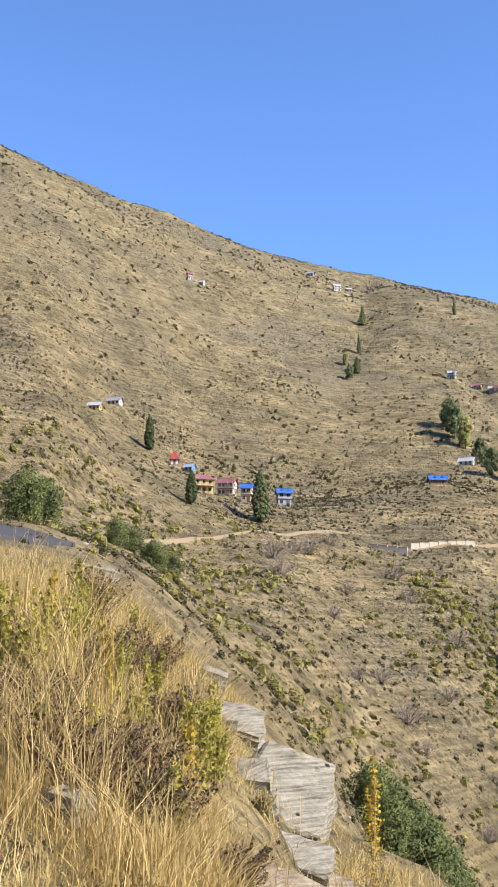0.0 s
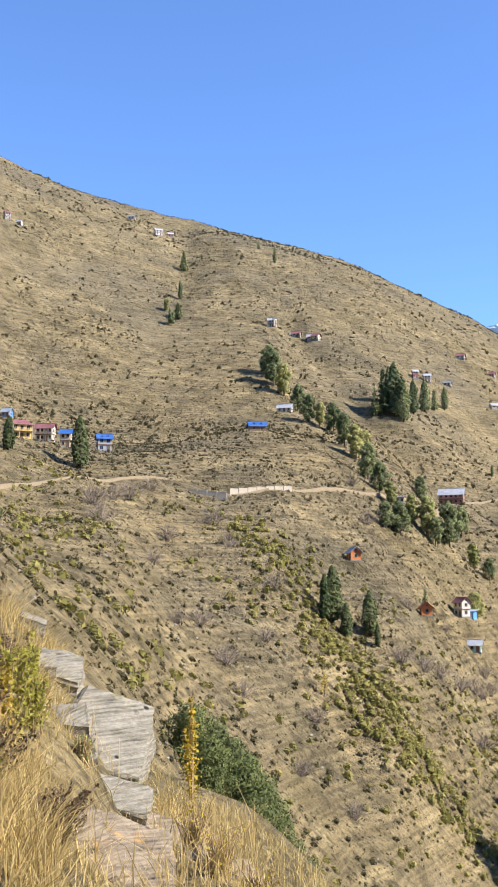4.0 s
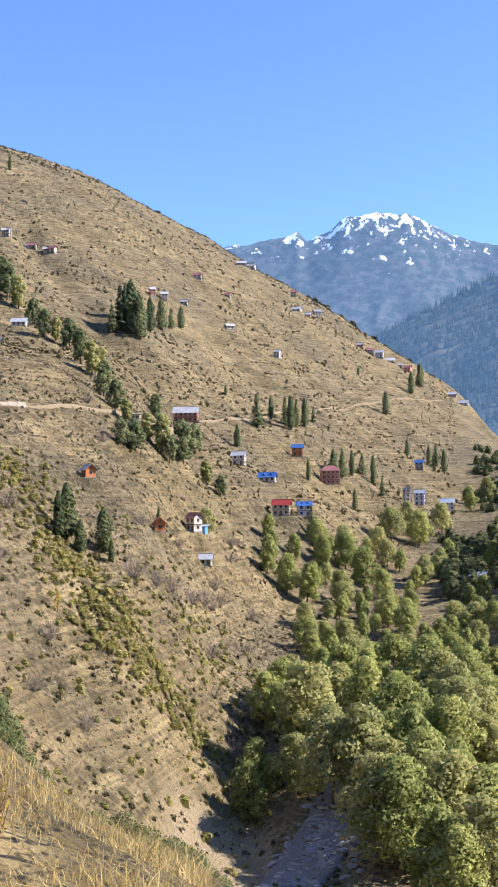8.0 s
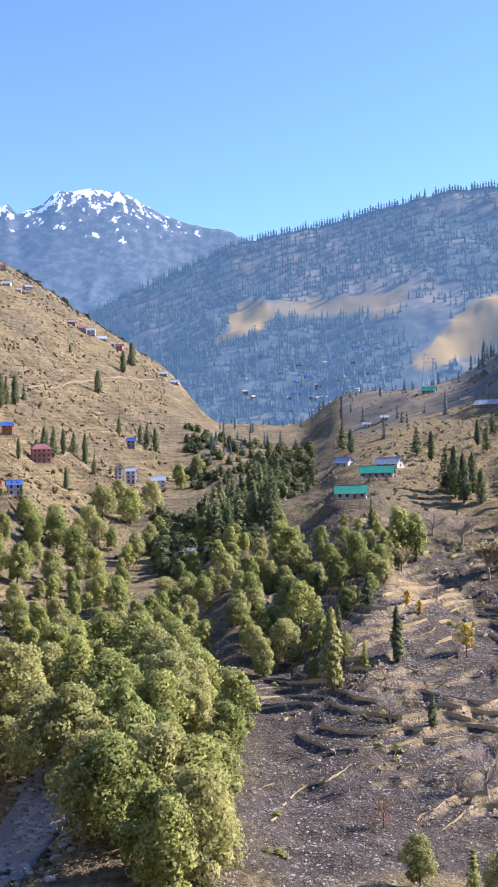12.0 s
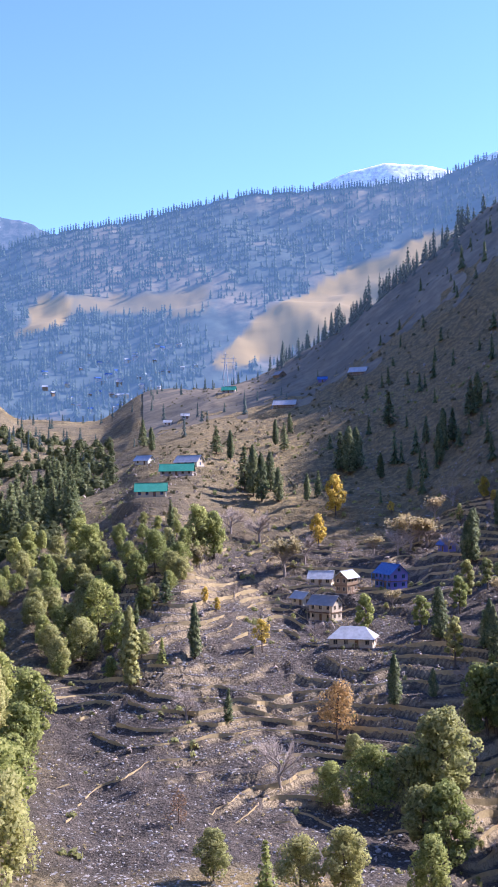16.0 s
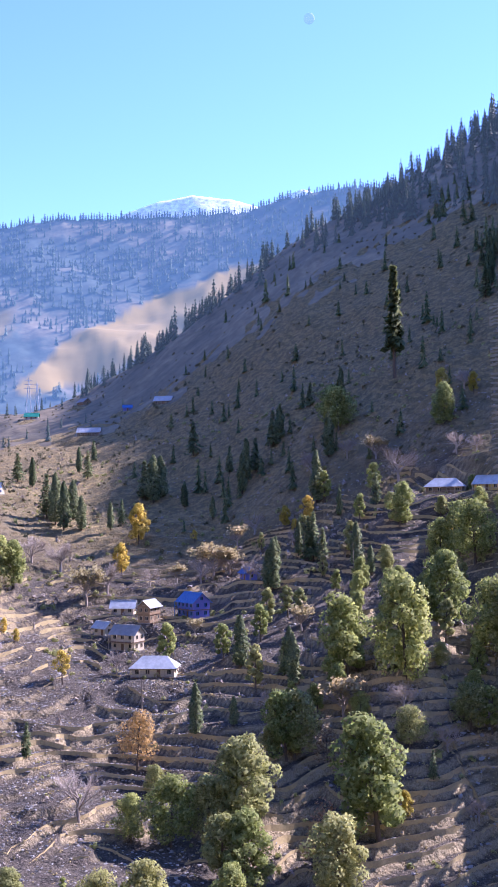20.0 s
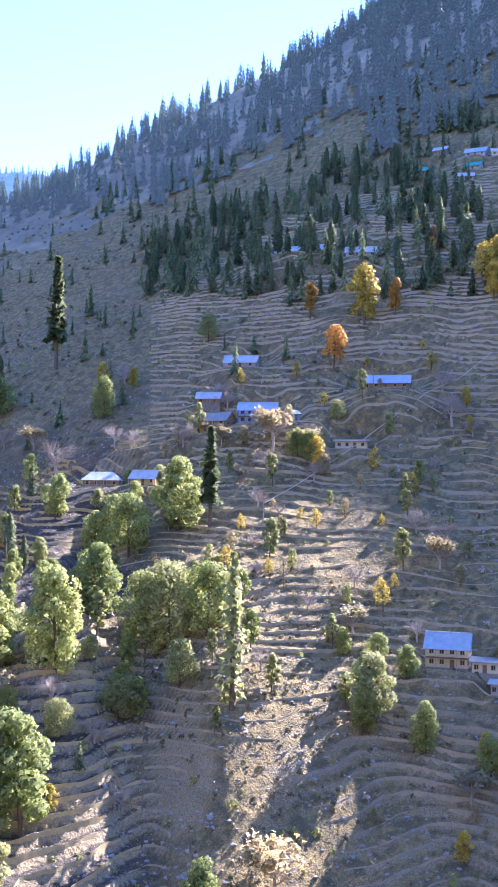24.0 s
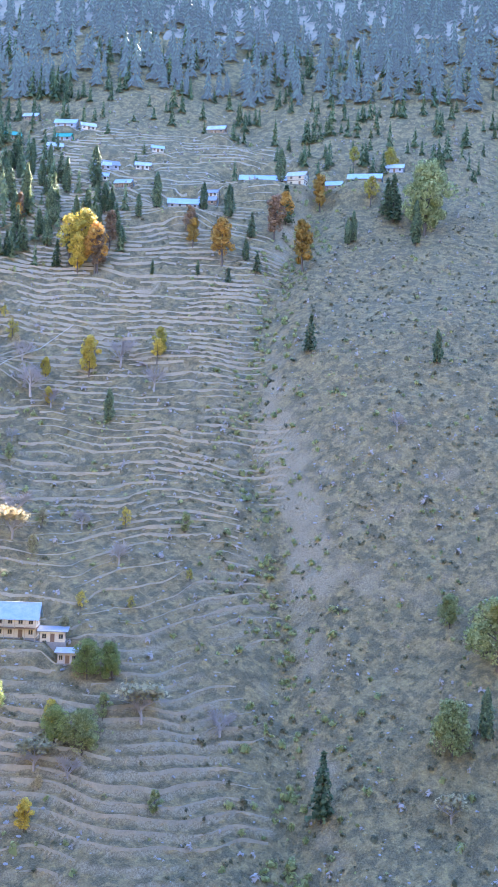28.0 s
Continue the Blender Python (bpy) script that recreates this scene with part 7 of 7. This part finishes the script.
def set_plant(ob, az, r, s=1.0, turn=0.0):
    x, y = polar(az, r)
    ob.matrix_basis = pose(x, y, z_at(x, y) - 0.02, 0, 0, turn) @ Matrix.Diagonal((s, s, s, 1))


for i, (az, r, h) in enumerate(((-44.75, 8.86, 1.05), (-45.77, 8.27, 0.8), (-47.29, 7.67, 0.9), (-41.87, 7.08, 0.6), (-38.66, 7.56, 0.75), (-37.98, 7.79, 0.6), (-39.59, 6.14, 0.5), (-48.9, 8.03, 0.8), (-43.06, 8.15, 0.6), (-46.45, 6.61, 0.5), (-41.03, 8.5, 0.5), (-44.08, 6.97, 0.45), (-38.23, 8.5, 0.4), (-42.21, 10.63, 0.5))):
    set_plant(weed("weed", 200 + i, h, 9, 0.017, M_weed, "yellow-green leafy weed in dry grass"), az, r)
for i, (az, r, h) in enumerate(((-30.3, 10.3, 1.0), (-43.4, 7.79, 0.7), (-39.16, 7.32, 0.5), (-46.36, 9.68, 0.6))):
    set_plant(weed("golden_weed", 220 + i, h, 6, 0.018, M_goldleaf, "golden-leaved weed standing above the grass", 0.12), az, r)
for i, (az, r, h) in enumerate(((-42.5, 6.5, 0.5), (-41.3, 6.6, 0.5), (-40.35, 6.2, 0.42), (-47.15, 7.3, 0.45), (-46.3, 7.5, 0.4), (-43.3, 6.5, 0.42), (-43.74, 6.14, 0.45), (-45.6, 6.38, 0.5), (-42.72, 9.45, 0.5), (-41.37, 10.15, 0.45), (-44.58, 11.1, 0.5), (-46.45, 7.2, 0.4), (-43.91, 8.74, 0.4), (-39.67, 8.27, 0.38), (-47.8, 8.97, 0.45), (-36.62, 6.14, 0.3))):
    set_plant(weed("dry_bush", 240 + i, h, 60, 0.012, M_drybush, "dense brown dry bush in the grass", 0.85, 70), az, r)
for i, (az, r, h) in enumerate(((-32.73, 8.74, 0.3), (-35.44, 8.15, 0.2), (-29.94, 8, 0.35), (-28.48, 7.41, 0.35), (-26.38, 6.78, 0.3))):
    set_plant(weed("grass_tussock", 260 + i, h, 60, 0.012, M_goldleaf if i > 1 else M_green, "yellow tussock of grass beside the rocks", 0.5, 8), az, r)

# shrubs and thickets behind the bank
stand([broadleaf("shrub", 301, M_thicket, wide=0.5, nclump=26, per=330, leaf=0.24, base=0.08, label="dense green thicket below the bank"),
       broadleaf("shrub", 302, M_gullyleaf, wide=0.45, nclump=24, per=330, leaf=0.24, base=0.08, label="olive thicket on the slope below the bank")],
      [(*polar(a, r), h) for a, r, h in ((-31.01, 157.26, 9.0), (-29.94, 157.69, 10.5), (-28.85, 157.02, 10.5), (-27.73, 156.38, 10.0), (-26.58, 154.74, 8.5), (-25.2, 152.58, 6.0), (-22.6, 158, 8.0), (-21.4, 164, 9.0), (-30.3, 147.84, 8.0), (-28.1, 147, 9.0),
                                         (-20.2, 170, 9.5), (-18.8, 176, 9.0), (-17.6, 182, 7.5), (-43.23, 206.63, 6.0), (-44.25, 198.36, 5.0), (-42.21, 203.08, 5.5), (-41.37, 212.53, 5.0), (-48.06, 177.11, 8.0), (-48.99, 171.2, 8.0), (-16.5, 176, 7.5), (-24.6, 116, 3.0))], "thickets below the bank")
def thicket(kind, seed, label, h=4.0):
    """A dome of bare stems springing from one foot, with fine twigs."""
    g = np.random.default_rng(seed)
    root = empty(kind)
    stems, fine = [], []
    for k in range(34):
        a, e = k * 2.4 + g.uniform(-0.3, 0.3), g.uniform(0.25, 1.45)
        d = Vector((math.cos(a) * math.cos(e), math.sin(a) * math.cos(e), math.sin(e)))
        ln = h * g.uniform(0.75, 1.05)
        p0 = Vector((g.normal(0, 0.25), g.normal(0, 0.25), -0.2))
        p1 = p0 + d * ln * 0.55 + Vector((0, 0, 0.1 * h))
        p2 = p0 + d * ln
        stems.append(((p0, p1, p2), (h * 0.014, h * 0.009, h * 0.003)))
        for _ in range(9):
            c0 = p1.lerp(p2, g.uniform(-0.5, 1.0))
            d3 = (d + Vector(g.normal(0, 0.6, 3)) + Vector((0, 0, 0.25))).normalized()
            fine.append(((c0, c0 + d3 * h * g.uniform(0.14, 0.34)), (h * 0.006, h * 0.002)))
    part("stemwork", tubes_mesh("stemwork", stems, M_brush, 4), M_brush, root)
    tagged(part("branchwork", tubes_mesh("branchwork", fine, M_brush, 3), M_brush, root), kind="stuff")
    return tagged(root, label, "bush")


M_brush = simple("brown_grey_brushwood", (0.17, 0.135, 0.105), (0.34, 0.285, 0.235), 3, 0.95, vary=0.2)
gt = np.random.default_rng(318)
stand([thicket("bare_shrub", 311, "leafless brown thicket on the dry slope"), thicket("bare_shrub", 312, "dome of grey bare stems on the dry slope", 3.6)],
      [(*polar(a, r), h) for a, r, h in ((-36.12, 295.18, 6), (-35.1, 309.35, 5.5), (-34.25, 316.43, 6), (-33.24, 336.51, 5), (-35.78, 278.65, 6), (-30.66, 242.88, 4), (-29.31, 229.78, 5), (-28.48, 220.16, 4), (-26.87, 280.19, 5), (-24.8, 235, 4), (-32.39, 295.18, 5), (-23.0, 210, 4),
                                         (-29.94, 322.04, 6), (-29.22, 300.28, 5), (-33.07, 265.66, 4), (-31.88, 232.99, 3.5), (-27.35, 251.55, 4), (-25.6, 207.38, 3.5), (-20.5, 290, 5), (-19.4, 300, 5), (-18.6, 310, 4.5), (-17.6, 320, 5), (-16.6, 300, 5), (-15.6, 250, 5), (-15.2, 235, 5.5))]
      + [(*polar(a + gt.normal(0, 0.5), r + gt.normal(0, 8)), gt.uniform(3, 5.5)) for a, r in ((-17.2, 330), (-17.0, 350), (-16.6, 370), (-16.0, 390), (-15.8, 410), (-18.2, 360), (-15.2, 430), (-16.4, 340), (-19.8, 330), (-21.2, 380), (-22.4, 420), (-14.2, 300), (-14.0, 330), (-14.6, 360), (-13.6, 270), (-13.8, 240))], "leafless thickets", 4.0)

# asphalt at the bend of the road
ribbon("road_bend", ((-54.5, 104), (-52, 107), (-50, 111), (-48.9, 116), (-48.1, 124)), 9, 0.35, M_asphalt, "dark asphalt bend of the hill road", "road", 9, level=False)
# the day moon
bm = bmesh.new()
bmesh.ops.create_uvsphere(bm, u_segments=32, v_segments=16, radius=22)
me = bpy.data.meshes.new("moon")
bm.to_mesh(me)
bm.free()
me.polygons.foreach_set("use_smooth", np.ones(len(me.polygons), bool))
M_moon = simple("moon_dust_sky_glow", (0.06, 0.06, 0.06), (0.13, 0.13, 0.13), 0.05, 1.0)
mb = M_moon.node_tree.nodes["Principled BSDF"]
# emission in the sky's blue hides the unlit half of the disc
mb.inputs["Emission Color"].default_value, mb.inputs["Emission Strength"].default_value = (0.24, 0.47, 1.0, 1), 0.5
me.materials.append(M_moon)
moon = tagged(new("moon", me), "pale half moon in the clear day sky", "moon", kind="structure")
moon.location = (1755, 3928, 1893)

# ---- poles, pipe ----
M_wood = simple("weathered_pole_wood", (0.20, 0.16, 0.12), (0.32, 0.27, 0.21), 4, 0.95)


def pole(az, r, h, arms=1):
    x, y = polar(az, r)
    root = empty("utility_pole")
    root.location = (x, y, z_at(x, y) - 0.3)
    part("shaft", tubes_mesh("shaft", [(((0, 0, 0), (0.05, 0, h * 0.5), (0.0, 0, h)), (0.16, 0.13, 0.09))], M_wood, 8), M_wood, root)
    for k in range(arms):
        part("crossarm", boxes((-0.9, 0.9, -0.06, 0.06, h - 0.5 - k * 0.7, h - 0.38 - k * 0.7)), M_wood, root)
    return tagged(root, "weathered wooden utility pole on the slope", "pole", "utility poles")


for az, r, h in ((25.9, 330, 14), (23.4, 285, 9), (23.7, 285, 9), (29.5, 350, 9), (36.2, 360, 9), (38.9, 330, 8), (40.0, 300, 8), (15.0, 285, 8), (44.5, 400, 9), (24.7, 300, 8)):
    pole(az, r, h)
pts = []
for az, r in ((39.0, 342), (40.5, 353), (42.1, 365), (43.7, 376), (45.5, 391), (47.3, 405), (48.9, 417), (50.5, 429)):
    x, y = polar(az, r)
    pts.append((x, y, z_at(x, y) + 1.6))
pipe = new("water_pipe", tubes_mesh("water_pipe", [(pts, [0.13] * len(pts))], M_pale, 6))
tagged(pipe, "long pale water pipe running down the terraced slope", "pipe")


# ---- far village and pylons on the hazy ridge ----
def farmhouse(wall, roof):
    root = empty("farmhouse")
    part("wall", boxes((-5, 5, -3.5, 3.5, -9, 5.5)), WALL[wall], root)
    bm = bmesh.new()
    v = [bm.verts.new(p) for p in ((-6, -4.5, 5.2), (6, -4.5, 5.2), (6, 4.5, 5.2), (-6, 4.5, 5.2), (-6, 0, 8.2), (6, 0, 8.2))]
    for f in ((0, 1, 5, 4), (2, 3, 4, 5), (0, 4, 3), (1, 2, 5), (3, 2, 1, 0)):
        bm.faces.new([v[i] for i in f])
    part("roof", bm, ROOF[roof], root)
    return tagged(root, "small pale farmhouse of the far hillside village", "house", group="far village")


g = np.random.default_rng(83)
far_models = [farmhouse(*q) for q in (("white", "tin"), ("cream", "sky"), ("white", "blue"), ("timber", "tin"))]
raz = np.degrees(np.arctan2(RX[0], RY[0]))
cols = np.nonzero((raz > -1.5) & (raz < 9.5))[0]
for k in range(64):
    i, j = int((0.27 + 0.16 * abs(g.normal(0, 0.7))) * (RX.shape[0] - 1)), int(cols[int(np.clip(g.normal(0.55, 0.25), 0, 0.99) * len(cols))])
    m = pose(RX[i, j], RY[i, j], RZ[i, j], 0, 0, g.uniform(-40, 40) - raz[j]) @ Matrix.Diagonal((*(g.uniform(0.5, 0.95),) * 3, 1))
    if k < 4:
        far_models[k].matrix_basis = m
    else:
        model = far_models[k % 4]
        copy_thing(model, m @ Matrix.Diagonal((*(1 / q for q in model.scale), 1)))


def pylon(i, j, h):
    root = empty("pylon")
    root.location = (RX[i, j], RY[i, j], RZ[i, j])
    w = h * 0.085
    for sx in (-1, 1):
        for sy in (-1, 1):
            part("leg", tubes_mesh("leg", [(((sx * w, sy * w, -4), (sx * w * 0.35, sy * w * 0.35, h * 0.6), (0, 0, h)), (0.45, 0.4, 0.3))], M_pylon, 4), M_pylon, root)
    for f, ln in ((0.66, 0.14), (0.78, 0.12), (0.9, 0.09)):
        part("crossarm", boxes((-h * ln, h * ln, -0.4, 0.4, h * f, h * f + 0.7)), M_pylon, root)
    return tagged(root, "pale steel lattice pylon on the far slope", "pylon", group="pylons")


M_pylon = simple("galvanised_steel", (0.5, 0.5, 0.5), (0.62, 0.62, 0.62), 2, 0.5, 0.6)
for az_p, share in ((9.35, 0.36), (9.75, 0.34)):
    pylon(int(share * (RX.shape[0] - 1)), int(np.argmin(np.abs(raz - az_p))), 52)
